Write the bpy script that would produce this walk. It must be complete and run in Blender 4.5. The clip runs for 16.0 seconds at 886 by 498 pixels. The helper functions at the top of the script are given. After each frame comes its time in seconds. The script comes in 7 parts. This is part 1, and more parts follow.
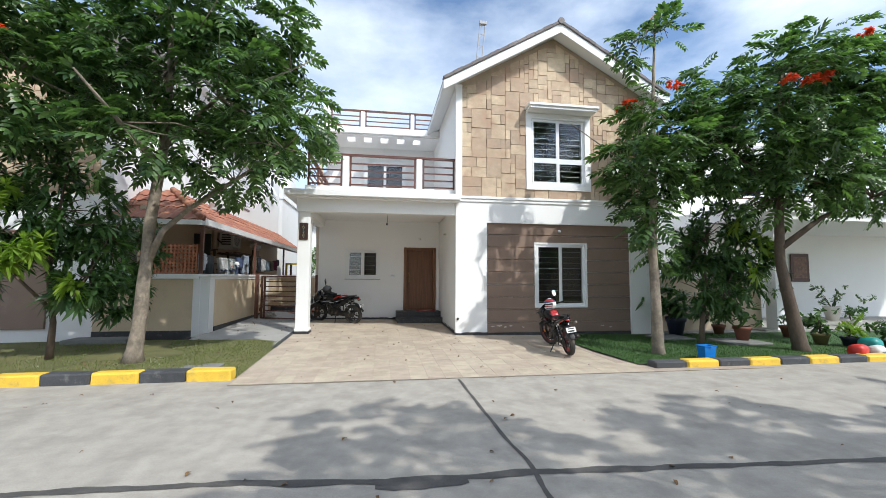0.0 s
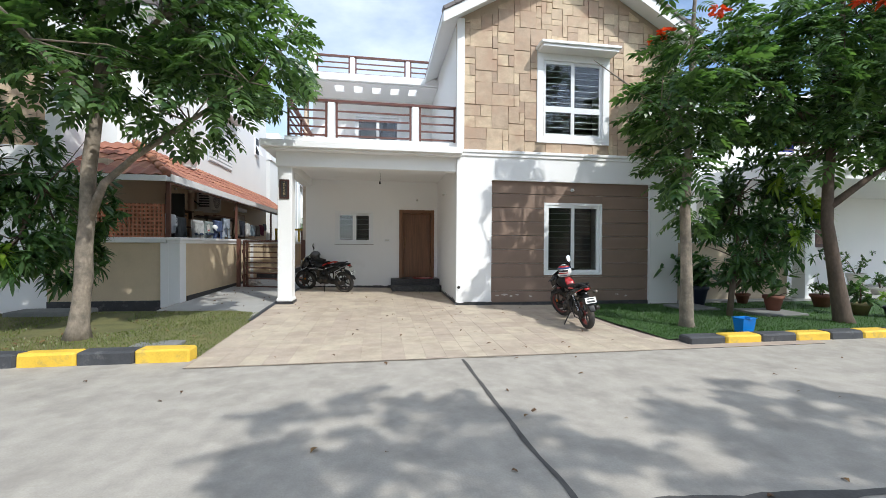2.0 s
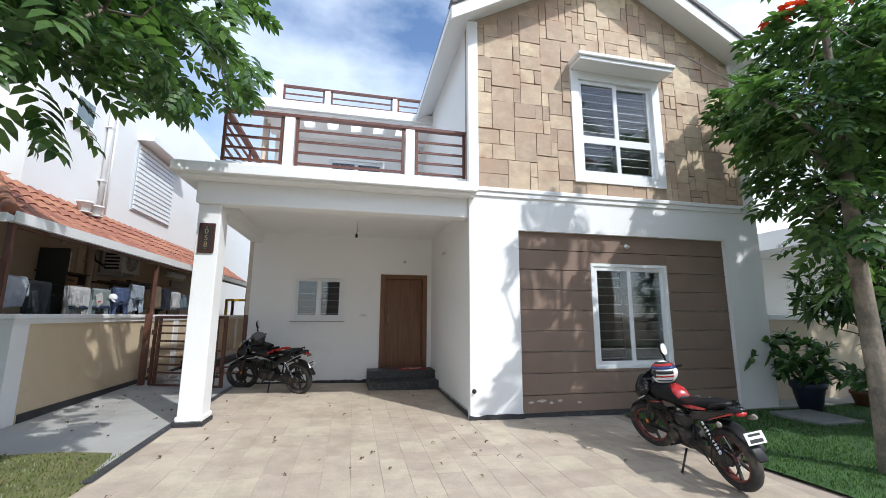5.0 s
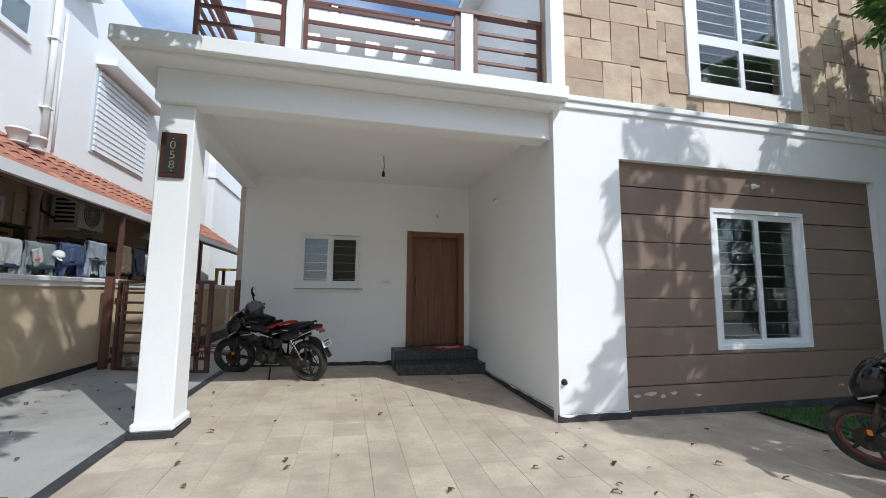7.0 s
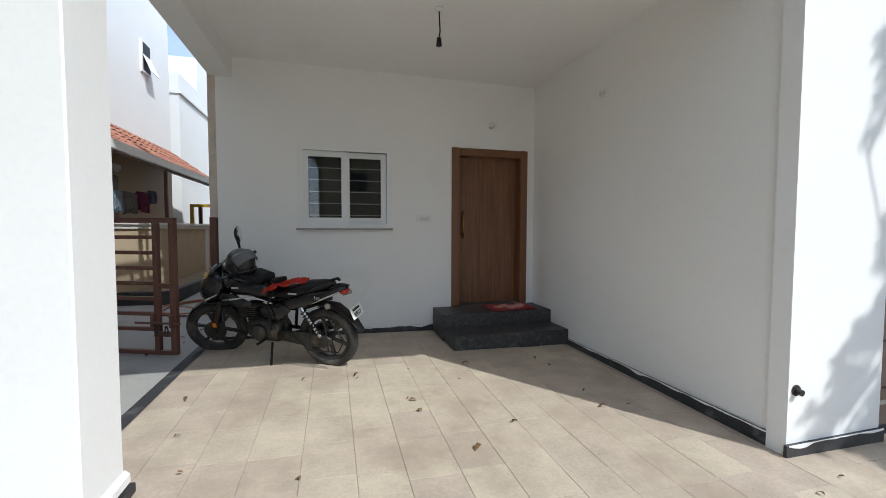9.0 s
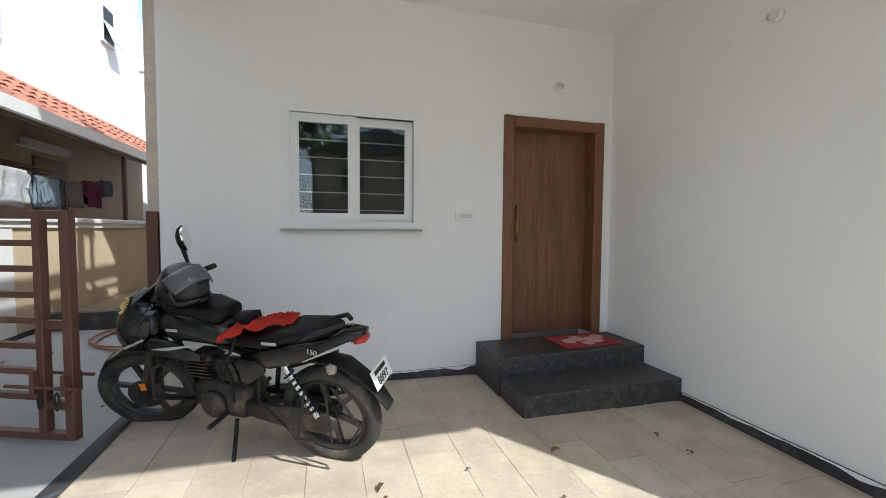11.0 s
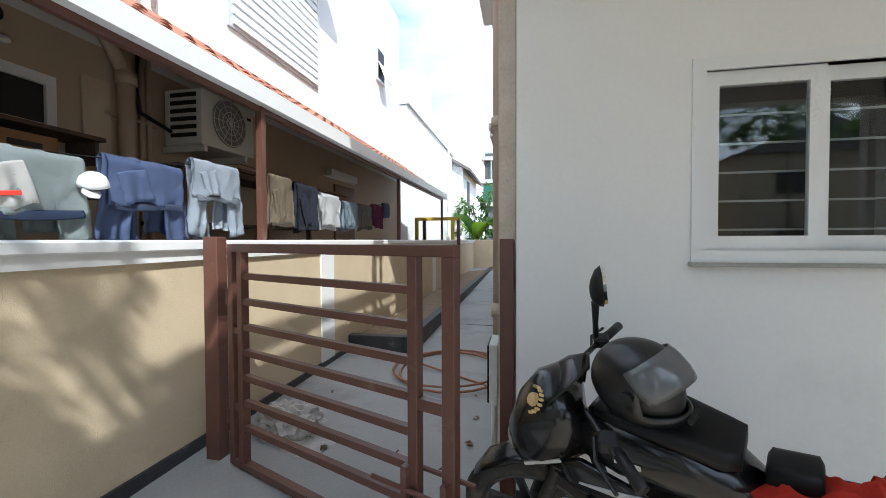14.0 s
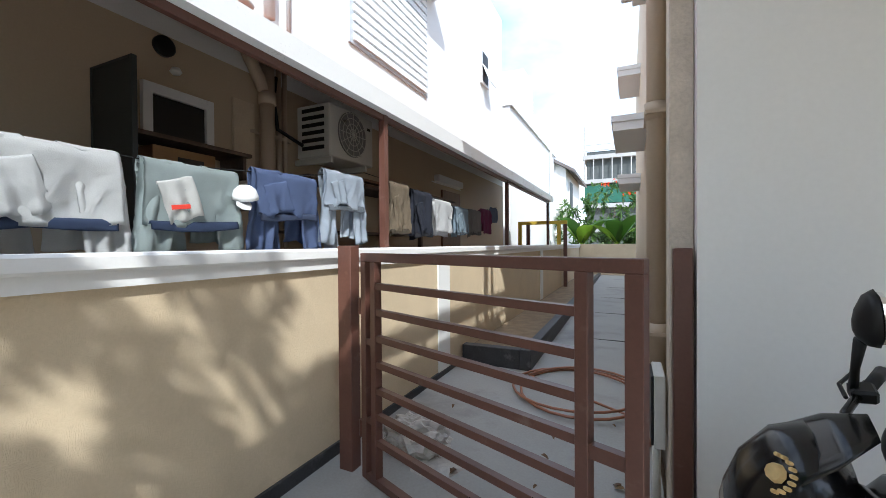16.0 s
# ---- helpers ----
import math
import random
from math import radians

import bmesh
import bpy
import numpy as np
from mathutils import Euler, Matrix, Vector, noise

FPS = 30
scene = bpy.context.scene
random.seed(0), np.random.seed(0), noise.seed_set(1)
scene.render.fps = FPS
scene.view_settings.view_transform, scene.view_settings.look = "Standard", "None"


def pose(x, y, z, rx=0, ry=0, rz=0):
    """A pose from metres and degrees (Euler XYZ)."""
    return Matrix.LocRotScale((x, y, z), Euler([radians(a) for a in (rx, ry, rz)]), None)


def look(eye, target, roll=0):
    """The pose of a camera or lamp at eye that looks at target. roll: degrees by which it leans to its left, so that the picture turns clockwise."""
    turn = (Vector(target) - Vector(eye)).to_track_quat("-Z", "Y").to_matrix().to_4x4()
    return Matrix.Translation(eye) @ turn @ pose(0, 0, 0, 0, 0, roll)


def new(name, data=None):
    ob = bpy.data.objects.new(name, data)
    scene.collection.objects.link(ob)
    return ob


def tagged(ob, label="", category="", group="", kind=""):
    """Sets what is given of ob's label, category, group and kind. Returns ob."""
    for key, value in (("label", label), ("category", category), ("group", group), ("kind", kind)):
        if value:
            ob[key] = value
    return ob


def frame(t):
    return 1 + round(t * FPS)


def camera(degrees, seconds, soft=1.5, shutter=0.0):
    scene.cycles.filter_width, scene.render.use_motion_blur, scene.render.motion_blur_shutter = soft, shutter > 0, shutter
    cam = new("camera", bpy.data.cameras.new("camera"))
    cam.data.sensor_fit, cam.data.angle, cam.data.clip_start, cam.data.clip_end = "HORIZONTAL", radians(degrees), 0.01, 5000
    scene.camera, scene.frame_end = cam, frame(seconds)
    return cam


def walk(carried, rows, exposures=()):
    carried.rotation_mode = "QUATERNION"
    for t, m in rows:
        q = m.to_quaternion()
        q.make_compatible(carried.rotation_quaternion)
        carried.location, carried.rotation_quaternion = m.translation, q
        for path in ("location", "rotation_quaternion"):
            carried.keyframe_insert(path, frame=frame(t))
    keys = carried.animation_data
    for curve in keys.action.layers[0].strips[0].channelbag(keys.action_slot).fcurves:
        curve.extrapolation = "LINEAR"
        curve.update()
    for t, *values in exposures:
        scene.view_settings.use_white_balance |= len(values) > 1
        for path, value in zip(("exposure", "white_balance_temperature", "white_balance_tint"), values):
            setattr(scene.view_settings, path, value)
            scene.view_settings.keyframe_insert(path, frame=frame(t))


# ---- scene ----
cam = camera(95.6, 16.0, soft=0.7)
PATH = [
    (0, (0.225, -2.524, 1.552), (0.523, -0.551, 1.692), 0.3),
    (0.5, (0.3, -2.449, 1.541), (0.582, -0.473, 1.671), 0.2),
    (1, (0.326, -2.276, 1.476), (0.599, -0.297, 1.58), 0.1),
    (1.5, (0.296, -1.893, 1.483), (0.566, 0.088, 1.525), 0.2),
    (2, (0.346, -1.422, 1.465), (0.658, 0.553, 1.445), 0.3),
    (2.5, (0.368, -0.922, 1.507), (0.706, 1.048, 1.442), 0.5),
    (3, (0.385, -0.41, 1.534), (0.769, 1.552, 1.492), 0.7),
    (3.5, (0.482, 0.103, 1.623), (0.89, 2.059, 1.72), 0.5),
    (6, (0.102, 2.699, 1.554), (0.532, 4.621, 1.899), 0.2),
    (6.5, (-0.032, 3.192, 1.509), (0.409, 5.116, 1.83), 0.1),
    (7, (-0.11, 3.763, 1.42), (0.348, 5.697, 1.635), 0.4),
    (7.5, (-0.269, 4.332, 1.402), (0.197, 6.277, 1.447), 0.2),
    (8, (-0.437, 4.924, 1.435), (0.047, 6.864, 1.392), 0.1),
    (10.5, (-0.61, 7.255, 1.471), (-0.044, 9.171, 1.363), 0.5),
    (11, (-0.646, 7.623, 1.478), (-0.088, 9.542, 1.382), 0.4),
    (11.5, (-0.816, 7.915, 1.509), (-0.275, 9.837, 1.409), 0.5),
    (12, (-0.987, 8.185, 1.497), (-0.487, 10.12, 1.417), 0.5),
    (12.5, (-1.12, 8.489, 1.524), (-0.793, 10.46, 1.434), 0.5),
    (13, (-1.325, 8.678, 1.544), (-1.271, 10.676, 1.466), 0.1),
    (13.5, (-1.574, 8.808, 1.579), (-1.766, 10.798, 1.524), 0.1),
    (14, (-1.802, 8.888, 1.595), (-2.195, 10.849, 1.55), -0.2),
    (14.5, (-1.988, 8.996, 1.616), (-2.608, 10.897, 1.58), -0.2),
    (15, (-2.095, 9.044, 1.614), (-2.847, 10.897, 1.584), -0.4),
    (15.5, (-2.125, 9.061, 1.62), (-2.929, 10.892, 1.597), -0.4),
    (16, (-2.113, 9.045, 1.623), (-2.95, 10.861, 1.601), -0.4),
]
walk(cam, [(t, look(eye, target, roll)) for t, eye, target, roll in PATH],
     [(0, 0.44, 6100, 8), (2.5, 0.44, 6050, 8), (3.5, 0.48, 6050, 9), (6, 0.44, 5800, 9), (7, 0.3, 5800, 8), (8, 0.28, 5850, 8), (10.5, 0.96, 5850, 6), (11.2, 1.18, 5850, 6), (12.2, 1.24, 5850, 6), (13.5, 1.18, 5850, 6), (16, 1.12, 5850, 7)])


# ---- world, sun, exposure ----
SUN = Vector((0.75, -1.0, 1.33)).normalized()
world = bpy.data.worlds.new("sky")
scene.world = world
world.use_nodes = True
wn, wl = world.node_tree.nodes, world.node_tree.links
wn.clear()
w_out, w_bg, w_sky = wn.new("ShaderNodeOutputWorld"), wn.new("ShaderNodeBackground"), wn.new("ShaderNodeTexSky")
w_sky.sky_type, w_sky.sun_disc = "NISHITA", False
w_sky.sun_elevation, w_sky.sun_rotation = math.asin(SUN.z), math.atan2(SUN.x, SUN.y)
w_sky.air_density, w_sky.dust_density, w_sky.ozone_density = 1.0, 0.6, 1.2
w_co, w_map, w_noise, w_ramp, w_mix = (wn.new("ShaderNodeTexCoord"), wn.new("ShaderNodeMapping"), wn.new("ShaderNodeTexNoise"),
                                       wn.new("ShaderNodeValToRGB"), wn.new("ShaderNodeMix"))
w_map.inputs["Scale"].default_value = (1.0, 1.0, 2.2)
w_map.inputs["Location"].default_value = (0.35, 0.1, 0.2)
w_noise.inputs["Scale"].default_value, w_noise.inputs["Detail"].default_value, w_noise.inputs["Roughness"].default_value = 1.9, 8, 0.55
w_ramp.color_ramp.elements[0].position, w_ramp.color_ramp.elements[1].position = 0.34, 0.7
w_mix.data_type = "RGBA"
w_sun, w_near, w_glow = wn.new("ShaderNodeVectorMath"), wn.new("ShaderNodeMapRange"), wn.new("ShaderNodeMix")
w_sun.operation = "DOT_PRODUCT"
w_sun.inputs[1].default_value = SUN
w_near.inputs["From Min"].default_value, w_near.inputs["From Max"].default_value = -0.2, 1.0
w_glow.data_type = "RGBA"
w_glow.inputs[6].default_value, w_glow.inputs[7].default_value = (5.5, 5.9, 6.4, 1), (10.0, 10.2, 10.4, 1)
wl.new(w_co.outputs["Generated"], w_sun.inputs[0])
wl.new(w_sun.outputs["Value"], w_near.inputs["Value"])
wl.new(w_near.outputs["Result"], w_glow.inputs[0])
wl.new(w_glow.outputs[2], w_mix.inputs[7])
wl.new(w_co.outputs["Generated"], w_map.inputs["Vector"])
wl.new(w_map.outputs["Vector"], w_noise.inputs["Vector"])
wl.new(w_noise.outputs["Fac"], w_ramp.inputs["Fac"])
wl.new(w_ramp.outputs["Color"], w_mix.inputs[0])
wl.new(w_sky.outputs["Color"], w_mix.inputs[6])
wl.new(w_mix.outputs[2], w_bg.inputs["Color"])
w_bg.inputs["Strength"].default_value = 0.15
wl.new(w_bg.outputs["Background"], w_out.inputs["Surface"])

sun = new("sun", bpy.data.lights.new("sun", "SUN"))
sun.data.energy, sun.data.angle, sun.data.color = 2.95, radians(0.6), (1.0, 0.95, 0.87)
sun.matrix_world = look(SUN * 60, (0, 0, 0))


# ---- materials ----
def surface(name, color, rough=0.6, var=0.12, scale=3.0, fine=60.0, bump=0.15, metal=0.0, spread=0.0, dirt=None, dirt_at=0.62,
            dirt_scale=1.3, coat=0.0, stretch=(1, 1, 1), island=0.0, spec=0.5):
    """Two scales of noise on the colour, fine relief, optional dirt patches; spread varies it from object to object."""
    m = bpy.data.materials.new(name)
    m.use_nodes = True
    n, l = m.node_tree.nodes, m.node_tree.links
    b = n["Principled BSDF"]
    geo, mp = n.new("ShaderNodeNewGeometry"), n.new("ShaderNodeMapping")
    mp.inputs["Scale"].default_value = stretch
    l.new(geo.outputs["Position"], mp.inputs["Vector"])
    big, small = n.new("ShaderNodeTexNoise"), n.new("ShaderNodeTexNoise")
    big.inputs["Scale"].default_value, big.inputs["Detail"].default_value = scale, 5
    small.inputs["Scale"].default_value, small.inputs["Detail"].default_value = fine, 3
    for t in (big, small):
        l.new(mp.outputs["Vector"], t.inputs["Vector"])
    add = n.new("ShaderNodeMath")
    add.operation = "MULTIPLY_ADD"
    add.inputs[1].default_value = 0.6
    l.new(big.outputs["Fac"], add.inputs[0])
    half = n.new("ShaderNodeMath")
    half.operation = "MULTIPLY"
    half.inputs[1].default_value = 0.4
    l.new(small.outputs["Fac"], half.inputs[0])
    l.new(half.outputs[0], add.inputs[2])
    ramp = n.new("ShaderNodeValToRGB")
    ramp.color_ramp.elements[0].position, ramp.color_ramp.elements[1].position = 0.32, 0.68
    ramp.color_ramp.elements[0].color = (*[max(0.0, c * (1 - var)) for c in color], 1)
    ramp.color_ramp.elements[1].color = (*[min(1.0, c * (1 + var)) for c in color], 1)
    l.new(add.outputs[0], ramp.inputs["Fac"])
    last = ramp.outputs["Color"]
    if spread or island:
        hsv, rng = n.new("ShaderNodeHueSaturation"), n.new("ShaderNodeMapRange")
        if spread:
            l.new(n.new("ShaderNodeObjectInfo").outputs["Random"], rng.inputs["Value"])
        else:
            l.new(geo.outputs["Random Per Island"], rng.inputs["Value"])
        k = spread or island
        rng.inputs["To Min"].default_value, rng.inputs["To Max"].default_value = 1 - k, 1 + k
        l.new(rng.outputs["Result"], hsv.inputs["Value"])
        hue = n.new("ShaderNodeMapRange")
        l.new(rng.outputs["Result"], hue.inputs["Value"])
        hue.inputs["From Min"].default_value, hue.inputs["From Max"].default_value = 1 - k, 1 + k
        hue.inputs["To Min"].default_value, hue.inputs["To Max"].default_value = 0.49, 0.51
        l.new(hue.outputs["Result"], hsv.inputs["Hue"])
        l.new(last, hsv.inputs["Color"])
        last = hsv.outputs["Color"]
    if dirt:
        dn, dr, dm = n.new("ShaderNodeTexNoise"), n.new("ShaderNodeValToRGB"), n.new("ShaderNodeMix")
        dn.inputs["Scale"].default_value, dn.inputs["Detail"].default_value, dn.inputs["Roughness"].default_value = dirt_scale, 8, 0.65
        l.new(geo.outputs["Position"], dn.inputs["Vector"])
        dr.color_ramp.elements[0].position, dr.color_ramp.elements[1].position = dirt_at - 0.1, dirt_at + 0.12
        l.new(dn.outputs["Fac"], dr.inputs["Fac"])
        dm.data_type = "RGBA"
        l.new(dr.outputs["Color"], dm.inputs[0])
        l.new(last, dm.inputs[6])
        dm.inputs[7].default_value = (*dirt, 1)
        last = dm.outputs[2]
    l.new(last, b.inputs["Base Color"])
    rr = n.new("ShaderNodeMapRange")
    l.new(add.outputs[0], rr.inputs["Value"])
    rr.inputs["To Min"].default_value, rr.inputs["To Max"].default_value = max(0.02, rough - 0.12), min(1.0, rough + 0.12)
    l.new(rr.outputs["Result"], b.inputs["Roughness"])
    b.inputs["Metallic"].default_value, b.inputs["Coat Weight"].default_value = metal, coat
    b.inputs["Specular IOR Level"].default_value = spec
    if bump:
        bp = n.new("ShaderNodeBump")
        bp.inputs["Strength"].default_value, bp.inputs["Distance"].default_value = bump, 0.01
        l.new(add.outputs[0], bp.inputs["Height"])
        l.new(bp.outputs["Normal"], b.inputs["Normal"])
    return m


def leaf_surface(name, dark, light, back=0.35):
    m = bpy.data.materials.new(name)
    m.use_nodes = True
    n, l = m.node_tree.nodes, m.node_tree.links
    b, out = n["Principled BSDF"], n["Material Output"]
    geo, ramp = n.new("ShaderNodeNewGeometry"), n.new("ShaderNodeValToRGB")
    ramp.color_ramp.elements[0].color, ramp.color_ramp.elements[1].color = (*dark, 1), (*light, 1)
    l.new(geo.outputs["Random Per Island"], ramp.inputs["Fac"])
    l.new(ramp.outputs["Color"], b.inputs["Base Color"])
    b.inputs["Roughness"].default_value = 0.36
    b.inputs["Specular IOR Level"].default_value = 0.4
    tr, mx = n.new("ShaderNodeBsdfTranslucent"), n.new("ShaderNodeMixShader")
    gm = n.new("ShaderNodeMix")
    gm.data_type, gm.blend_type = "RGBA", "MULTIPLY"
    gm.inputs[0].default_value = 1.0
    gm.inputs[7].default_value = (1.7, 1.9, 0.9, 1)
    l.new(ramp.outputs["Color"], gm.inputs[6])
    l.new(gm.outputs[2], tr.inputs["Color"])
    mx.inputs[0].default_value = back
    l.new(b.outputs[0], mx.inputs[1])
    l.new(tr.outputs[0], mx.inputs[2])
    l.new(mx.outputs[0], out.inputs["Surface"])
    return m


def glass_surface(name, tint=(0.9, 0.95, 0.95)):
    m = bpy.data.materials.new(name)
    m.use_nodes = True
    b = m.node_tree.nodes["Principled BSDF"]
    b.inputs["Base Color"].default_value = (*tint, 1)
    b.inputs["Roughness"].default_value, b.inputs["IOR"].default_value = 0.015, 1.5
    b.inputs["Transmission Weight"].default_value = 1.0
    return m


WHITE = surface("white_paint", (0.83, 0.825, 0.81), 0.65, 0.03, 0.8, 40, 0.12, dirt=(0.7, 0.69, 0.66), dirt_at=0.72, dirt_scale=0.9)
OUTER_WHITE = surface("aged_white_paint", (0.77, 0.77, 0.76), 0.6, 0.03, 0.9, 60, 0.1, dirt=(0.68, 0.67, 0.64), dirt_at=0.74)
BEIGE = surface("beige_texture_paint", (0.58, 0.47, 0.32), 0.75, 0.07, 3, 60, 0.5, dirt=(0.5, 0.4, 0.27), dirt_at=0.66, dirt_scale=2.2)


def combed_relief(m):
    """Short trowel strokes, upright in some patches and level in others, as relief on a paint."""
    n, l = m.node_tree.nodes, m.node_tree.links
    geo, pick = n.new("ShaderNodeNewGeometry"), n.new("ShaderNodeTexNoise")
    pick.inputs["Scale"].default_value, pick.inputs["Detail"].default_value = 17, 1
    l.new(geo.outputs["Position"], pick.inputs["Vector"])
    waves = []
    for s in ((1, 1, 0.3), (0.4, 0.4, 1)):
        mp, t = n.new("ShaderNodeMapping"), n.new("ShaderNodeTexNoise")
        mp.inputs["Scale"].default_value = s
        t.inputs["Scale"].default_value, t.inputs["Detail"].default_value = 240, 3
        l.new(geo.outputs["Position"], mp.inputs["Vector"])
        l.new(mp.outputs["Vector"], t.inputs["Vector"])
        waves.append(t)
    step = n.new("ShaderNodeMapRange")
    step.inputs["From Min"].default_value, step.inputs["From Max"].default_value = 0.46, 0.54
    l.new(pick.outputs["Fac"], step.inputs["Value"])
    mix = n.new("ShaderNodeMix")
    l.new(step.outputs["Result"], mix.inputs[0])
    l.new(waves[0].outputs["Fac"], mix.inputs[2])
    l.new(waves[1].outputs["Fac"], mix.inputs[3])
    bump = n.new("ShaderNodeBump")
    bump.inputs["Strength"].default_value, bump.inputs["Distance"].default_value = 0.8, 0.003
    l.new(mix.outputs[0], bump.inputs["Height"])
    l.new(bump.outputs["Normal"], n["Principled BSDF"].inputs["Normal"])


combed_relief(BEIGE)
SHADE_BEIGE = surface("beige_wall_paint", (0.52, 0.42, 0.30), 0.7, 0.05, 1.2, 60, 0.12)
BROWN_BOARD = surface("brown_board_paint", (0.225, 0.155, 0.115), 0.6, 0.12, 1.8, 50, 0.15, dirt=(0.31, 0.24, 0.19), dirt_at=0.7)
STONE = surface("sandstone", (0.50, 0.385, 0.27), 0.8, 0.22, 5, 60, 0.6, spread=0.24, dirt=(0.43, 0.29, 0.20), dirt_at=0.56, dirt_scale=1.5, stretch=(1, 1, 1.6))
JOINT = surface("stone_joint_mortar", (0.40, 0.31, 0.22), 0.9, 0.15, 5, 60, 0.4)
TILE = surface("sandstone_paver", (0.455, 0.382, 0.295), 0.6, 0.18, 5, 50, 0.3, spread=0.085, dirt=(0.35, 0.28, 0.215), dirt_at=0.57, dirt_scale=1.9)
GROUT = surface("paver_joint", (0.37, 0.30, 0.24), 0.9, 0.15, 4, 60, 0.3)
ROAD = surface("worn_concrete_road", (0.36, 0.33, 0.285), 0.85, 0.17, 5, 70, 0.5, dirt=(0.275, 0.25, 0.215), dirt_at=0.57, dirt_scale=2.3)
TAR = surface("tar_filled_crack", (0.075, 0.07, 0.065), 0.8, 0.3, 8, 50, 0.4)
PATH_GREY = surface("grey_concrete_path", (0.345, 0.335, 0.31), 0.7, 0.12, 1.5, 60, 0.25, dirt=(0.2, 0.19, 0.18), dirt_at=0.62)
BLACK_STONE = surface("black_granite", (0.035, 0.035, 0.038), 0.55, 0.4, 5, 60, 0.35, dirt=(0.16, 0.155, 0.15), dirt_at=0.66, dirt_scale=6)
STEP_STONE = surface("dusty_black_granite", (0.03, 0.03, 0.032), 0.45, 0.4, 9, 120, 0.3, dirt=(0.10, 0.097, 0.092), dirt_at=0.58, dirt_scale=26)
BLIND = surface("pale_grey_blind", (0.5, 0.54, 0.58), 0.5, 0.05, 3, 60, 0.0)
KERB_YELLOW = surface("yellow_kerb_paint", (0.72, 0.47, 0.05), 0.7, 0.15, 4, 50, 0.5, dirt=(0.35, 0.27, 0.12), dirt_at=0.66, dirt_scale=5)
KERB_BLACK = surface("black_kerb_paint", (0.055, 0.057, 0.062), 0.75, 0.3, 4, 50, 0.5, dirt=(0.2, 0.2, 0.19), dirt_at=0.66, dirt_scale=5)
SOIL = surface("dry_soil", (0.24, 0.17, 0.10), 0.95, 0.3, 6, 50, 0.8)
LAWN = surface("lawn_turf", (0.125, 0.125, 0.045), 0.95, 0.35, 3, 40, 0.8, dirt=(0.15, 0.13, 0.05), dirt_at=0.6, dirt_scale=1.5)
LAWN_DEEP = surface("green_lawn_turf", (0.04, 0.088, 0.02), 0.95, 0.3, 3, 40, 0.8)
RAIL = surface("maroon_rail_paint", (0.13, 0.05, 0.035), 0.45, 0.12, 4, 60, 0.08)
GATE_BROWN = surface("brown_gate_paint", (0.115, 0.05, 0.036), 0.42, 0.15, 5, 60, 0.1, dirt=(0.2, 0.13, 0.1), dirt_at=0.72, dirt_scale=7)
WOOD = surface("teak_door_laminate", (0.17, 0.078, 0.037), 0.45, 0.42, 6, 40, 0.06, stretch=(6, 6, 0.22))
WOOD_FRAME = surface("teak_frame", (0.17, 0.075, 0.033), 0.45, 0.2, 6, 60, 0.06, stretch=(4, 4, 0.5))
UPVC = surface("white_upvc", (0.80, 0.81, 0.81), 0.3, 0.02, 3, 60, 0.0)
STEEL = surface("painted_steel_bar", (0.45, 0.46, 0.46), 0.4, 0.05, 5, 60, 0.0)
ROOF_GREY = surface("grey_roof_tile", (0.17, 0.15, 0.145), 0.75, 0.2, 4, 60, 0.3, spread=0.2)
ROOF_RED = surface("terracotta_roof_tile", (0.31, 0.13, 0.08), 0.75, 0.25, 5, 60, 0.3, spread=0.22)
LATTICE = surface("terracotta_lattice", (0.38, 0.15, 0.08), 0.75, 0.15, 5, 60, 0.2)
PIPE = surface("beige_drain_pipe", (0.50, 0.40, 0.30), 0.5, 0.05, 3, 60, 0.05)
BARK = surface("grey_brown_bark", (0.235, 0.195, 0.15), 0.9, 0.4, 7, 34, 1.6, dirt=(0.11, 0.095, 0.075), dirt_at=0.56, dirt_scale=5, stretch=(1, 1, 0.55))
DARK_BARK = surface("dark_bark", (0.11, 0.08, 0.06), 0.9, 0.35, 5, 30, 1.0, stretch=(1, 1, 0.4))
LEAF = leaf_surface("tulip_tree_leaf", (0.022, 0.056, 0.02), (0.125, 0.21, 0.07), 0.35)
LEAF_NEW = leaf_surface("fresh_leaf", (0.14, 0.24, 0.03), (0.24, 0.33, 0.05), 0.4)
LEAF_MANGO = leaf_surface("mango_leaf", (0.03, 0.075, 0.03), (0.095, 0.17, 0.055), 0.3)
FLOWER = leaf_surface("red_flower", (0.62, 0.05, 0.02), (0.8, 0.11, 0.03), 0.25)
GRASS = leaf_surface("grass_blade", (0.085, 0.115, 0.025), (0.165, 0.19, 0.055), 0.3)
GRASS_DEEP = leaf_surface("deep_grass_blade", (0.032, 0.078, 0.015), (0.065, 0.135, 0.028), 0.3)
DRY_LEAF = surface("dry_leaf", (0.14, 0.075, 0.03), 0.8, 0.3, 9, 60, 0.2, spread=0.4)
GLASS = glass_surface("window_glass")
# Unlit rooms behind the windows: their shade is put into this near-black colour.
ROOM_SHADE = surface("room_shade_colour", (0.09, 0.09, 0.085), 0.8, 0.1, 2, 60, 0.0)
BLACK_PLASTIC = surface("black_plastic", (0.014, 0.014, 0.015), 0.45, 0.2, 6, 60, 0.05, spec=0.3)
METAL_BOX = surface("white_metal_case", (0.62, 0.61, 0.57), 0.45, 0.05, 4, 60, 0.03)


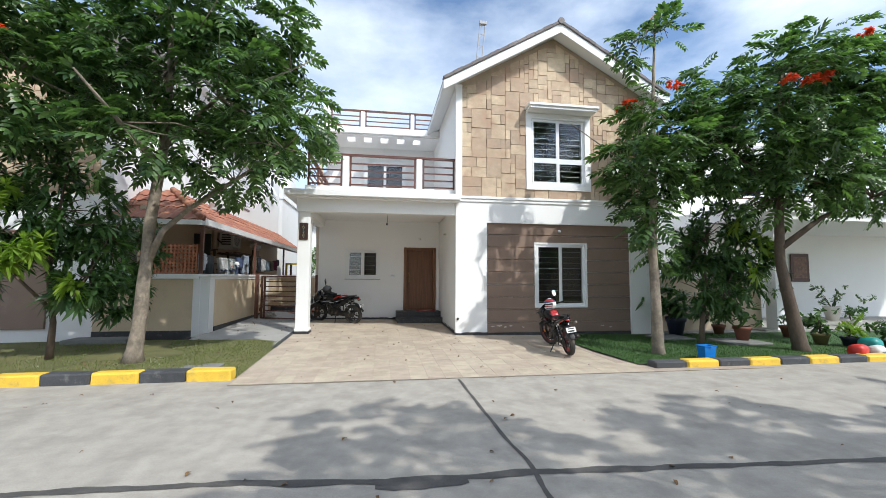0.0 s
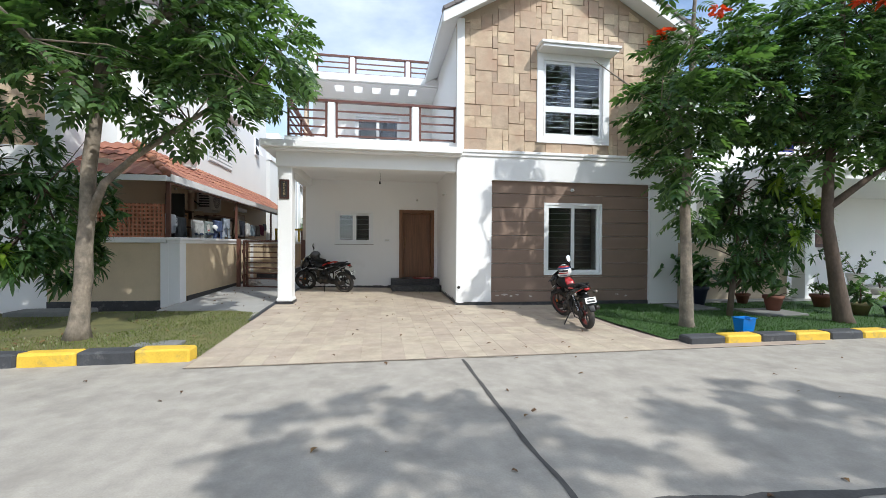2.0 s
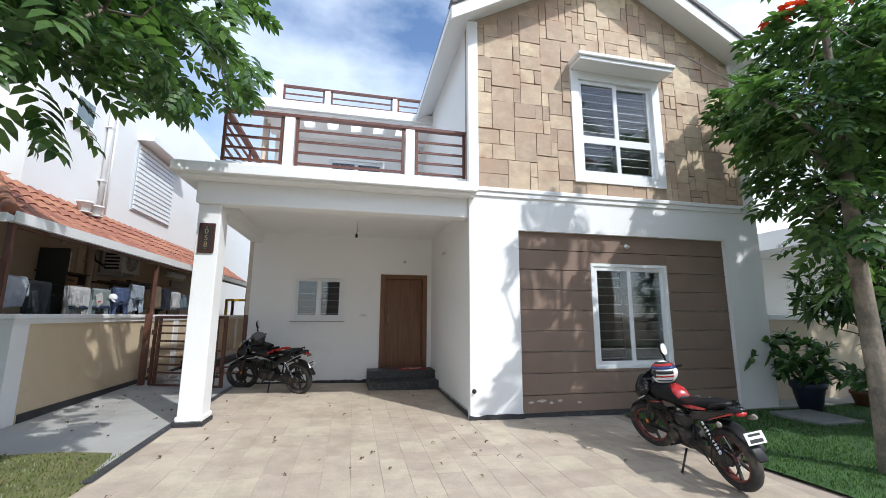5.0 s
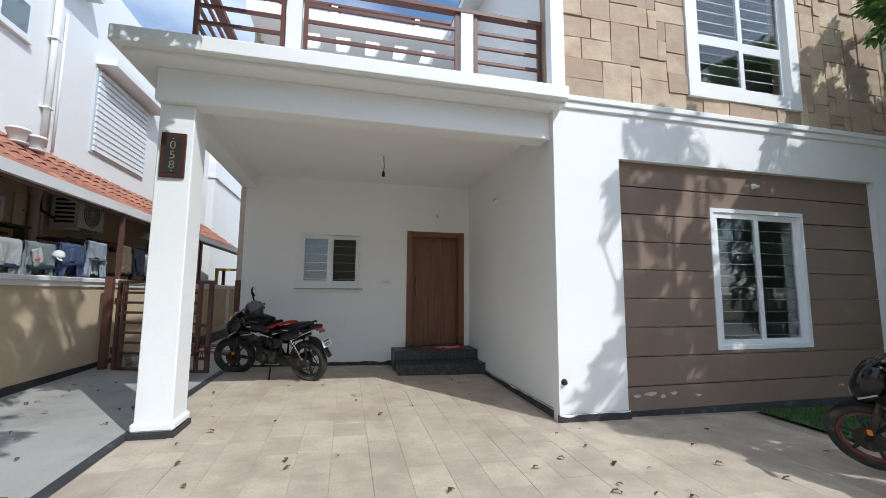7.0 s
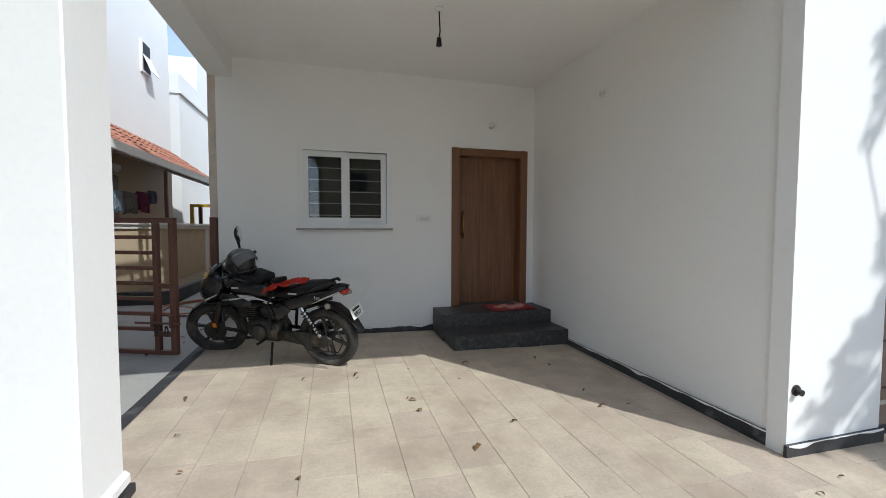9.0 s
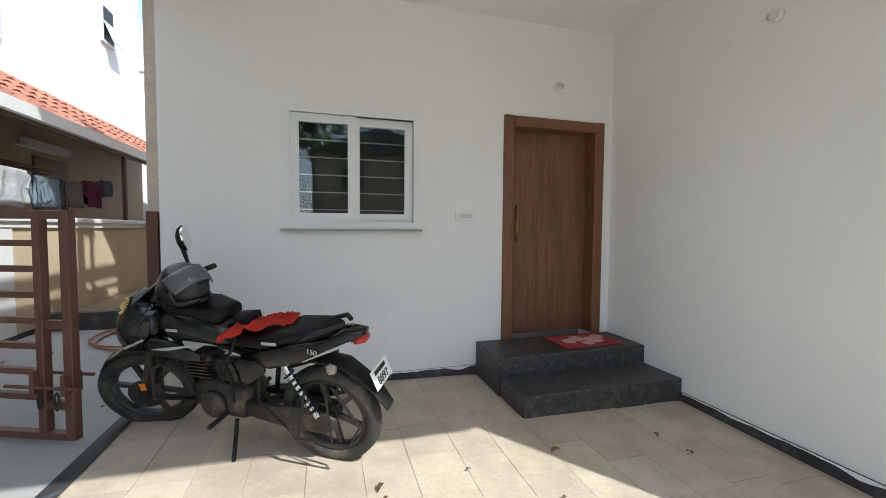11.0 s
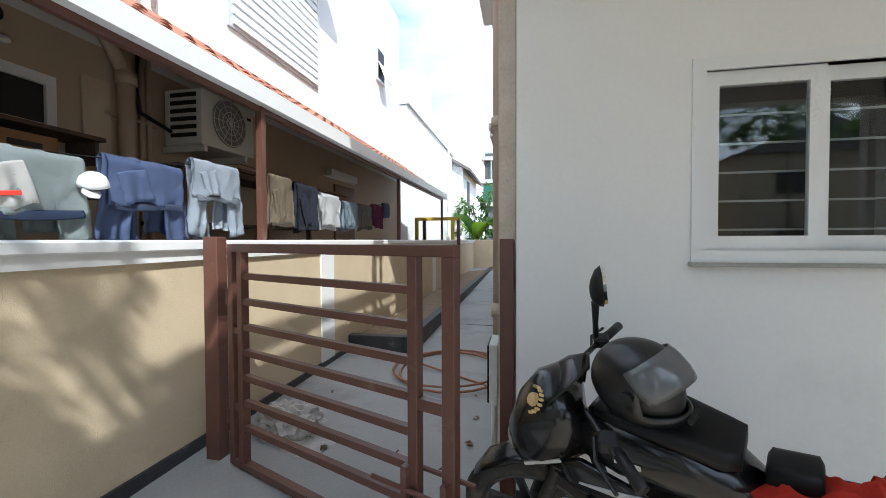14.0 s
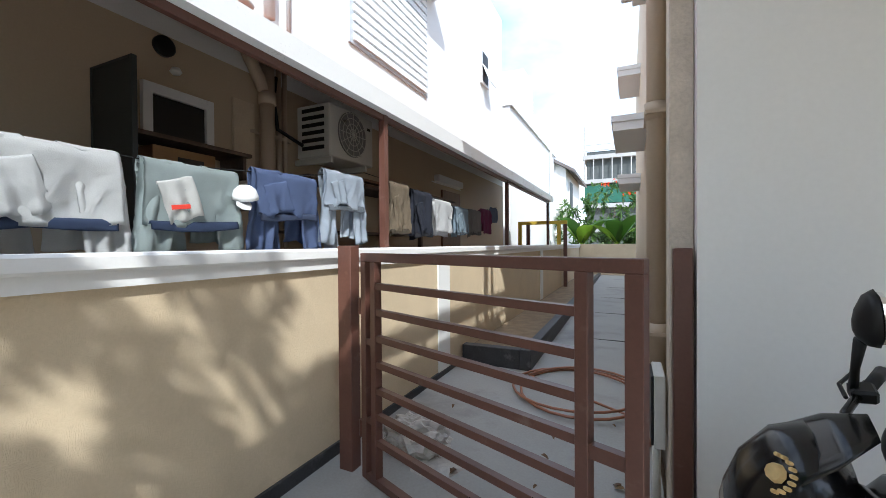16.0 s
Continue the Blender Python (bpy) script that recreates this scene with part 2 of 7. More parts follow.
# ---- builders ----
def part(name, bm, material, parent=None, label="", smooth=False):
    """Links a bmesh as one mesh object under a thing or a part."""
    me = bpy.data.meshes.new(name)
    bm.to_mesh(me)
    bm.free()
    me.materials.append(material)
    if smooth:
        for p in me.polygons:
            p.use_smooth = True
    ob = new(name, me)
    ob.parent = parent
    if label:
        ob["label"] = label
    return ob


def thing(name, at, rz, label, category, group="", kind=""):
    ob = new(name)
    ob.matrix_basis = pose(*at, 0, 0, rz)
    return tagged(ob, label, category, group, kind)


def box(bm, x0, x1, y0, y1, z0, z1, bevel=0.0, m=None):
    t = Matrix.Translation(((x0 + x1) / 2, (y0 + y1) / 2, (z0 + z1) / 2)) @ Matrix.Diagonal((abs(x1 - x0), abs(y1 - y0), abs(z1 - z0), 1))
    r = bmesh.ops.create_cube(bm, size=1, matrix=(m @ t) if m else t)
    if bevel:
        edges = list({e for v in r["verts"] for e in v.link_edges})
        bmesh.ops.bevel(bm, geom=edges, offset=bevel, segments=1, affect="EDGES")
    return bm


def boxed(*a, **k):
    return box(bmesh.new(), *a, **k)


def tube(bm, pts, radii, sides=8, cap=True):
    """A tapered tube through points."""
    pts = [Vector(p) for p in pts]
    if not hasattr(radii, "__len__"):
        radii = [radii] * len(pts)
    rings, ref = [], None
    for i, p in enumerate(pts):
        d = (pts[min(i + 1, len(pts) - 1)] - pts[max(i - 1, 0)]).normalized()
        if ref is None:
            ref = d.orthogonal().normalized()
        ref = (ref - d * ref.dot(d)).normalized()
        side = d.cross(ref)
        rings.append([bm.verts.new(p + (ref * math.cos(2 * math.pi * k / sides) + side * math.sin(2 * math.pi * k / sides)) * radii[i])
                      for k in range(sides)])
    for a, b in zip(rings, rings[1:]):
        for k in range(sides):
            bm.faces.new((a[k], a[(k + 1) % sides], b[(k + 1) % sides], b[k]))
    if cap:
        bm.faces.new(rings[0][::-1])
        bm.faces.new(rings[-1])
    return bm


def lathe(bm, profile, sides=20, m=None):
    """A turned shape about z from (radius, height) pairs."""
    rings = []
    for r, z in profile:
        rings.append([bm.verts.new((m or Matrix()) @ Vector((r * math.cos(2 * math.pi * k / sides), r * math.sin(2 * math.pi * k / sides), z)))
                      for k in range(sides)])
    for a, b in zip(rings, rings[1:]):
        for k in range(sides):
            bm.faces.new((a[k], a[(k + 1) % sides], b[(k + 1) % sides], b[k]))
    bm.faces.new(rings[0][::-1])
    bm.faces.new(rings[-1])
    return bm


def prism(bm, outline, y0, y1):
    """An outline in x, z pushed through from y0 to y1."""
    a = [bm.verts.new((x, y0, z)) for x, z in outline]
    b = [bm.verts.new((x, y1, z)) for x, z in outline]
    n = len(outline)
    bm.faces.new(a)
    bm.faces.new(b[::-1])
    for i in range(n):
        bm.faces.new((a[i], b[i], b[(i + 1) % n], a[(i + 1) % n]))
    bmesh.ops.recalc_face_normals(bm, faces=bm.faces)
    return bm


def structure(name, bm, material, label="", category="wall"):
    return tagged(part(name, bm, material), label, category, "", "structure")


def raw_mesh(name, verts, faces, material, parent=None):
    me = bpy.data.meshes.new(name)
    me.from_pydata(verts, [], faces)
    me.materials.append(material)
    ob = new(name, me)
    ob.parent = parent
    return ob


def ground_z(x, y):
    """The fall of the yard: up from the road to the house, and down to the east."""
    k = min(1.0, max(0.0, (y - 3.7) / 4.1))
    return k * (0.10 - 0.018 * max(-4.5, min(7.5, x))) + max(0.0, min(y, 26) - 7.8) * 0.012


def ground_sheet(bm, x0, x1, y0, y1, lift, n=12):
    vs = {}
    for i in range(n + 1):
        for j in range(n + 1):
            x, y = x0 + (x1 - x0) * i / n, y0 + (y1 - y0) * j / n
            vs[i, j] = bm.verts.new((x, y, ground_z(x, y) + lift))
    for i in range(n):
        for j in range(n):
            bm.faces.new((vs[i, j], vs[i + 1, j], vs[i + 1, j + 1], vs[i, j + 1]))
    return bm


def beam_along(bm, p, q, w, h):
    """A square bar from p to q."""
    p, q = Vector(p), Vector(q)
    d = q - p
    rot = d.to_track_quat("X", "Z").to_matrix().to_4x4()
    return box(bm, 0, d.length, -w / 2, w / 2, -h / 2, h / 2, m=Matrix.Translation(p) @ rot)


# ---- ground ----
structure("ground", box(bmesh.new(), -1500, 1500, -1500, 1500, -0.5, -0.06), SOIL, "dry earth reaching to the horizon", "ground")
road = structure("road", boxed(-60, 60, -5.2, 3.68, -0.2, 0.0), ROAD, "worn grey concrete road with tar-filled joints", "road")


def wavy_strip(name, pts, width, z, material, parent, seed):
    rnd = random.Random(seed)
    bm, left, right = bmesh.new(), [], []
    fine = []
    for (ax, ay), (bx, by) in zip(pts, pts[1:]):
        n = max(2, int(math.hypot(bx - ax, by - ay) / 0.07))
        fine += [(ax + (bx - ax) * i / n, ay + (by - ay) * i / n) for i in range(n)]
    fine.append(pts[-1])
    for i, (x, y) in enumerate(fine):
        ax, ay = fine[max(0, i - 1)]
        bx, by = fine[min(len(fine) - 1, i + 1)]
        d = Vector((bx - ax, by - ay)).normalized()
        nrm = Vector((-d.y, d.x))
        off = 0.05 * (noise.noise((i * 0.12, seed, 0)))
        w = width * (0.55 + 0.7 * abs(noise.noise((i * 0.09, seed + 5, 2))) + 0.3 * rnd.random())
        left.append(bm.verts.new((x + nrm.x * (off + w / 2), y + nrm.y * (off + w / 2), z)))
        right.append(bm.verts.new((x + nrm.x * (off - w / 2), y + nrm.y * (off - w / 2), z)))
    for i in range(len(left) - 1):
        bm.faces.new((right[i], right[i + 1], left[i + 1], left[i]))
    return part(name, bm, material, parent)


wavy_strip("tar_joint", [(-14, 1.3), (-6, 0.95), (-1.2, 0.82), (0.2, 0.68), (1.45, 0.66), (3.6, 0.5), (9, 0.25), (20, -0.1)], 0.1, 0.004, TAR, road, 3)
wavy_strip("tar_joint", [(1.40, 3.6), (1.41, 2.6), (1.43, 1.6), (1.45, 0.7), (1.47, -2.5), (1.5, -5.1)], 0.055, 0.0045, TAR, road, 7)
wavy_strip("tar_patch", [(0.2, 0.62), (0.55, 0.6), (0.9, 0.62)], 0.16, 0.005, TAR, road, 11)

structure("road_margin_west", boxed(-60, -1.93, 3.68, 4.1, -0.2, 0.0), ROAD, "worn concrete road edge below the kerb", "road")
structure("road_margin_east", boxed(7.05, 60, 3.68, 4.1, -0.2, 0.0), ROAD, "worn concrete road edge below the kerb", "road")
wavy_strip("edge_crack", [(-1.9, 3.66), (1.4, 3.65), (4.9, 3.67)], 0.02, 0.006, surface("edge_dirt", (0.22, 0.185, 0.14), 0.95, 0.3, 6, 60, 0.4), road, 19)
drive = structure("driveway", ground_sheet(bmesh.new(), -1.93, 7.05, 3.68, 11.3, 0.006, 16), GROUT, "pale sandstone paved driveway and carport floor", "floor")
structure("side_path", ground_sheet(bmesh.new(), -3.95, -1.93, 6.5, 26.0, 0.012, 14), PATH_GREY, "grey concrete side path with fallen leaves", "path")
structure("path_border", ground_sheet(bmesh.new(), -2.0, -1.9, 6.2, 11.1, 0.018, 10), BLACK_STONE, "black granite strip along the paving", "border")


def lawn(name, x0, x1, y0, y1, lift, material, label, edge=None):
    bm, n = bmesh.new(), 24
    vs = {}
    for i in range(n + 1):
        for j in range(n + 1):
            y = y0 + (y1 - y0) * j / n
            a, b = edge(y) if edge else (x0, x1)
            u = i / n
            x = b + (a - b) * (1 - u) ** 3 if a < -10 else a + (b - a) * u ** 3
            vs[i, j] = bm.verts.new((x, y, ground_z(x, y) + lift(x, y) + 0.02 * noise.noise((x * 1.3, y * 1.3, 0))))
    for i in range(n):
        for j in range(n):
            bm.faces.new((vs[i, j], vs[i + 1, j], vs[i + 1, j + 1], vs[i, j + 1]))
    return structure(name, bm, material, label, "lawn")


def left_edge(y):
    return (-30.0, -1.92)


def right_edge(y):
    return (4.62 + 0.02 * (y - 5.4) if y > 5.4 else 4.62 + 0.12 * (5.4 - y), 40.0)


def left_lift(x, y):
    return (0.11 - 0.09 * min(1, max(0, (y - 4) / 3.5))) * min(1.0, max(0.0, (-1.92 - x) / 0.6)) + 0.002


def right_lift(x, y):
    return 0.035


lawn("lawn_west", -30, -2, 4.15, 7.0, left_lift, LAWN, "sparse mown lawn strewn with fallen leaves", left_edge)
lawn("lawn_east", 4.6, 40, 4.15, 7.75, right_lift, LAWN_DEEP, "short green lawn beside the paving", right_edge)

# kerbs of painted blocks, yellow and black in turn
def kerb_block(x0, x1, z, material, label, seed, y=3.97):
    rnd = random.Random(seed)
    bm = boxed(x0, x1, y, y + 0.24, z - 0.12, z + 0.16, bevel=0.025)
    for v in bm.verts:
        v.co += Vector((rnd.uniform(-1, 1), rnd.uniform(-1, 1), rnd.uniform(-1, 1))) * 0.007
    return tagged(part("kerb_block", bm, material), label, "kerb", "kerb blocks", "structure")


for i in range(30):
    w = 0.62
    x1 = -1.98 - i * 0.63
    kerb_block(x1 - w, x1, 0.0, KERB_BLACK if i % 2 else KERB_YELLOW, "black painted kerb block" if i % 2 else "yellow painted kerb block", i)
for i in range(34):
    x0 = 4.9 + i * 0.63
    kerb_block(x0, x0 + 0.62, -0.04, KERB_YELLOW if i % 2 else KERB_BLACK, "yellow painted kerb block" if i % 2 else "black painted kerb block", 60 + i, 3.88)

# ---- the house ----
FX = 7.82       # face of the stone and boards
PX = 7.75       # face of the white piers


def wall_with_openings(name, x0, x1, y0, y1, z0, z1, holes, material, label):
    """A wall along x, left open where the (x0, x1, z0, z1) holes are."""
    bm = bmesh.new()
    xs = sorted({x0, x1, *[h[0] for h in holes], *[h[1] for h in holes]})
    for a, b in zip(xs, xs[1:]):
        cuts = sorted([(h[2], h[3]) for h in holes if h[0] <= a + 1e-6 and h[1] >= b - 1e-6])
        z = z0
        for c, d in cuts:
            if c > z:
                box(bm, a, b, y0, y1, z, c)
            z = d
        if z1 > z:
            box(bm, a, b, y0, y1, z, z1)
    bmesh.ops.remove_doubles(bm, verts=bm.verts, dist=1e-5)
    return structure(name, bm, material, label)


# front block: piers, boards below, stone gable above
wall_front = wall_with_openings("wall_front", 2.14, 7.85, FX + 0.05, 8.07, -0.1, 3.69, [(4.335, 5.748, 0.80, 2.453)], WHITE, "white front wall of the house")
part("pier", boxed(2.11, 2.95, PX, FX + 0.05, -0.1, 3.54), WHITE, wall_front)
part("pier", boxed(7.06, 7.85, PX, FX + 0.05, -0.1, 3.54), WHITE, wall_front)
part("band", boxed(2.95, 7.06, PX, FX + 0.05, 3.0, 3.54), WHITE, wall_front)
part("moulding", boxed(2.08, 7.88, PX - 0.03, FX + 0.05, 3.54, 3.62, bevel=0.008), WHITE, wall_front)
part("moulding", boxed(2.07, 7.89, PX - 0.055, FX + 0.05, 3.62, 3.69, bevel=0.008), WHITE, wall_front)
part("skirting", boxed(2.09, 2.97, PX - 0.02, PX, -0.1, 0.145), BLACK_STONE, wall_front)
part("skirting", boxed(2.97, 7.06, FX - 0.015, FX + 0.02, -0.1, 0.105), BLACK_STONE, wall_front)
for i in range(9):
    z1 = 3.0 if i == 0 else 2.69 - (i - 1) * 0.332
    z0 = max(0.105, 2.702 - i * 0.332)
    if z0 < 2.5 and z1 > 0.75:
        part("board", boxed(2.952, 4.283, FX, FX + 0.05, z0, z1, bevel=0.005), BROWN_BOARD, wall_front)
        part("board", boxed(5.80, 7.058, FX, FX + 0.05, z0, z1, bevel=0.005), BROWN_BOARD, wall_front)
        if z1 > 2.5:
            part("board", boxed(4.283, 5.80, FX, FX + 0.05, 2.503, z1, bevel=0.003), BROWN_BOARD, wall_front)
        elif z0 < 0.745:
            part("board", boxed(4.283, 5.80, FX, FX + 0.05, z0, 0.747, bevel=0.003), BROWN_BOARD, wall_front)
    else:
        part("board", boxed(2.952, 7.058, FX, FX + 0.05, z0, z1, bevel=0.005), BROWN_BOARD, wall_front)

FLAKE = surface("bare_plaster_flake", (0.55, 0.5, 0.45), 0.9, 0.2, 9, 60, 0.4)
for k, (x, z, w) in enumerate(((3.12, 0.27, 0.07), (3.3, 0.285, 0.12), (3.46, 0.25, 0.05), (3.62, 0.28, 0.07), (3.95, 0.24, 0.05), (6.2, 0.26, 0.09), (6.45, 0.22, 0.06))):
    bm = bmesh.new()
    rim = [bm.verts.new((x + w * math.cos(a * 0.52) * (0.7 + 0.8 * noise.noise((a, k * 3.1, 1))), FX - 0.003, z + 0.025 * math.sin(a * 0.52) * (0.7 + 0.9 * noise.noise((a, k * 2.3, 7))))) for a in range(12)]
    bm.faces.new(rim)
    part("paint_flake", bm, FLAKE, wall_front)
RIDGE_X, RIDGE_Z, SLOPE = 4.92, 8.5, 0.571
gable = structure("wall_gable", prism(bmesh.new(), [(2.14, 3.69), (4.26, 3.69), (4.26, 6.75 - 0.2), (2.14, 6.75)], FX + 0.014, 8.07), JOINT, "sandstone-clad gable wall", "wall")
part("gable_piece", prism(bmesh.new(), [(4.26, 3.69), (5.82, 3.69), (5.82, 4.04), (4.26, 4.04)], FX + 0.014, 8.07), JOINT, gable)
part("gable_piece", prism(bmesh.new(), [(5.82, 3.69), (7.85, 3.69), (7.85, 6.75), (5.82, 6.55)], FX + 0.014, 8.07), JOINT, gable)
part("gable_piece", prism(bmesh.new(), [(4.26, 5.98), (5.82, 5.98), (5.82, 6.55), (7.7, 6.75), (RIDGE_X, 8.3), (2.14, 6.75), (4.26, 6.55)], FX + 0.014, 8.07), JOINT, gable)
part("corner_trim", boxed(2.11, 2.28, PX, FX + 0.05, 3.69, 6.72), WHITE, gable)
part("corner_trim", boxed(7.68, 7.85, PX, FX + 0.05, 3.69, 6.72), WHITE, gable)
structure("wall_inner_side", boxed(2.14, 2.37, 8.07, 13.5, -0.1, 6.8), WHITE, "plain white side wall of the carport", "wall")
structure("wall_east", boxed(7.62, 7.85, 8.07, 24.0, -0.1, 6.9), WHITE, "plain white outer wall", "wall")
structure("wall_rear", boxed(-1.87, 7.62, 24.0, 24.2, -0.1, 6.9), WHITE, "plain white rear wall", "wall")
structure("floor_inside", boxed(-1.6, 7.62, 11.36, 24.0, 0.3, 0.43), PATH_GREY, "floor inside the house", "floor")
structure("floor_inside_front", boxed(2.37, 7.62, 8.07, 13.5, 0.3, 0.43), PATH_GREY, "floor inside the front room", "floor")
# Ceilings, partitions and upper floor coloured near-black to stand for dim rooms.
structure("ceiling_inside", boxed(-1.6, 7.62, 11.36, 24.0, 3.3, 3.5), ROOM_SHADE, "plain ceiling inside the house", "ceiling")
structure("ceiling_front_room", boxed(2.37, 7.62, 8.07, 11.36, 3.3, 3.5), ROOM_SHADE, "plain ceiling inside the front room", "ceiling")
structure("wall_partition", boxed(2.37, 7.62, 11.6, 11.7, 0.43, 3.3), ROOM_SHADE, "inner partition wall", "wall")
structure("wall_partition_hall", boxed(-1.6, 2.3, 14.6, 14.7, 0.43, 3.3), ROOM_SHADE, "inner partition wall", "wall")
structure("upper_room_floor", boxed(2.37, 7.62, 8.07, 13.5, 3.55, 3.68), ROOM_SHADE, "floor of the upper room", "floor")
structure("upper_room_partition", boxed(2.37, 7.62, 11.6, 11.7, 3.68, 6.7), ROOM_SHADE, "inner partition wall upstairs", "wall")
structure("upper_room_ceiling", boxed(2.37, 7.62, 8.07, 13.5, 6.5, 6.6), ROOM_SHADE, "ceiling of the upper room", "ceiling")

# gable roof
roof = structure("roof_gable", bmesh.new(), ROOF_GREY, "grey tiled gable roof with white bargeboards", "roof")
for side, ex in ((-1, 1.72), (1, 8.12)):
    ez = RIDGE_Z - SLOPE * abs(ex - RIDGE_X)
    part("roof_slab", prism(bmesh.new(), [(RIDGE_X, RIDGE_Z - 0.17), (ex, ez - 0.17), (ex, ez - 0.03), (RIDGE_X, RIDGE_Z - 0.03)], 7.40, 14.5), OUTER_WHITE, roof)
    part("bargeboard", prism(bmesh.new(), [(RIDGE_X, RIDGE_Z - 0.30), (ex - side * 0.0, ez - 0.30), (ex, ez - 0.06), (RIDGE_X, RIDGE_Z - 0.06)], 7.34, 7.40), OUTER_WHITE, roof)
    length = math.hypot(ex - RIDGE_X, ez - RIDGE_Z)
    for i in range(13):
        a = i / 13
        cx, cz = RIDGE_X + (ex - RIDGE_X) * (a + 0.04), RIDGE_Z + (ez - RIDGE_Z) * (a + 0.04)
        m = Matrix.Translation((cx, 0, cz)) @ Matrix.Rotation(math.atan2(SLOPE, 1) * side, 4, "Y")
        part("verge_tile", box(bmesh.new(), -0.15, 0.14, 7.30, 7.52, -0.05, 0.035 + 0.012 * (i % 2), bevel=0.012, m=m), ROOF_GREY, roof)
    part("roof_tiles", prism(bmesh.new(), [(RIDGE_X, RIDGE_Z - 0.028), (ex, ez - 0.028), (ex, ez + 0.02), (RIDGE_X, RIDGE_Z + 0.02)], 7.52, 14.5), ROOF_GREY, roof)
part("ridge_cap", tube(bmesh.new(), [(RIDGE_X, 7.28, RIDGE_Z), (RIDGE_X, 14.5, RIDGE_Z)], 0.09, 8), ROOF_GREY, roof)


def window(name, x0, x1, z0, z1, y, border, label, bars, transom=None, out=0.05, deep=0.2):
    """A sliding window in a wall that faces -y: surround, frames, panes, inner grille bars."""
    w = thing(name, (0, 0, 0), 0, label, "window", "", "structure")
    bm = bmesh.new()
    box(bm, x0, x0 + border, y - out, y + 0.06, z0, z1)
    box(bm, x1 - border, x1, y - out, y + 0.06, z0, z1)
    box(bm, x0 + border, x1 - border, y - out, y + 0.06, z1 - border, z1)
    box(bm, x0 + border, x1 - border, y - out, y + 0.06, z0, z0 + border)
    part("surround", bm, UPVC if border < 0.1 else WHITE, w)
    a, b, c, d = x0 + border, x1 - border, z0 + border, z1 - border
    xm, f = (a + b) / 2, 0.07
    rows = [(c, d)] if transom is None else [(c, transom), (transom, d)]
    for r, (lo, hi) in enumerate(rows):
        for k, (p, q) in enumerate(((a, xm + 0.02), (xm - 0.02, b))):
            yy = y + 0.015 + 0.03 * k
            fr = part("window_frame", bmesh.new(), UPVC, w)
            bm = bmesh.new()
            box(bm, p, p + f, yy, yy + 0.03, lo, hi)
            box(bm, q - f, q, yy, yy + 0.03, lo, hi)
            box(bm, p + f, q - f, yy, yy + 0.03, hi - f, hi)
            box(bm, p + f, q - f, yy, yy + 0.03, lo, lo + f)
            bm.to_mesh(fr.data)
            bm.free()
            fr.data.materials.clear()
            fr.data.materials.append(UPVC)
            g = part("pane", boxed(p + f - 0.004, q - f + 0.004, yy + 0.012, yy + 0.017, lo + f - 0.004, hi - f + 0.004), GLASS, w)
            g.visible_shadow = False
    for i in range(bars):
        z = c + (d - c) * (i + 0.7) / bars
        part("grille_bar", boxed(a, b, y + 0.115, y + 0.125, z - 0.005, z + 0.005), STEEL, w)
    return w


window("window_1", 4.285, 5.798, 0.75, 2.503, FX, 0.05, "white sliding window with grille bars in brown boards", 11, out=0.006)
w2 = window("window_2", 4.075, 5.95, 3.95, 6.1, FX, 0.16, "tall white sliding window in sandstone wall", 12, transom=4.78, out=0.03)
part("window_hood", boxed(4.08, 6.0, 7.46, FX + 0.05, 6.10, 6.17, bevel=0.01), WHITE, w2)
part("window_hood_top", boxed(4.04, 6.04, 7.42, FX + 0.05, 6.17, 6.24, bevel=0.01), WHITE, w2)

# carport: back wall, ceiling, beams, slab
BY = 11.1
back = wall_with_openings("wall_back", -1.84, 2.14, BY, BY + 0.24, -0.1, 3.72, [(-0.925, 0.09, 1.54, 2.42), (1.02, 1.96, 0.3, 2.47)], WHITE, "smooth white carport wall")
part("skirting", boxed(-1.84, 0.69, BY - 0.018, BY, 0.05, 0.22), BLACK_STONE, back)
window("window_3", -0.985, 0.15, 1.48, 2.48, BY, 0.06, "white sliding window in the carport wall", 6, out=0.016)
w3 = bpy.data.objects["window_3"]
part("window_sill", boxed(-0.995, 0.16, BY - 0.055, BY, 1.46, 1.48), PATH_GREY, w3)
structure("skirting_side", boxed(2.12, 2.14, 7.77, BY - 0.02, 0.0, 0.165), BLACK_STONE, "black granite skirting along the carport wall", "skirting")
structure("ceiling_carport", boxed(-1.87, 2.14, 8.07, BY, 3.42, 3.5), WHITE, "plain white carport ceiling", "ceiling")
structure("beam_front", boxed(-1.9, 2.11, 7.83, 8.07, 3.18, 3.5, bevel=0.008), WHITE, "white front beam of the carport", "beam")
structure("beam_side", boxed(-1.9, -1.66, 8.07, BY, 3.19, 3.5), WHITE, "white side beam of the carport", "beam")
structure("pillar", boxed(-1.88, -1.58, 7.91, 8.25, 0.0, 3.18, bevel=0.008), WHITE, "square white carport pillar", "pillar")
foot = structure("pillar_foot", boxed(-1.905, -1.555, 7.885, 8.275, 0.19, 0.27, bevel=0.02), WHITE, "white flared foot of the pillar", "pillar")
part("skirting", boxed(-1.915, -1.545, 7.875, 8.285, 0.02, 0.19, bevel=0.004), BLACK_STONE, foot)
slab = structure("balcony_slab", boxed(-2.08, 2.2, 7.61, 12.6, 3.5, 3.54, bevel=0.006), WHITE, "white overhanging balcony slab", "slab")
part("slab_edge", boxed(-2.16, 2.2, 7.53, 12.6, 3.54, 3.69, bevel=0.01), WHITE, slab)
structure("balcony_upstand", boxed(-1.75, 2.13, 7.96, 8.12, 3.69, 3.88), WHITE, "low white balcony upstand", "wall")


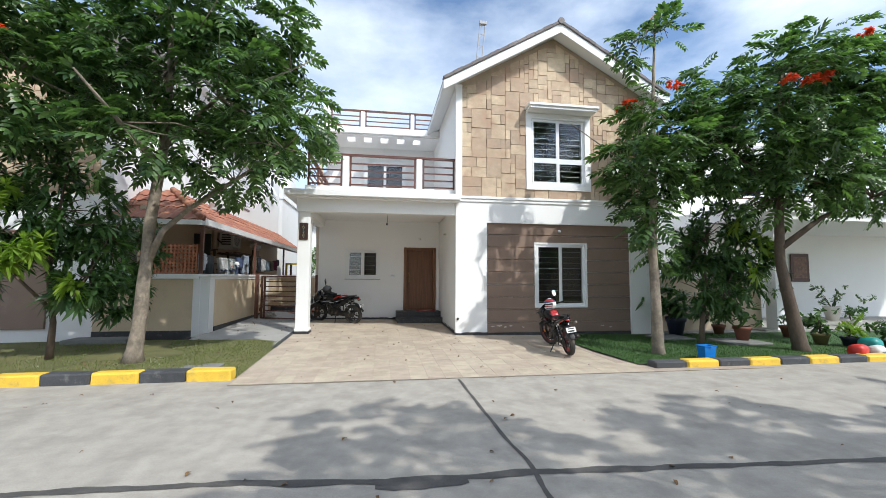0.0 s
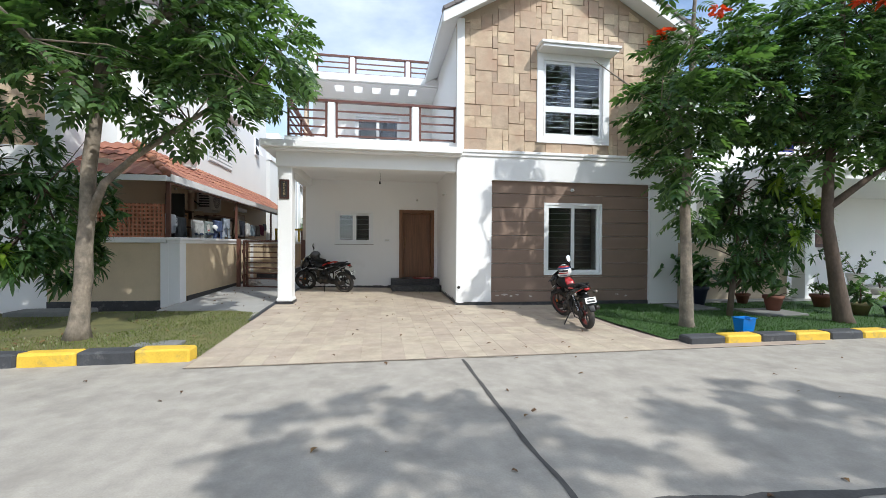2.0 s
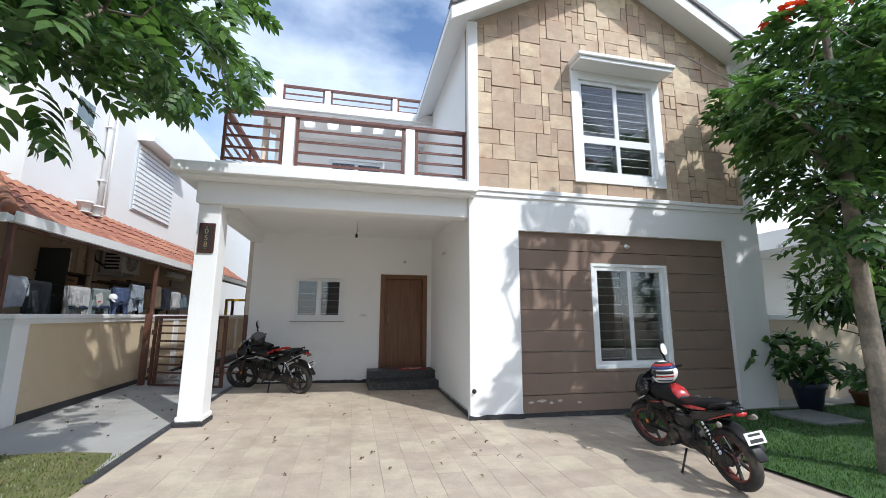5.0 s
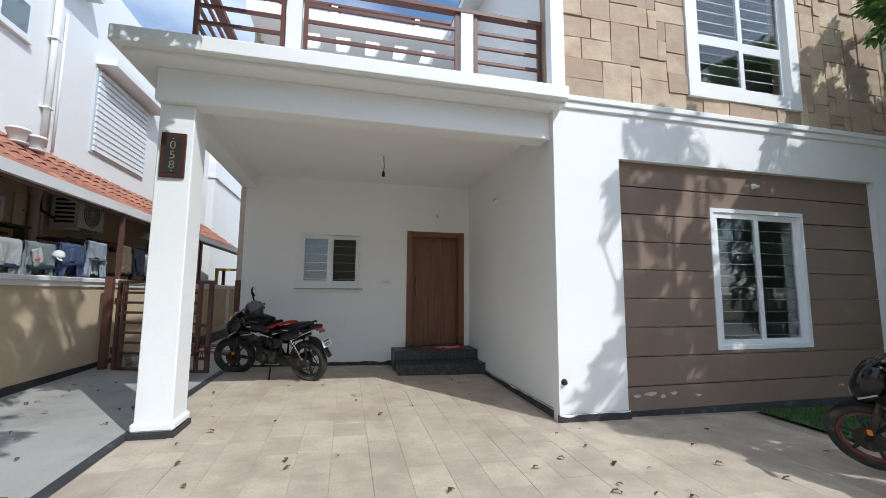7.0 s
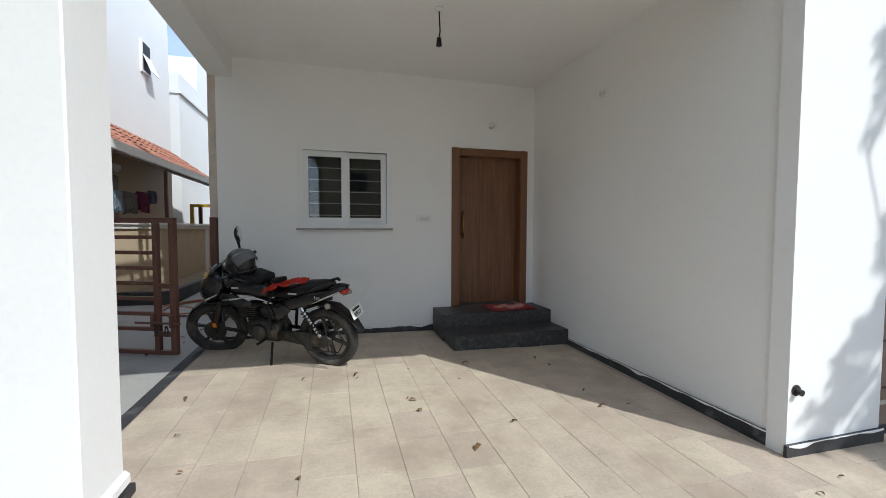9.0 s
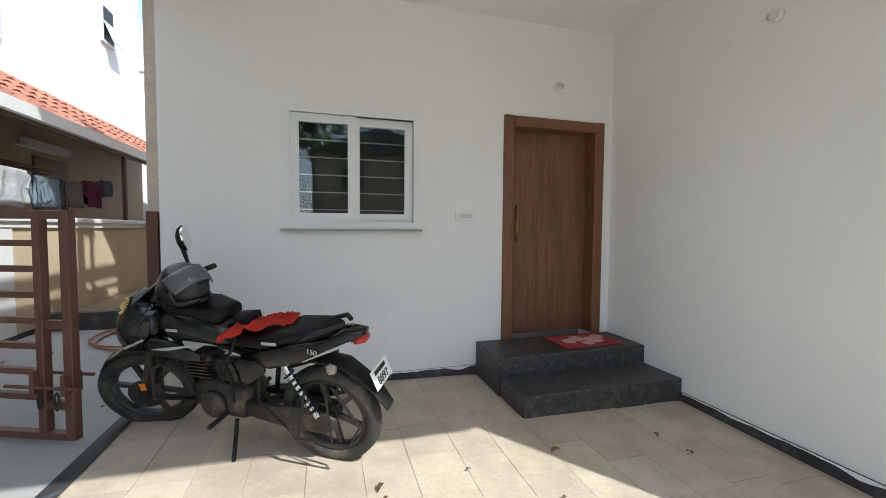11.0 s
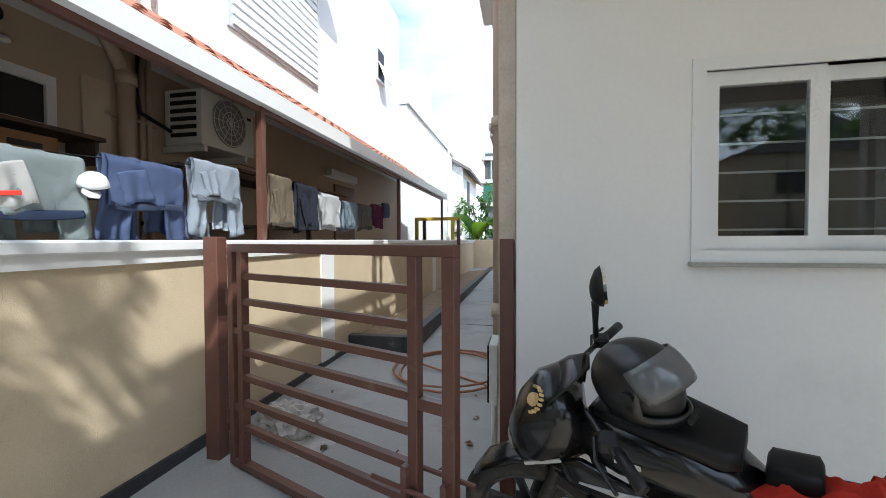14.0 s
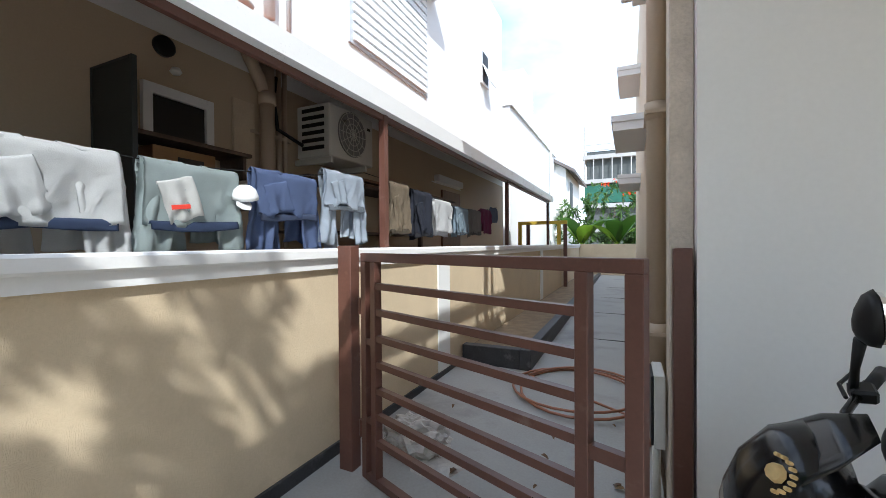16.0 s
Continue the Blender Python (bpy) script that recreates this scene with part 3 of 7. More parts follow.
def railing(name, x0, x1, y, z0, z1, bays, piers, nbars, label):
    r = thing(name, (0, 0, 0), 0, label, "railing", "", "structure")
    part("top_rail", boxed(x0 - 0.04, x1, y - 0.05, y + 0.05, z1 - 0.055, z1, bevel=0.006), RAIL, r)
    for a, b in bays:
        for x in (a, b):
            part("post", boxed(x - 0.022, x + 0.022, y - 0.022, y + 0.022, z0 - 0.04, z1 - 0.055), RAIL, r)
        for i in range(nbars):
            z = z0 + (z1 - 0.08 - z0) * i / nbars
            part("bar", boxed(a + 0.022, b - 0.022, y - 0.015, y + 0.015, z, z + 0.035), RAIL, r)
    for a, b in piers:
        part("pier", boxed(a, b, y - 0.05, y + 0.05, z0 - 0.15, z1 - 0.06), WHITE, r)
    return r


rail = railing("balcony_railing", -1.68, 2.13, 8.04, 3.93, 4.75, [(-1.68, -0.86), (-0.63, 1.05), (1.28, 2.1)], [(-0.82, -0.67), (1.09, 1.24)], 4, "maroon metal balcony railing with horizontal bars")
part("top_rail", boxed(-1.73, -1.63, 8.09, 12.5, 4.695, 4.75), RAIL, rail)
for i in range(4):
    z = 3.93 + 0.74 * i / 4
    part("bar", boxed(-1.695, -1.665, 8.06, 12.5, z, z + 0.035), RAIL, rail)
for y in (9.5, 11.0, 12.4):
    part("post", boxed(-1.702, -1.658, y, y + 0.044, 3.69, 4.7), RAIL, rail)

# upper floor behind the balcony
structure("wall_upper", boxed(-1.87, 2.14, 12.6, 12.84, 3.72, 6.9), WHITE, "white wall behind the balcony", "wall")
w4 = window("window_4", -0.5, 1.05, 3.95, 5.85, 12.51, 0.06, "white balcony window with a near-black panel behind the glass", 0)
# Added panel: the dark of the room behind the glass, as plain colour.
part("curtain", boxed(-0.43, 0.98, 12.578, 12.596, 4.02, 5.78), surface("balcony_room_shade", (0.035, 0.035, 0.04), 0.9, 0.2, 4, 60, 0.2), w4)
top = structure("roof_terrace_slab", bmesh.new(), WHITE, "white roof slab with square skylights", "slab")
xs = [-1.98]
for i in range(5):
    xs += [-1.06 + i * 0.58, -1.06 + i * 0.58 + 0.28]
xs.append(2.14)
for a, b in zip(xs[0::2], xs[1::2]):
    part("slab_piece", boxed(a, b, 11.45, 11.95, 6.4, 6.56), WHITE, top)
part("slab_piece", boxed(-1.98, 2.14, 11.95, 12.6, 6.4, 6.56), WHITE, top)
part("slab_piece", boxed(-1.98, 2.14, 11.2, 11.45, 6.4, 6.56), WHITE, top)
part("slab_edge", boxed(-2.05, 2.14, 11.12, 11.2, 6.44, 6.66, bevel=0.008), WHITE, top)
structure("roof_terrace_pier", boxed(-1.98, -1.73, 12.3, 12.55, 6.56, 7.85), WHITE, "white corner pier of the roof terrace", "pier")
structure("roof_terrace_upstand", boxed(-1.73, 2.14, 12.34, 12.48, 6.56, 7.1), WHITE, "low white terrace upstand", "wall")
railing("terrace_railing", -1.72, 2.12, 12.41, 7.16, 7.77, [(-1.7, -0.68), (-0.46, 1.18), (1.38, 2.1)], [(-0.64, -0.5), (1.22, 1.34)], 3, "maroon metal terrace railing")
structure("roof_flat", boxed(-1.87, 7.62, 14.5, 24.2, 6.9, 7.1), OUTER_WHITE, "flat white roof", "roof")
structure("roof_flat_front", boxed(-1.87, 2.14, 12.6, 14.5, 6.9, 7.1), OUTER_WHITE, "flat white roof", "roof")
wall_w = structure("wall_west", boxed(-1.87, -1.6, 11.34, 24.0, -0.1, 3.49), SHADE_BEIGE, "beige side wall of the house", "wall")
part("upper_storey", boxed(-1.87, -1.6, 12.845, 24.0, 3.49, 6.9), SHADE_BEIGE, wall_w)

def paint_drips(name, p, q, out, seed):
    """Uneven dabs of wall paint run over the top edge of a skirting from p to q."""
    rnd = random.Random(seed)
    p, q = Vector(p), Vector(q)
    n = int((q - p).length / 0.05)
    bm = bmesh.new()
    top = [bm.verts.new(p.lerp(q, i / n) + Vector(out) + Vector((0, 0, 0.004))) for i in range(n + 1)]
    low = [bm.verts.new(p.lerp(q, i / n) + Vector(out) - Vector((0, 0, 0.002 + 0.035 * max(0.0, noise.noise((i * 0.23, seed, 0))) + 0.008 * rnd.random()))) for i in range(n + 1)]
    for i in range(n):
        bm.faces.new((low[i], low[i + 1], top[i + 1], top[i]))
    return structure(name, bm, WHITE, "ragged white paint edge on the black skirting", "trim")


paint_drips("trim_side", (2.12, 7.8, 0.165), (2.12, 10.15, 0.165), (-0.003, 0, 0), 4)
paint_drips("trim_back", (-1.8, BY - 0.018, 0.22), (0.68, BY - 0.018, 0.22), (0, -0.003, 0), 9)
paint_drips("trim_pier", (2.1, PX - 0.02, 0.145), (2.96, PX - 0.02, 0.145), (0, -0.003, 0), 13)

# entrance
door = thing("door_1", (0, 0, 0), 0, "closed teak laminate front door in a wooden frame", "door", "", "structure")
part("jamb", boxed(0.945, 1.05, BY - 0.025, BY + 0.2, 0.44, 2.55, bevel=0.008), WOOD_FRAME, door)
part("jamb", boxed(1.93, 2.035, BY - 0.025, BY + 0.2, 0.44, 2.55, bevel=0.008), WOOD_FRAME, door)
part("head", boxed(1.05, 1.93, BY - 0.022, BY + 0.2, 2.445, 2.547, bevel=0.008), WOOD_FRAME, door)
leaf_door = part("door_leaf", boxed(1.05, 1.93, BY + 0.13, BY + 0.17, 0.45, 2.445), WOOD, door)
part("door_handle", tube(tube(tube(bmesh.new(), [(1.13, BY + 0.07, 1.36), (1.13, BY + 0.07, 1.72)], 0.011), [(1.13, BY + 0.07, 1.4), (1.13, BY + 0.13, 1.4)], 0.008), [(1.13, BY + 0.07, 1.68), (1.13, BY + 0.13, 1.68)], 0.008), surface("brass", (0.5, 0.3, 0.1), 0.3, 0.1, 4, 50, 0, metal=1.0), leaf_door, "slim brass pull handle", True)
steps = structure("entrance_steps", boxed(0.69, 2.138, 10.58, BY - 0.001, 0.0, 0.44, bevel=0.008), STEP_STONE, "two dusty black granite entrance steps", "steps")
part("step", boxed(0.705, 2.138, 10.17, 10.58, 0.0, 0.28, bevel=0.008), STEP_STONE, steps)

# ---- west neighbour ----
NX = -3.9
nwall = structure("boundary_wall", boxed(NX - 0.2, NX, 7.97, 26.0, 0.0, 1.47), BEIGE, "beige textured boundary wall with white coping", "wall")
part("coping", boxed(NX - 0.24, NX + 0.05, 7.93, 26.0, 1.53, 1.60, bevel=0.012), OUTER_WHITE, nwall)
part("coping_lip", boxed(NX - 0.22, NX + 0.025, 7.95, 26.0, 1.47, 1.53), OUTER_WHITE, nwall)
part("skirting", boxed(NX, NX + 0.02, 8.3, 26.0, 0.0, 0.30), BLACK_STONE, nwall)
for y in (7.96, 12.78, 18.1):
    part("pilaster", boxed(NX - 0.215, NX + 0.016, y, y + 0.28, 0.1, 1.468), OUTER_WHITE, nwall)
fwall = structure("boundary_wall_front", boxed(-6.4, NX - 0.36, 7.99, 8.18, 0.0, 1.48), BEIGE, "beige textured front boundary wall", "wall")
part("pilaster", boxed(NX - 0.36, NX - 0.2, 7.955, 8.18, 0.1, 1.478), OUTER_WHITE, fwall)
part("coping", boxed(-6.4, NX - 0.24, 7.93, 8.22, 1.48, 1.595, bevel=0.01), OUTER_WHITE, fwall)
part("skirting", boxed(-6.4, NX - 0.36, 7.97, 7.99, 0.0, 0.25), BLACK_STONE, fwall)
structure("boundary_wall_end", boxed(-4.1, 3.0, 26.0, 26.2, 0.0, 1.6), BEIGE, "beige wall across the end of the path", "wall")

house_w = thing("neighbour_house", (0, 0, 0), 0, "white two-storey house with a tiled veranda", "house")
HW = -5.45
part("wall", boxed(HW - 0.25, HW, 12.85, 20.5, 3.3, 8.0), OUTER_WHITE, house_w)
part("wall", boxed(HW - 0.25, HW, 9.9, 12.85, 3.3, 7.25), OUTER_WHITE, house_w)
part("eave", boxed(HW - 0.25, -5.15, 9.55, 12.84, 7.25, 7.36, bevel=0.01), OUTER_WHITE, house_w)
part("eave_roof", prism(bmesh.new(), [(-5.11, 7.36), (-5.11, 7.43), (-8.2, 9.0), (-8.2, 7.36)], 9.5, 12.84), ROOF_GREY, house_w)
for k in range(13):
    part("verge_tile", boxed(-5.2, -5.09, 9.5 + k * 0.256, 9.5 + k * 0.256 + 0.235, 7.40, 7.47, bevel=0.012), ROOF_GREY, house_w)
part("lower_wall", boxed(HW - 0.25, HW, 8.3, 20.5, 0.0, 3.3), SHADE_BEIGE, house_w)
part("front_wall", boxed(-14.0, -6.3, 8.2, 8.45, 0.0, 3.5), OUTER_WHITE, house_w)
part("front_gable", prism(bmesh.new(), [(-14.0, 3.5), (-6.3, 3.5), (-6.3, 6.6), (-9.6, 8.4), (-14, 6.2)], 8.2, 8.45), STONE, house_w)
part("corner", boxed(-6.5, -6.2, 8.1, 10.1, 0.0, 6.7), OUTER_WHITE, house_w)
part("brown_panel", boxed(-13.5, -7.5, 8.14, 8.2, 0.3, 2.6), BROWN_BOARD, house_w)
part("side_wall", boxed(-6.3, HW - 0.25, 9.9, 10.1, 0.0, 8.0), OUTER_WHITE, house_w)
part("rear_wall", boxed(-14.0, HW - 0.25, 20.3, 20.5, 0.0, 8.0), OUTER_WHITE, house_w)
part("roof", boxed(-14.0, HW, 9.9, 20.5, 8.0, 8.15), OUTER_WHITE, house_w)
win = part("louvred_window", boxed(HW - 0.01, HW + 0.03, 13.35, 15.6, 4.3, 6.15), BLIND, house_w, "large window with white blinds")
for i in range(14):
    part("louvre", boxed(HW + 0.03, HW + 0.06, 13.42, 15.53, 4.35 + i * 0.128, 4.35 + i * 0.128 + 0.085), UPVC, win)
part("window_hood", boxed(HW, HW + 0.4, 13.3, 15.9, 6.2, 6.35), OUTER_WHITE, house_w)

veranda = thing("veranda_roof", (0, 0, 0), 0, "terracotta tiled lean-to roof on maroon posts", "roof", "", "structure")
EX, EZ, TX, TZ = -4.12, 2.93, HW, 3.88
VY0, VY1 = 7.95, 20.5
part("roof_deck", prism(bmesh.new(), [(EX, EZ - 0.03), (TX, TZ - 0.03), (TX, TZ - 0.09), (EX, EZ - 0.09)], 9.3, VY1), RAIL, veranda)
bm = bmesh.new()
pts = [bm.verts.new(p) for p in ((EX, VY0, EZ - 0.035), (EX, 9.3, EZ - 0.035), (TX, 9.3, TZ - 0.035))]
bm.faces.new(pts)
pts = [bm.verts.new(p) for p in ((EX, VY0, EZ - 0.036), (TX, 9.3, TZ - 0.036), (-6.3, 9.3, TZ - 0.036), (-6.3, VY0, EZ - 0.036))]
bm.faces.new(pts)
part("hip_deck", bm, RAIL, veranda)
part("gutter", prism(bmesh.new(), [(EX + 0.10, EZ - 0.14), (EX - 0.01, EZ - 0.14), (EX - 0.01, EZ - 0.03), (EX + 0.0, EZ - 0.03), (EX + 0.005, EZ - 0.125), (EX + 0.085, EZ - 0.125), (EX + 0.09, EZ + 0.008), (EX + 0.11, EZ + 0.008)], VY0 - 0.05, VY1 + 0.1), UPVC, veranda, "white plastic gutter")
part("fascia", boxed(-6.3, EX, VY0 - 0.06, VY0 - 0.02, EZ - 0.14, EZ - 0.02), UPVC, veranda)
for y in (8.02, 12.13, 16.2, 20.3):
    part("post", boxed(EX - 0.03, EX + 0.03, y - 0.03, y + 0.03, 1.59, EZ - 0.13), GATE_BROWN, veranda)
part("cross_beam", boxed(EX - 0.02, EX + 0.02, 8.05, 20.4, EZ - 0.19, EZ - 0.13), GATE_BROWN, veranda)

# gate
GA, GB = Vector((-3.60, 11.07)), Vector((-2.06, 10.456))
gate = thing("metal_gate", (GA.x, GA.y, 0), math.degrees(math.atan2(GB.y - GA.y, GB.x - GA.x)), "brown steel bar gate standing slightly open", "gate")
GL, GT = (GB - GA).length, 1.575
for a, b, nm in ((0.03, 0.08, "stile"), (0.13, 0.18, "stile"), (GL - 0.235, GL - 0.185, "stile"), (GL - 0.06, GL, "stile")):
    part(nm, boxed(a, b, -0.025, 0.025, 0.22, GT - 0.05, bevel=0.003), GATE_BROWN, gate)
part("top_rail", boxed(0.03, GL, -0.025, 0.025, GT - 0.05, GT, bevel=0.003), GATE_BROWN, gate)
part("bottom_rail", boxed(0.08, GL - 0.07, -0.025, 0.025, 0.22, 0.26), GATE_BROWN, gate)
for i in range(7):
    z = GT - 0.21 - i * 0.152
    part("bar", boxed(0.18, GL - 0.235, -0.018, 0.018, z, z + 0.036), GATE_BROWN, gate)
for z in (0.62, 1.09):
    part("short_bar", boxed(0.08, 0.13, -0.018, 0.018, z - 0.06, z - 0.024), GATE_BROWN, gate)
part("short_bar", boxed(GL - 0.185, GL - 0.06, -0.018, 0.018, 0.88, 0.93), GATE_BROWN, gate)
part("short_bar", boxed(GL - 0.185, GL - 0.06, -0.018, 0.018, 0.4, 0.45), GATE_BROWN, gate)
post = structure("gate_post", boxed(-3.765, -3.665, 11.05, 11.14, 0.1, 1.62, bevel=0.004), GATE_BROWN, "brown steel gate post", "post")
post2 = structure("gate_jamb", boxed(-1.93, -1.855, 11.10, 11.16, 0.1, 1.6, bevel=0.004), GATE_BROWN, "brown steel gate jamb fixed to the wall", "post")


# ---- trees ----
def leaflet(length, width, fold=0.25):
    a, b, h = width * 0.46, width * 0.40, fold * width
    v = np.array([(0, 0, 0), (length * 0.28, a, h), (length * 0.68, b, h * 0.6), (length, 0, -0.14 * length), (length * 0.68, -b, h * 0.6), (length * 0.28, -a, h)])
    return v, [(0, 1, 5), (1, 2, 4), (1, 4, 5), (2, 3, 4)]


def pinnate_spray(pairs, length, leaf, width):
    """A feather-shaped leaf along +x, drooping at the tip."""
    vs, fs = [], []
    for i in range(pairs):
        t = (i + 1) / pairs
        x, z = length * t, -0.35 * length * t * t
        for s in (1, -1):
            v, f = leaflet(leaf * (0.75 + 0.4 * math.sin(math.pi * t * 0.85)), width)
            a = s * radians(68 - 30 * t)
            r = np.array([(math.cos(a), -math.sin(a), 0), (math.sin(a), math.cos(a), 0), (0, 0, 1)])
            v = v @ r.T
            v[:, 2] -= 0.22 * np.hypot(v[:, 0], v[:, 1])
            fs += [tuple(k + len(vs) for k in q) for q in f]
            vs += [tuple(p + np.array((x, 0, z))) for p in v]
    v, f = leaflet(leaf, width)
    fs += [tuple(k + len(vs) for k in q) for q in f]
    vs += [tuple(p + np.array((length, 0, -0.35 * length))) for p in v]
    return np.array(vs), np.array(fs)


def rosette(n, length, width):
    """A whorl of long drooping leaves about +x."""
    vs, fs = [], []
    rnd = random.Random(n)
    for i in range(n):
        a, up = 2 * math.pi * i / n + rnd.uniform(-0.3, 0.3), rnd.uniform(0.1, 0.8)
        d = np.array((up, math.cos(a), math.sin(a)))
        d /= np.linalg.norm(d)
        s = np.cross(d, (0.2, 0, 1.0))
        s /= np.linalg.norm(s)
        l = length * rnd.uniform(0.75, 1.1)
        base = len(vs)
        for t, w in ((0.0, 0.25), (0.4, 1.0), (0.75, 0.8)):
            c = d * l * t + np.array((0, 0, -0.35 * l * t * t))
            vs += [tuple(c + s * width * w / 2), tuple(c - s * width * w / 2)]
        vs.append(tuple(d * l + np.array((0, 0, -0.4 * l))))
        fs += [(base, base + 1, base + 3), (base, base + 3, base + 2), (base + 2, base + 3, base + 5), (base + 2, base + 5, base + 4), (base + 4, base + 5, base + 6)]
    return np.array(vs), np.array(fs)


def scatter_leaves(template, places, rng):
    """All sprays of a crown in one mesh: places are (point, direction, size)."""
    tv, tf = template
    out_v, out_f, base = [], [], 0
    for p, d, size in places:
        d = np.array(d, float)
        d /= np.linalg.norm(d) + 1e-9
        up = np.array((rng.normal(0, 0.35), rng.normal(0, 0.35), 1.0))
        y = np.cross(up, d)
        y /= np.linalg.norm(y) + 1e-9
        z = np.cross(d, y)
        out_v.append(tv * size @ np.array((d, y, z)) + np.array(p))
        out_f.append(tf + base)
        base += len(tv)
    return np.concatenate(out_v), np.concatenate(out_f)


def clump_places(clumps, per, rng, size, droop=-0.15, solid=0.55):
    """Spray places over the shells of ellipsoid clumps (x, y, z, rx, ry, rz), thick outside, thin within."""
    places = []
    for x, y, z, rx, ry, rz in clumps:
        n = int(per * (rx * ry + ry * rz + rx * rz) / 3)
        for _ in range(n):
            d = rng.normal(size=3)
            d /= np.linalg.norm(d)
            r = solid + (1.05 - solid) * rng.random() ** 0.6
            p = np.array((x + d[0] * rx * r, y + d[1] * ry * r, z + d[2] * rz * r))
            if noise.noise((p[0] * 1.4, p[1] * 1.4, p[2] * 1.4)) < -0.12:
                continue
            out = np.array((d[0] + rng.normal(0, 0.45), d[1] + rng.normal(0, 0.45), d[2] * 0.35 + droop + rng.normal(0, 0.2)))
            places.append((p - out * 0.1, out, size * rng.uniform(0.75, 1.25)))
    return places


def tree(name, at, label, trunk, limbs, clumps, per, seed, template, leaf, bark, size=1.0, fresh=(), flowers=(), droop=-0.15):
    rng = np.random.default_rng(seed)
    t = thing(name, at, 0, label, "tree")
    bm = bmesh.new()
    pts = [(x, y, z) for x, y, z, r in trunk]
    tube(bm, pts, [r for x, y, z, r in trunk], 12)
    for limb in limbs:
        tube(bm, [q[:3] for q in limb], [q[3] for q in limb], 8)
    for x, y, z, rx, ry, rz in clumps:
        near = min([Vector(q[:3]) for limb in [trunk, *limbs] for q in limb], key=lambda q: (q - Vector((x, y, z))).length)
        for k in range(5):
            e = Vector((x + rng.normal(0, rx * 0.5), y + rng.normal(0, ry * 0.5), z + rng.normal(0, rz * 0.5)))
            mid = (near + e) / 2 + Vector((0, 0, 0.1 * rng.normal()))
            tube(bm, [near, mid, e], [0.014, 0.009, 0.004], 5)
    for v in bm.verts:
        v.co += Vector((noise.noise(v.co * 5), noise.noise(v.co * 5 + Vector((9, 0, 0))), 0)) * 0.022
    part("trunk", bm, bark, t, "", True)
    v, f = scatter_leaves(template, clump_places(clumps, per, rng, size, droop), rng)
    raw_mesh("crown", v.tolist(), f.tolist(), leaf, t)
    if fresh:
        v, f = scatter_leaves(template, clump_places(fresh, per * 1.2, rng, size, droop), rng)
        ob = raw_mesh("fresh_foliage", v.tolist(), f.tolist(), LEAF_NEW, t)
        ob["label"] = "bright yellow-green young leaves"
    for x, y, z in flowers:
        cups = []
        for _ in range(9):
            v, f = rosette(7, 0.1, 0.06)
            cups.append(((x + rng.normal(0, 0.06), y + rng.normal(0, 0.06), z + rng.normal(0, 0.03)), (rng.normal(), rng.normal(), 0.8), 0.9))
        v, f = scatter_leaves((v, f), cups, rng)
        tagged(raw_mesh("flower", v.tolist(), f.tolist(), FLOWER, t), "", "", "", "stuff")
    return t


TULIP = pinnate_spray(5, 0.34, 0.155, 0.07)
MANGO = rosette(11, 0.23, 0.055)

tree("street_tree", (-3.82, 4.89, 0.2), "tall leafy tulip tree with a forked grey trunk on the lawn",
     [(0, 0, -0.15, 0.19), (0.03, 0, 0.12, 0.13), (0.05, 0.01, 0.45, 0.112), (0.09, 0, 0.8, 0.108), (0.1, 0, 1.2, 0.1), (0.12, 0.02, 1.6, 0.095), (0.13, 0.05, 2.3, 0.09), (0.25, 0.1, 3.5, 0.075), (0.3, 0.1, 5, 0.055), (0.2, 0.1, 6.8, 0.02)],
     [[(0.12, 0, 1.5, 0.06), (0.35, 0, 2.1, 0.05), (0.75, 0.0, 2.5, 0.045), (1.5, -0.1, 3.0, 0.035), (2.3, -0.1, 3.6, 0.015)],
      [(0.25, 0.1, 3.3, 0.035), (-0.8, -0.1, 4.2, 0.02), (-1.9, -0.1, 4.7, 0.008)], [(0.26, 0.1, 3.6, 0.05), (1.2, -0.2, 4.4, 0.03), (2.4, -0.2, 5.0, 0.012)],
      [(0.28, 0.1, 3.7, 0.05), (1.2, 1.0, 4.4, 0.03), (2.2, 2.1, 5.1, 0.012)],
      [(0.25, 0.1, 3.2, 0.05), (0.2, -1.0, 3.6, 0.03), (0.1, -1.8, 4.0, 0.012)]],
     [(0.3, 0, 5.0, 1.5, 1.4, 1.2), (-1.2, -0.3, 4.6, 1.5, 1.3, 1.1), (1.6, -0.2, 4.6, 1.1, 1.1, 1.0), (2.2, -0.2, 4.0, 0.85, 0.9, 0.8), (0.4, -0.6, 3.5, 1.1, 0.9, 0.55), (1.5, -0.1, 3.3, 0.8, 0.8, 0.55),
      (-2.4, -0.3, 4.6, 1.3, 1.2, 1.3), (-1.2, 0, 6.2, 2.2, 1.6, 1.3), (1.0, 0, 6.2, 1.5, 1.4, 1.1), (-3.4, 0.2, 5.8, 1.6, 1.5, 1.6), (2.3, -0.2, 5.3, 0.6, 0.8, 0.6), (2.1, 2.0, 4.8, 0.65, 0.6, 0.55), (1.8, 1.5, 4.4, 0.6, 0.6, 0.5), (2.4, 1.5, 4.1, 0.4, 0.4, 0.3), (2.25, 2.1, 5.35, 0.5, 0.55, 0.4), (2.35, 2.6, 4.85, 0.25, 0.25, 0.25), (-0.6, 1.0, 5.2, 1.4, 1.0, 1.0)],
     195, 3, TULIP, LEAF, BARK, flowers=[(-1.35, -1.4, 4.75)])

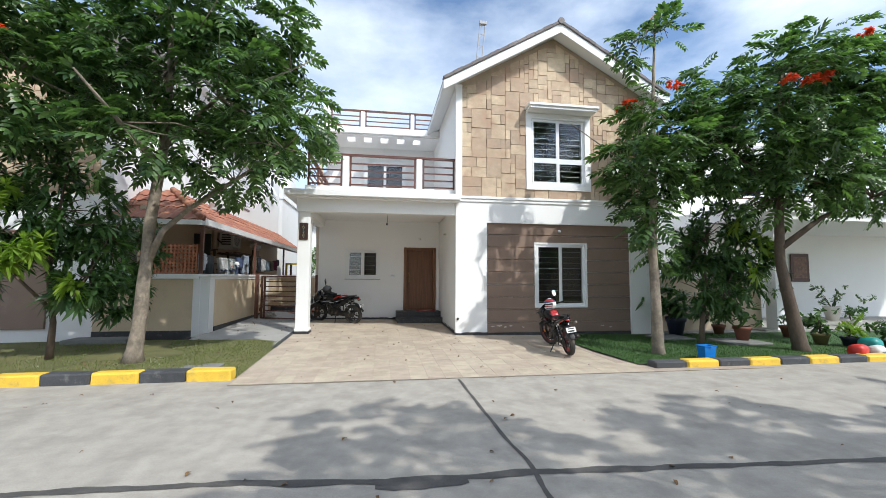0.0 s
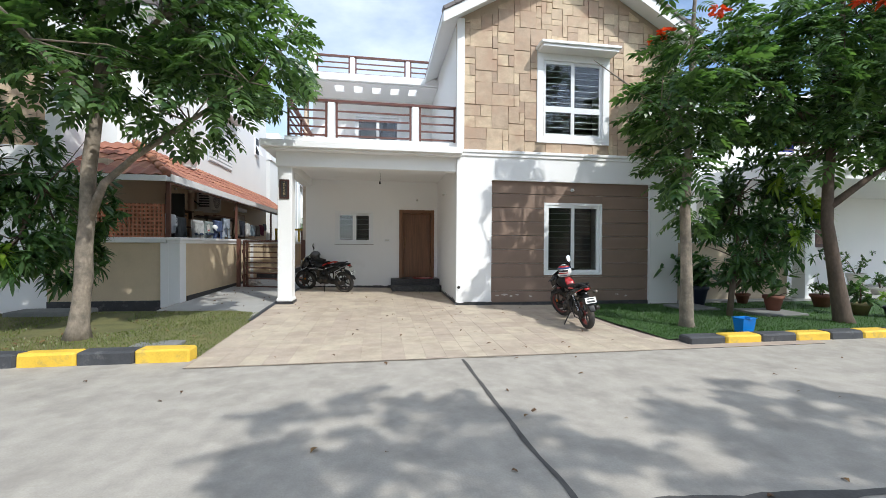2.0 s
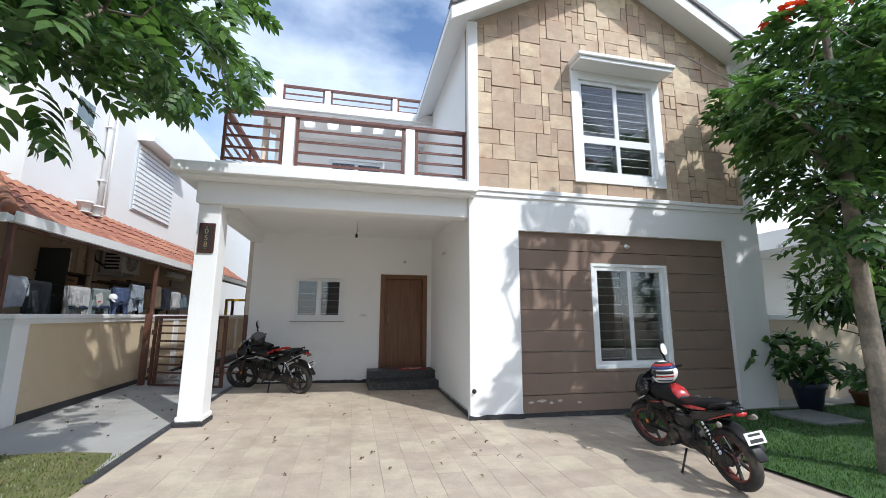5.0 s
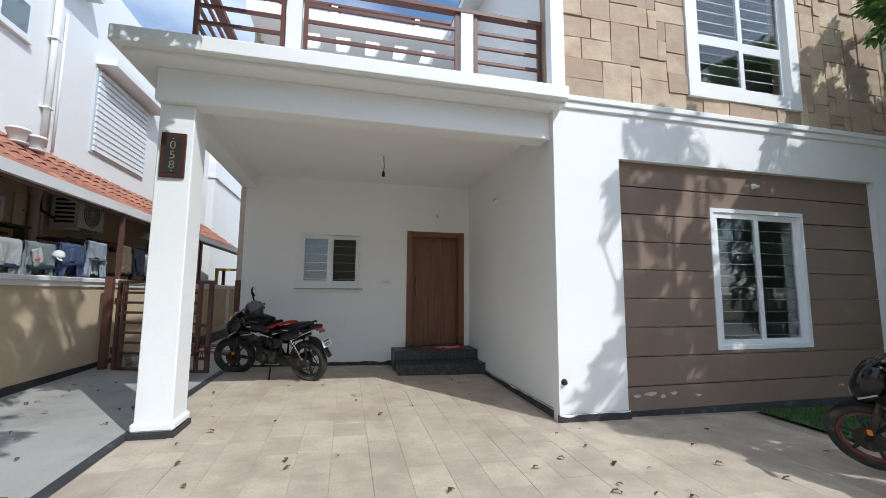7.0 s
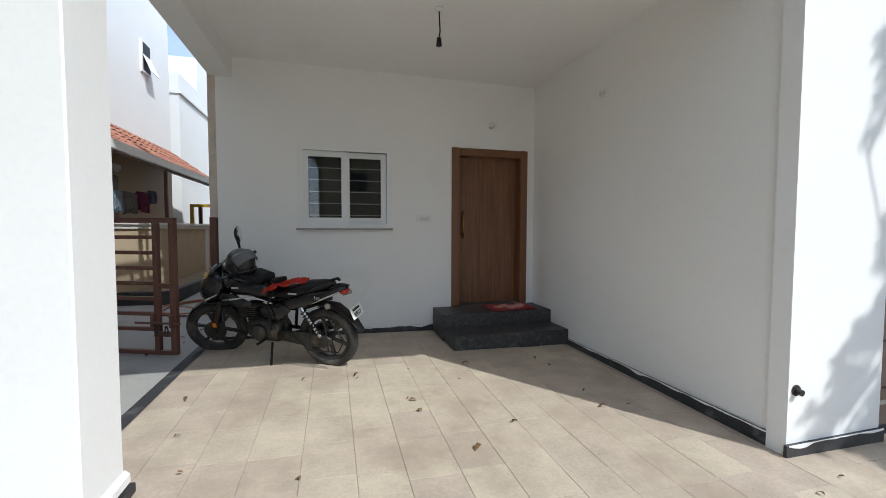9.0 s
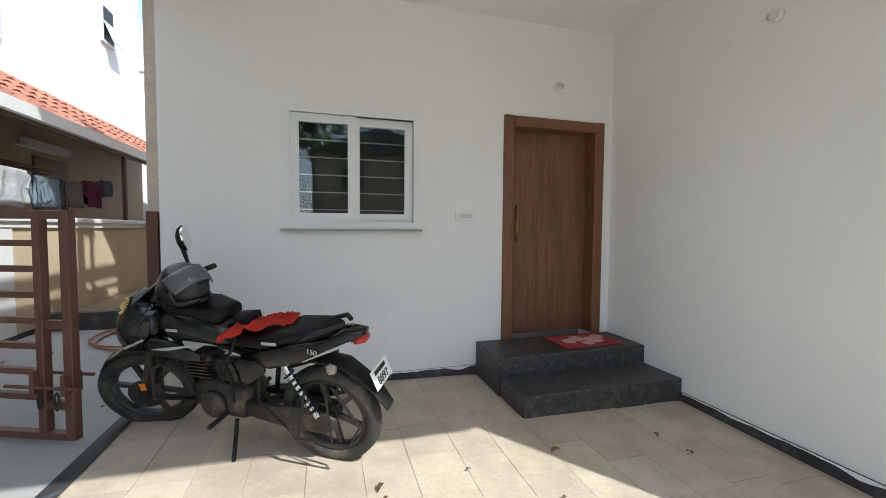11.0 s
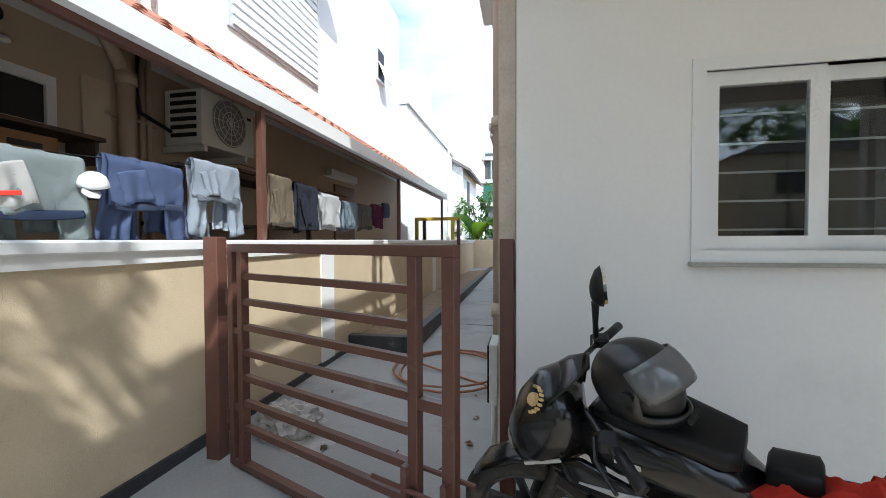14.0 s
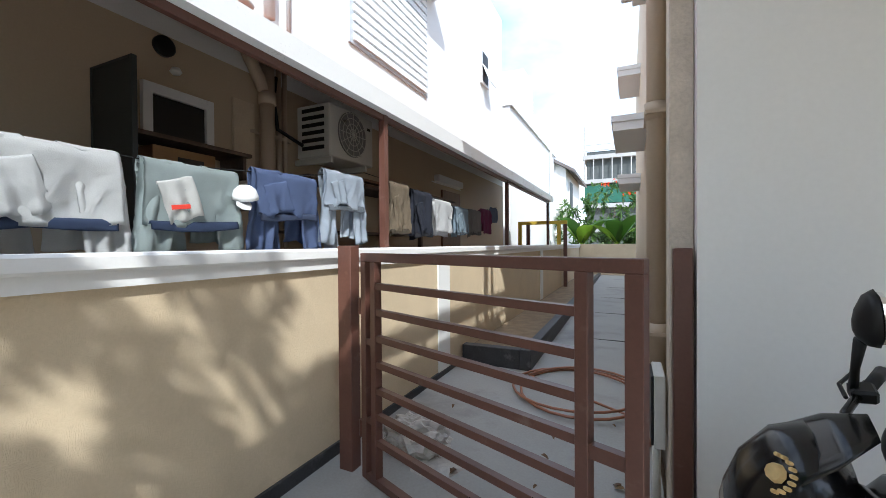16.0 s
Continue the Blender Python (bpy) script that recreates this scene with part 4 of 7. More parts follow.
tree("street_tree", (5.78, 4.97, 0.03), "slim leafy tulip tree with pale trunk on the lawn",
     [(0, 0, -0.15, 0.16), (-0.01, 0, 0.1, 0.125), (-0.03, 0, 1.0, 0.1), (-0.08, 0, 2.1, 0.085), (0, 0, 3.5, 0.06), (0.05, 0, 5.2, 0.04), (0.15, 0, 7.2, 0.015)],
     [[(0.0, 0, 3.4, 0.03), (-0.5, 0.1, 3.9, 0.02), (-1.5, 0.6, 4.9, 0.008)], [(0.0, 0, 3.0, 0.035), (0.6, 0.9, 4.2, 0.025), (1.25, 1.9, 5.2, 0.01)]],
     [(-0.15, 0, 2.75, 0.55, 0.55, 0.6), (-0.2, 0, 3.6, 0.75, 0.7, 0.7), (0.0, 0, 4.5, 0.85, 0.8, 0.75), (-0.55, -0.1, 4.0, 0.5, 0.5, 0.5), (0.2, 0, 5.2, 0.6, 0.6, 0.5), (-0.45, 0, 6.4, 0.3, 0.35, 0.4), (0.35, 0, 6.6, 0.4, 0.4, 0.6), (0.05, 0, 2.15, 0.35, 0.35, 0.3), (-0.3, 0.0, 2.9, 0.45, 0.45, 0.45), (1.0, 1.5, 5.0, 0.55, 0.55, 0.55), (1.35, 2.0, 5.4, 0.55, 0.5, 0.6), (1.5, 1.9, 4.6, 0.45, 0.45, 0.45)],
     200, 5, TULIP, LEAF, BARK, flowers=[(-0.55, 0, 5.15), (0.55, -0.1, 5.6)])

tree("street_tree", (9.1, 4.99, 0.03), "large dark-trunked tulip tree with red blossoms",
     [(0.1, 0, -0.15, 0.21), (0.05, 0, 0.1, 0.15), (-0.15, 0, 1.0, 0.115), (-0.35, 0, 1.9, 0.105), (-0.2, 0.1, 2.8, 0.09), (-0.1, 0.1, 4.2, 0.08), (0.1, 0.1, 6.4, 0.03)],
     [[(-0.3, 0, 2.2, 0.07), (0.8, 0, 2.9, 0.05), (2.2, 0, 3.4, 0.03), (3.4, 0.1, 3.9, 0.01)], [(-0.15, 0.1, 3.4, 0.06), (-1.3, 0, 4.2, 0.03), (-2.2, 0, 4.8, 0.012)]],
     [(0.0, 0, 5.4, 1.7, 1.6, 1.3), (-1.2, 0, 4.6, 1.2, 1.2, 1.0), (1.6, 0, 4.8, 1.5, 1.4, 1.1), (0.2, -0.3, 3.9, 1.5, 1.3, 0.8), (3.2, 0.1, 4.6, 1.6, 1.4, 1.2), (0.6, 0, 6.4, 1.3, 1.3, 0.8), (2.6, 0, 3.6, 1.2, 1.1, 0.6), (-0.8, -0.2, 3.3, 0.7, 0.7, 0.5), (-2.0, 0.1, 4.3, 0.9, 0.9, 0.9), (-1.6, 0.2, 5.5, 1.0, 1.0, 0.8), (1.2, 0.2, 5.8, 1.4, 1.2, 1.0)],
     215, 8, TULIP, LEAF, DARK_BARK, flowers=[(-1.15, -1.1, 5.4), (-0.8, -1.2, 5.35), (-0.45, -1.2, 5.45), (0.3, -1.4, 6.3)])

tree("mango_tree", (-5.27, 5.22, 0.25), "young mango tree with bright new leaves",
     [(0, 0, -0.1, 0.06), (0.02, 0, 0.5, 0.045), (-0.1, 0, 1.3, 0.035), (0, 0, 2.4, 0.02), (0.1, 0, 3.2, 0.008)],
     [[(0.0, 0, 0.6, 0.03), (0.5, 0, 1.3, 0.02), (0.8, 0, 2.0, 0.008)], [(0, 0, 0.7, 0.03), (-0.7, 0, 1.4, 0.02), (-1.2, 0, 1.9, 0.008)]],
     [(0.2, 0, 2.4, 0.85, 0.7, 0.8), (-0.8, 0, 2.1, 0.8, 0.7, 0.8), (0.4, 0.3, 1.5, 0.6, 0.6, 0.8), (-1.6, 0, 2.6, 0.9, 0.7, 0.8), (0.4, 0, 1.1, 0.5, 0.5, 0.4), (-1.7, 0.2, 1.6, 0.9, 0.7, 0.8), (0.3, 1.5, 1.9, 0.6, 0.5, 0.9), (0.2, 1.4, 1.0, 0.6, 0.5, 0.6), (-0.6, 0.3, 3.3, 0.8, 0.6, 0.6)],
     230, 12, MANGO, LEAF_MANGO, DARK_BARK, fresh=[(0.1, -0.7, 1.75, 0.28, 0.25, 0.2), (-0.3, -0.7, 1.5, 0.3, 0.25, 0.2), (-0.5, -0.6, 2.6, 0.3, 0.25, 0.25), (-1.1, -0.6, 1.5, 0.35, 0.3, 0.3), (0.5, -0.4, 1.2, 0.2, 0.2, 0.2)], droop=0.2)
tree("mango_tree", (7.55, 5.9, 0.03), "small mango tree with a short bare stem",
     [(0, 0, -0.1, 0.06), (0.05, 0, 0.5, 0.05), (0.15, 0, 1.2, 0.04), (0.2, 0, 2.5, 0.012)],
     [[(0.05, 0, 0.5, 0.03), (0.6, 0, 1.1, 0.02), (1.0, 0, 1.8, 0.008)]],
     [(0.1, 0, 1.5, 0.7, 0.7, 0.7), (0.8, 0, 1.3, 0.7, 0.6, 0.7), (0.5, 0, 2.3, 0.9, 0.7, 0.6), (1.3, 0, 2.0, 0.6, 0.6, 0.6), (-0.3, 0.3, 2.1, 0.6, 0.6, 0.7), (1.7, 0.2, 1.4, 0.7, 0.6, 0.7), (1.0, 0.2, 2.9, 0.9, 0.7, 0.5), (0.6, 0.3, 0.9, 0.8, 0.5, 0.4)],
     170, 14, MANGO, LEAF_MANGO, DARK_BARK, fresh=[(1.1, -0.5, 2.4, 0.35, 0.25, 0.2), (0.5, -0.5, 2.75, 0.3, 0.25, 0.2), (1.5, -0.5, 2.2, 0.3, 0.25, 0.2), (0.8, -0.6, 1.7, 0.25, 0.2, 0.15)], droop=0.2)

# trees across the road, whose shade falls on it
for i, (x, y, h) in enumerate(((4.6, -4.4, 1.6), (8.3, -4.7, 1.8), (12.5, -4.6, 1.5), (-1.2, -4.9, 1.4))):
    tree("street_tree", (x, y, 0.0), "leafy tulip tree across the road", [(0, 0, -0.1, 0.16), (0.1, 0, 2.4, 0.11), (0, 0, 4.5, 0.06), (0, 0, 7.4, 0.02)], [],
         [(0, 0, 5.0 + h, 1.6, 1.5, 1.1), (-1.2, 0.3, 4.2 + h, 1.0, 1.0, 0.7), (1.3, 0.2, 4.5 + h, 1.0, 1.0, 0.8), (0.2, 0, 6.3 + h, 1.1, 1.1, 0.8)], 110, 20 + i, TULIP, LEAF, BARK)


def blades(name, spots, height, material, label, seed):
    rng = np.random.default_rng(seed)
    vs, fs = [], []
    for x, y, z in spots:
        a, h, w = rng.random() * 6.28, height * rng.uniform(0.5, 1.2), 0.006
        dx, dy = math.cos(a), math.sin(a)
        k = len(vs)
        vs += [(x - dy * w, y + dx * w, z), (x + dy * w, y - dx * w, z), (x + dx * h * 0.5, y + dy * h * 0.5, z + h)]
        fs.append((k, k + 1, k + 2))
    return tagged(raw_mesh(name, vs, fs, material), label, "grass", "", "stuff")


rng_g = np.random.default_rng(4)
spots = []
while len(spots) < 14000:
    y = rng_g.uniform(4.2, 6.95)
    x = left_edge(y)[1] - abs(rng_g.normal(0, 2.6))
    if noise.noise((x * 0.8, y * 0.8, 3)) > -0.25:
        spots.append((x, y, ground_z(x, y) + left_lift(x, y) + 0.012 * noise.noise((x * 1.3, y * 1.3, 0)) - 0.004))
blades("grass", spots, 0.03, GRASS, "sparse short grass of the lawn", 1)
spots = []
while len(spots) < 26000:
    y = rng_g.uniform(4.2, 7.7)
    x = right_edge(y)[0] + abs(rng_g.normal(0, 3.2))
    spots.append((x, y, ground_z(x, y) + right_lift(x, y) + 0.012 * noise.noise((x * 1.3, y * 1.3, 0)) - 0.004))
blades("grass", spots, 0.04, GRASS_DEEP, "dense short green grass of the lawn", 2)


# ---- motorbikes ----
def loft(bm, sections, sides=16, power=2.6):
    """Rings across x: (x, y, z, half width, half height)."""
    rings = []
    for x, y, z, w, h in sections:
        ring = []
        for k in range(sides):
            a = 2 * math.pi * k / sides
            c, s = math.cos(a), math.sin(a)
            ring.append(bm.verts.new((x, y + w * math.copysign(abs(c) ** (2 / power), c), z + h * math.copysign(abs(s) ** (2 / power), s))))
        rings.append(ring)
    for a, b in zip(rings, rings[1:]):
        for k in range(sides):
            bm.faces.new((a[k], a[(k + 1) % sides], b[(k + 1) % sides], b[k]))
    bm.faces.new(rings[0][::-1])
    bm.faces.new(rings[-1])
    bmesh.ops.recalc_face_normals(bm, faces=bm.faces)
    return bm


def ring_solid(bm, r, w, h, m, sides=40, section=10):
    """A tyre or rim: a rounded section swept round the wheel's axle (local y)."""
    rows = []
    for i in range(sides):
        a = 2 * math.pi * i / sides
        row = []
        for k in range(section):
            b = 2 * math.pi * k / section
            rr = r + h * math.cos(b)
            row.append(bm.verts.new(m @ Vector((rr * math.cos(a), w * math.sin(b), rr * math.sin(a)))))
        rows.append(row)
    for i in range(sides):
        a, b = rows[i], rows[(i + 1) % sides]
        for k in range(section):
            bm.faces.new((a[k], a[(k + 1) % section], b[(k + 1) % section], b[k]))
    bmesh.ops.recalc_face_normals(bm, faces=bm.faces)
    return bm


def text_part(body, size, m, material, parent, name="lettering"):
    cu = bpy.data.curves.new(name, "FONT")
    cu.body, cu.size, cu.align_x, cu.align_y, cu.extrude = body, size, "CENTER", "CENTER", 0.001
    tmp = bpy.data.objects.new(name, cu)
    scene.collection.objects.link(tmp)
    me = bpy.data.meshes.new_from_object(tmp.evaluated_get(bpy.context.evaluated_depsgraph_get()))
    bpy.data.objects.remove(tmp)
    me.materials.clear()
    me.materials.append(material)
    ob = new(name, me)
    ob.parent, ob.matrix_basis = parent, m
    return ob


TYRE = surface("dusty_tyre_rubber", (0.03, 0.028, 0.027), 0.8, 0.3, 8, 80, 0.4, dirt=(0.13, 0.11, 0.085), dirt_at=0.6, dirt_scale=6)
ALLOY = surface("black_alloy", (0.03, 0.03, 0.03), 0.4, 0.2, 5, 60, 0.05, dirt=(0.15, 0.12, 0.09), dirt_at=0.66, dirt_scale=8)
ENGINE = surface("engine_metal", (0.05, 0.047, 0.043), 0.5, 0.3, 8, 60, 0.15, metal=0.6, dirt=(0.18, 0.14, 0.1), dirt_at=0.62, dirt_scale=9)
CHROME = surface("worn_chrome", (0.55, 0.55, 0.54), 0.25, 0.1, 5, 60, 0.02, metal=1.0)
GLOSS_BLACK = surface("gloss_black_paint", (0.008, 0.008, 0.009), 0.2, 0.2, 5, 60, 0.02, coat=0.15, spec=0.35, dirt=(0.02, 0.019, 0.018), dirt_at=0.7, dirt_scale=5)
SEAT_BLACK = surface("black_seat_vinyl", (0.007, 0.007, 0.008), 0.5, 0.2, 5, 120, 0.15, spec=0.2)
DECAL = surface("silver_decal", (0.42, 0.42, 0.42), 0.35, 0.05, 5, 50, 0.0)
RED_GLOSS = surface("red_gloss_paint", (0.42, 0.02, 0.02), 0.25, 0.1, 5, 60, 0.02, coat=0.4)
RED_CLOTH = surface("red_cotton", (0.62, 0.045, 0.025), 0.85, 0.12, 12, 200, 0.3)
PLATE_WHITE = surface("number_plate_white", (0.78, 0.78, 0.75), 0.45, 0.05, 6, 60, 0.0)
INK = surface("black_ink", (0.02, 0.02, 0.02), 0.5, 0.1, 5, 60, 0.0)
AMBER = surface("amber_lens", (0.75, 0.22, 0.02), 0.25, 0.1, 5, 60, 0.0)
RED_LENS = surface("red_lens", (0.45, 0.02, 0.02), 0.2, 0.1, 5, 60, 0.0)
CLEAR_LENS = surface("clear_lens", (0.27, 0.24, 0.2), 0.15, 0.1, 5, 60, 0.0)
MIRROR = surface("mirror_glass", (0.85, 0.86, 0.88), 0.03, 0.0, 5, 60, 0.0, metal=1.0)
VISOR = surface("smoked_visor", (0.11, 0.112, 0.118), 0.14, 0.05, 4, 40, 0.0)


def wheel(name, parent, x, r, tyre_w, steer=None):
    m = Matrix.Translation((x, 0, r))
    w = new(name)
    w.parent, w.matrix_basis = parent, steer or Matrix()
    part("tyre", ring_solid(bmesh.new(), r - 0.042, tyre_w, 0.045, m), TYRE, w, "", True)
    bm = ring_solid(bmesh.new(), r - 0.088, tyre_w * 0.7, 0.016, m)
    tube(bm, [(x, -0.05, r), (x, 0.05, r)], 0.045, 14)
    part("rim", bm, ALLOY, w, "", True)
    for k in range(6):
        a = 2 * math.pi * k / 6 + 0.2
        part("spoke", beam_along(bmesh.new(), (x + 0.03 * math.cos(a), 0, r + 0.03 * math.sin(a)), (x + (r - 0.09) * math.cos(a + 0.12), 0, r + (r - 0.09) * math.sin(a + 0.12)), 0.022, 0.03), ALLOY, w)
    part("brake_disc", tube(bmesh.new(), [(x, 0.055, r), (x, 0.06, r)], 0.11 if x > 0 else 0.07, 24), ENGINE, w)
    return w


def motorbike(at, heading, lean, steer, tank_mat, accent, seat_mat, label, number, mirrors=(-1, 1), size=1.0):
    """A 150 cc motorbike; x ahead, its left side at +y; origin on the ground midway between the wheels."""
    b = new("motorbike")
    b.matrix_basis = pose(*at) @ Matrix.Rotation(radians(heading), 4, "Z") @ Matrix.Rotation(radians(-lean), 4, "X") @ Matrix.Diagonal((size, size, size * 0.985, 1))
    tagged(b, label, "motorbike")
    R = 0.305
    head = Vector((0.42, 0, 0.86))
    axis = (Vector((0.67, 0, R)) - head).normalized()
    st = Matrix.Translation(head) @ Matrix.Rotation(radians(steer), 4, -axis) @ Matrix.Translation(-head)
    wheel("front_wheel", b, 0.67, R, 0.045, st)
    wheel("rear_wheel", b, -0.67, R, 0.058)
    fork = new("front_fork")
    fork.parent, fork.matrix_basis = b, st
    for s in (-1, 1):
        part("fork_tube", tube(bmesh.new(), [(0.67, s * 0.085, R), (0.56, s * 0.085, 0.56), (0.42, s * 0.085, 0.93)], [0.026, 0.026, 0.018], 10), ENGINE, fork, "", True)
        part("reflector", boxed(0.615, 0.65, s * 0.112, s * 0.118, 0.38, 0.43), AMBER, fork)
        # handlebar half, grip, lever, mirror, indicator
        part("handlebar", tube(bmesh.new(), [(0.40, s * 0.06, 0.95), (0.38, s * 0.16, 1.0), (0.30, s * 0.32, 0.99)], 0.012, 8), GLOSS_BLACK, fork, "", True)
        part("grip", tube(bmesh.new(), [(0.30, s * 0.30, 0.99), (0.245, s * 0.41, 0.975)], [0.018, 0.019], 10), BLACK_PLASTIC, fork, "", True)
        part("lever", tube(bmesh.new(), [(0.36, s * 0.25, 0.985), (0.36, s * 0.33, 0.975), (0.31, s * 0.42, 0.96)], 0.006, 6), BLACK_PLASTIC, fork)
        part("switch_box", boxed(0.29, 0.35, s * 0.24, s * 0.30, 0.97, 1.015, bevel=0.008), BLACK_PLASTIC, fork)
        if s not in mirrors:
            continue
        mir = part("mirror", loft(bmesh.new(), [(0.285, s * 0.235, 1.25, 0.02, 0.03), (0.295, s * 0.24, 1.26, 0.058, 0.085), (0.315, s * 0.24, 1.255, 0.052, 0.075), (0.335, s * 0.24, 1.245, 0.025, 0.045), (0.342, s * 0.24, 1.24, 0.01, 0.02)], 14, 2.4), BLACK_PLASTIC, fork, "", True)
        part("mirror_glass", loft(bmesh.new(), [(0.279, s * 0.24, 1.26, 0.049, 0.074), (0.29, s * 0.24, 1.26, 0.051, 0.076)], 14, 2.4), MIRROR, mir)
        part("mirror_stem", tube(bmesh.new(), [(0.34, s * 0.27, 1.0), (0.335, s * 0.265, 1.08), (0.325, s * 0.245, 1.19)], [0.013, 0.011, 0.016], 8), BLACK_PLASTIC, fork, "", True)
        part("indicator", loft(bmesh.new(), [(0.46, s * 0.19, 0.70, 0.012, 0.012), (0.49, s * 0.195, 0.70, 0.022, 0.03), (0.52, s * 0.195, 0.69, 0.015, 0.018)], 10), ENGINE, fork, "", True)
    part("front_mudguard", loft(bmesh.new(), [(0.36, 0, 0.44, 0.05, 0.012), (0.45, 0, 0.56, 0.062, 0.016), (0.57, 0, 0.635, 0.068, 0.018), (0.69, 0, 0.64, 0.068, 0.018), (0.83, 0, 0.575, 0.06, 0.016), (0.9, 0, 0.5, 0.03, 0.012)], 12), tank_mat, fork, "", True)
    fairing = part("headlamp_fairing", loft(bmesh.new(), [(0.40, 0, 0.84, 0.12, 0.12), (0.48, 0, 0.86, 0.165, 0.18), (0.56, 0, 0.83, 0.16, 0.18), (0.64, 0, 0.78, 0.125, 0.14), (0.69, 0, 0.745, 0.06, 0.07)], 18, 2.3), GLOSS_BLACK, fork, "", True)
    part("windscreen", loft(bmesh.new(), [(0.36, 0, 1.09, 0.05, 0.006), (0.44, 0, 1.04, 0.10, 0.010), (0.53, 0, 0.97, 0.12, 0.014), (0.60, 0, 0.89, 0.09, 0.016)], 12), GLOSS_BLACK, fairing, "", True)
    part("headlamp", loft(bmesh.new(), [(0.64, 0, 0.765, 0.09, 0.075), (0.69, 0, 0.745, 0.07, 0.055), (0.705, 0, 0.74, 0.03, 0.02)], 16), CLEAR_LENS, fairing, "", True)
    for s in (-1, 1):
        part("fairing_stripe", beam_along(bmesh.new(), (0.49, s * 0.162, 0.78), (0.63, s * 0.128, 0.715), 0.006, 0.014), DECAL, fairing)
    # frame and engine
    bm = tube(bmesh.new(), [(0.42, 0, 0.86), (0.33, 0, 0.55), (0.28, 0, 0.30), (0.0, 0, 0.26), (-0.2, 0, 0.36)], 0.022, 8)
    tube(bm, [(0.42, 0, 0.84), (0.1, 0, 0.70), (-0.2, 0, 0.62), (-0.75, 0, 0.72)], 0.022, 8)
    for s in (-1, 1):
        tube(bm, [(-0.2, s * 0.06, 0.36), (-0.67, s * 0.085, R)], 0.02, 8)
        tube(bm, [(-0.25, s * 0.08, 0.36), (-0.3, s * 0.09, 0.62)], 0.015, 8)
    part("frame", bm, BLACK_PLASTIC, b, "", True)
    eng = part("engine", loft(bmesh.new(), [(-0.2, 0, 0.36, 0.08, 0.09), (-0.14, 0, 0.36, 0.125, 0.125), (0.08, 0, 0.37, 0.13, 0.13), (0.2, 0, 0.36, 0.09, 0.09)], 14, 3), ENGINE, b, "", True)
    part("clutch_cover", tube(bmesh.new(), [(0.02, 0.12, 0.36), (0.02, 0.155, 0.36), (0.02, 0.165, 0.36)], [0.085, 0.08, 0.05], 20), ENGINE, eng, "", True)
    part("clutch_cover", tube(bmesh.new(), [(-0.02, -0.12, 0.36), (-0.02, -0.155, 0.36), (-0.02, -0.165, 0.36)], [0.09, 0.085, 0.05], 20), ENGINE, eng, "", True)
    for i in range(6):
        z = 0.49 + i * 0.022
        part("cooling_fin", boxed(0.05 + i * 0.01, 0.22 + i * 0.008, -0.085, 0.085, z, z + 0.008), ENGINE, eng)
    part("cylinder", boxed(0.08, 0.21, -0.06, 0.06, 0.46, 0.63, bevel=0.015), ENGINE, eng)
    part("carburettor", loft(bmesh.new(), [(-0.12, 0, 0.54, 0.05, 0.05), (-0.02, 0, 0.54, 0.06, 0.06), (0.06, 0, 0.54, 0.04, 0.04)], 10), ENGINE, eng, "", True)
    ex = part("exhaust", tube(bmesh.new(), [(0.2, -0.05, 0.52), (0.3, -0.07, 0.4), (0.25, -0.1, 0.24), (-0.1, -0.13, 0.22), (-0.3, -0.15, 0.26), (-0.5, -0.16, 0.33), (-0.85, -0.17, 0.42)], [0.02, 0.02, 0.02, 0.022, 0.04, 0.05, 0.045], 12), ENGINE, b, "", True)
    part("heat_shield", tube(bmesh.new(), [(-0.45, -0.175, 0.335), (-0.75, -0.185, 0.41)], 0.042, 10), CHROME, ex, "", True)
    # bodywork
    tank = part("fuel_tank", loft(bmesh.new(), [(0.41, 0, 0.81, 0.05, 0.04), (0.36, 0, 0.83, 0.12, 0.09), (0.24, 0, 0.84, 0.155, 0.115), (0.08, 0, 0.83, 0.15, 0.11), (-0.06, 0, 0.79, 0.115, 0.085), (-0.14, 0, 0.76, 0.08, 0.05)], 20, 2.7), tank_mat, b, "", True)
    for s in (-1, 1):
        part("tank_scoop", loft(bmesh.new(), [(0.47, s * 0.13, 0.70, 0.012, 0.025), (0.36, s * 0.145, 0.71, 0.022, 0.07), (0.2, s * 0.15, 0.69, 0.02, 0.06), (0.05, s * 0.14, 0.66, 0.01, 0.02)], 12), tank_mat, tank, "", True)
        part("stripe", loft(bmesh.new(), [(0.36, s * 0.166, 0.70, 0.006, 0.003), (0.24, s * 0.171, 0.715, 0.006, 0.010), (0.02, s * 0.148, 0.75, 0.006, 0.002)], 8), accent, tank)
        part("side_panel", loft(bmesh.new(), [(0.02, s * 0.11, 0.60, 0.01, 0.03), (-0.08, s * 0.125, 0.585, 0.018, 0.08), (-0.24, s * 0.125, 0.59, 0.018, 0.085), (-0.36, s * 0.12, 0.63, 0.01, 0.03)], 12), GLOSS_BLACK, b, "", True)
        tail = part("tail_panel", loft(bmesh.new(), [(-0.2, s * 0.10, 0.66, 0.012, 0.03), (-0.4, s * 0.125, 0.69, 0.02, 0.06), (-0.62, s * 0.115, 0.745, 0.02, 0.06), (-0.82, s * 0.075, 0.80, 0.015, 0.03), (-0.9, s * 0.05, 0.82, 0.008, 0.012)], 12), GLOSS_BLACK, b, "", True)
        part("stripe", loft(bmesh.new(), [(-0.62, s * 0.135, 0.70, 0.004, 0.003), (-0.74, s * 0.113, 0.752, 0.005, 0.008), (-0.88, s * 0.075, 0.805, 0.005, 0.010)], 8), accent, tail)
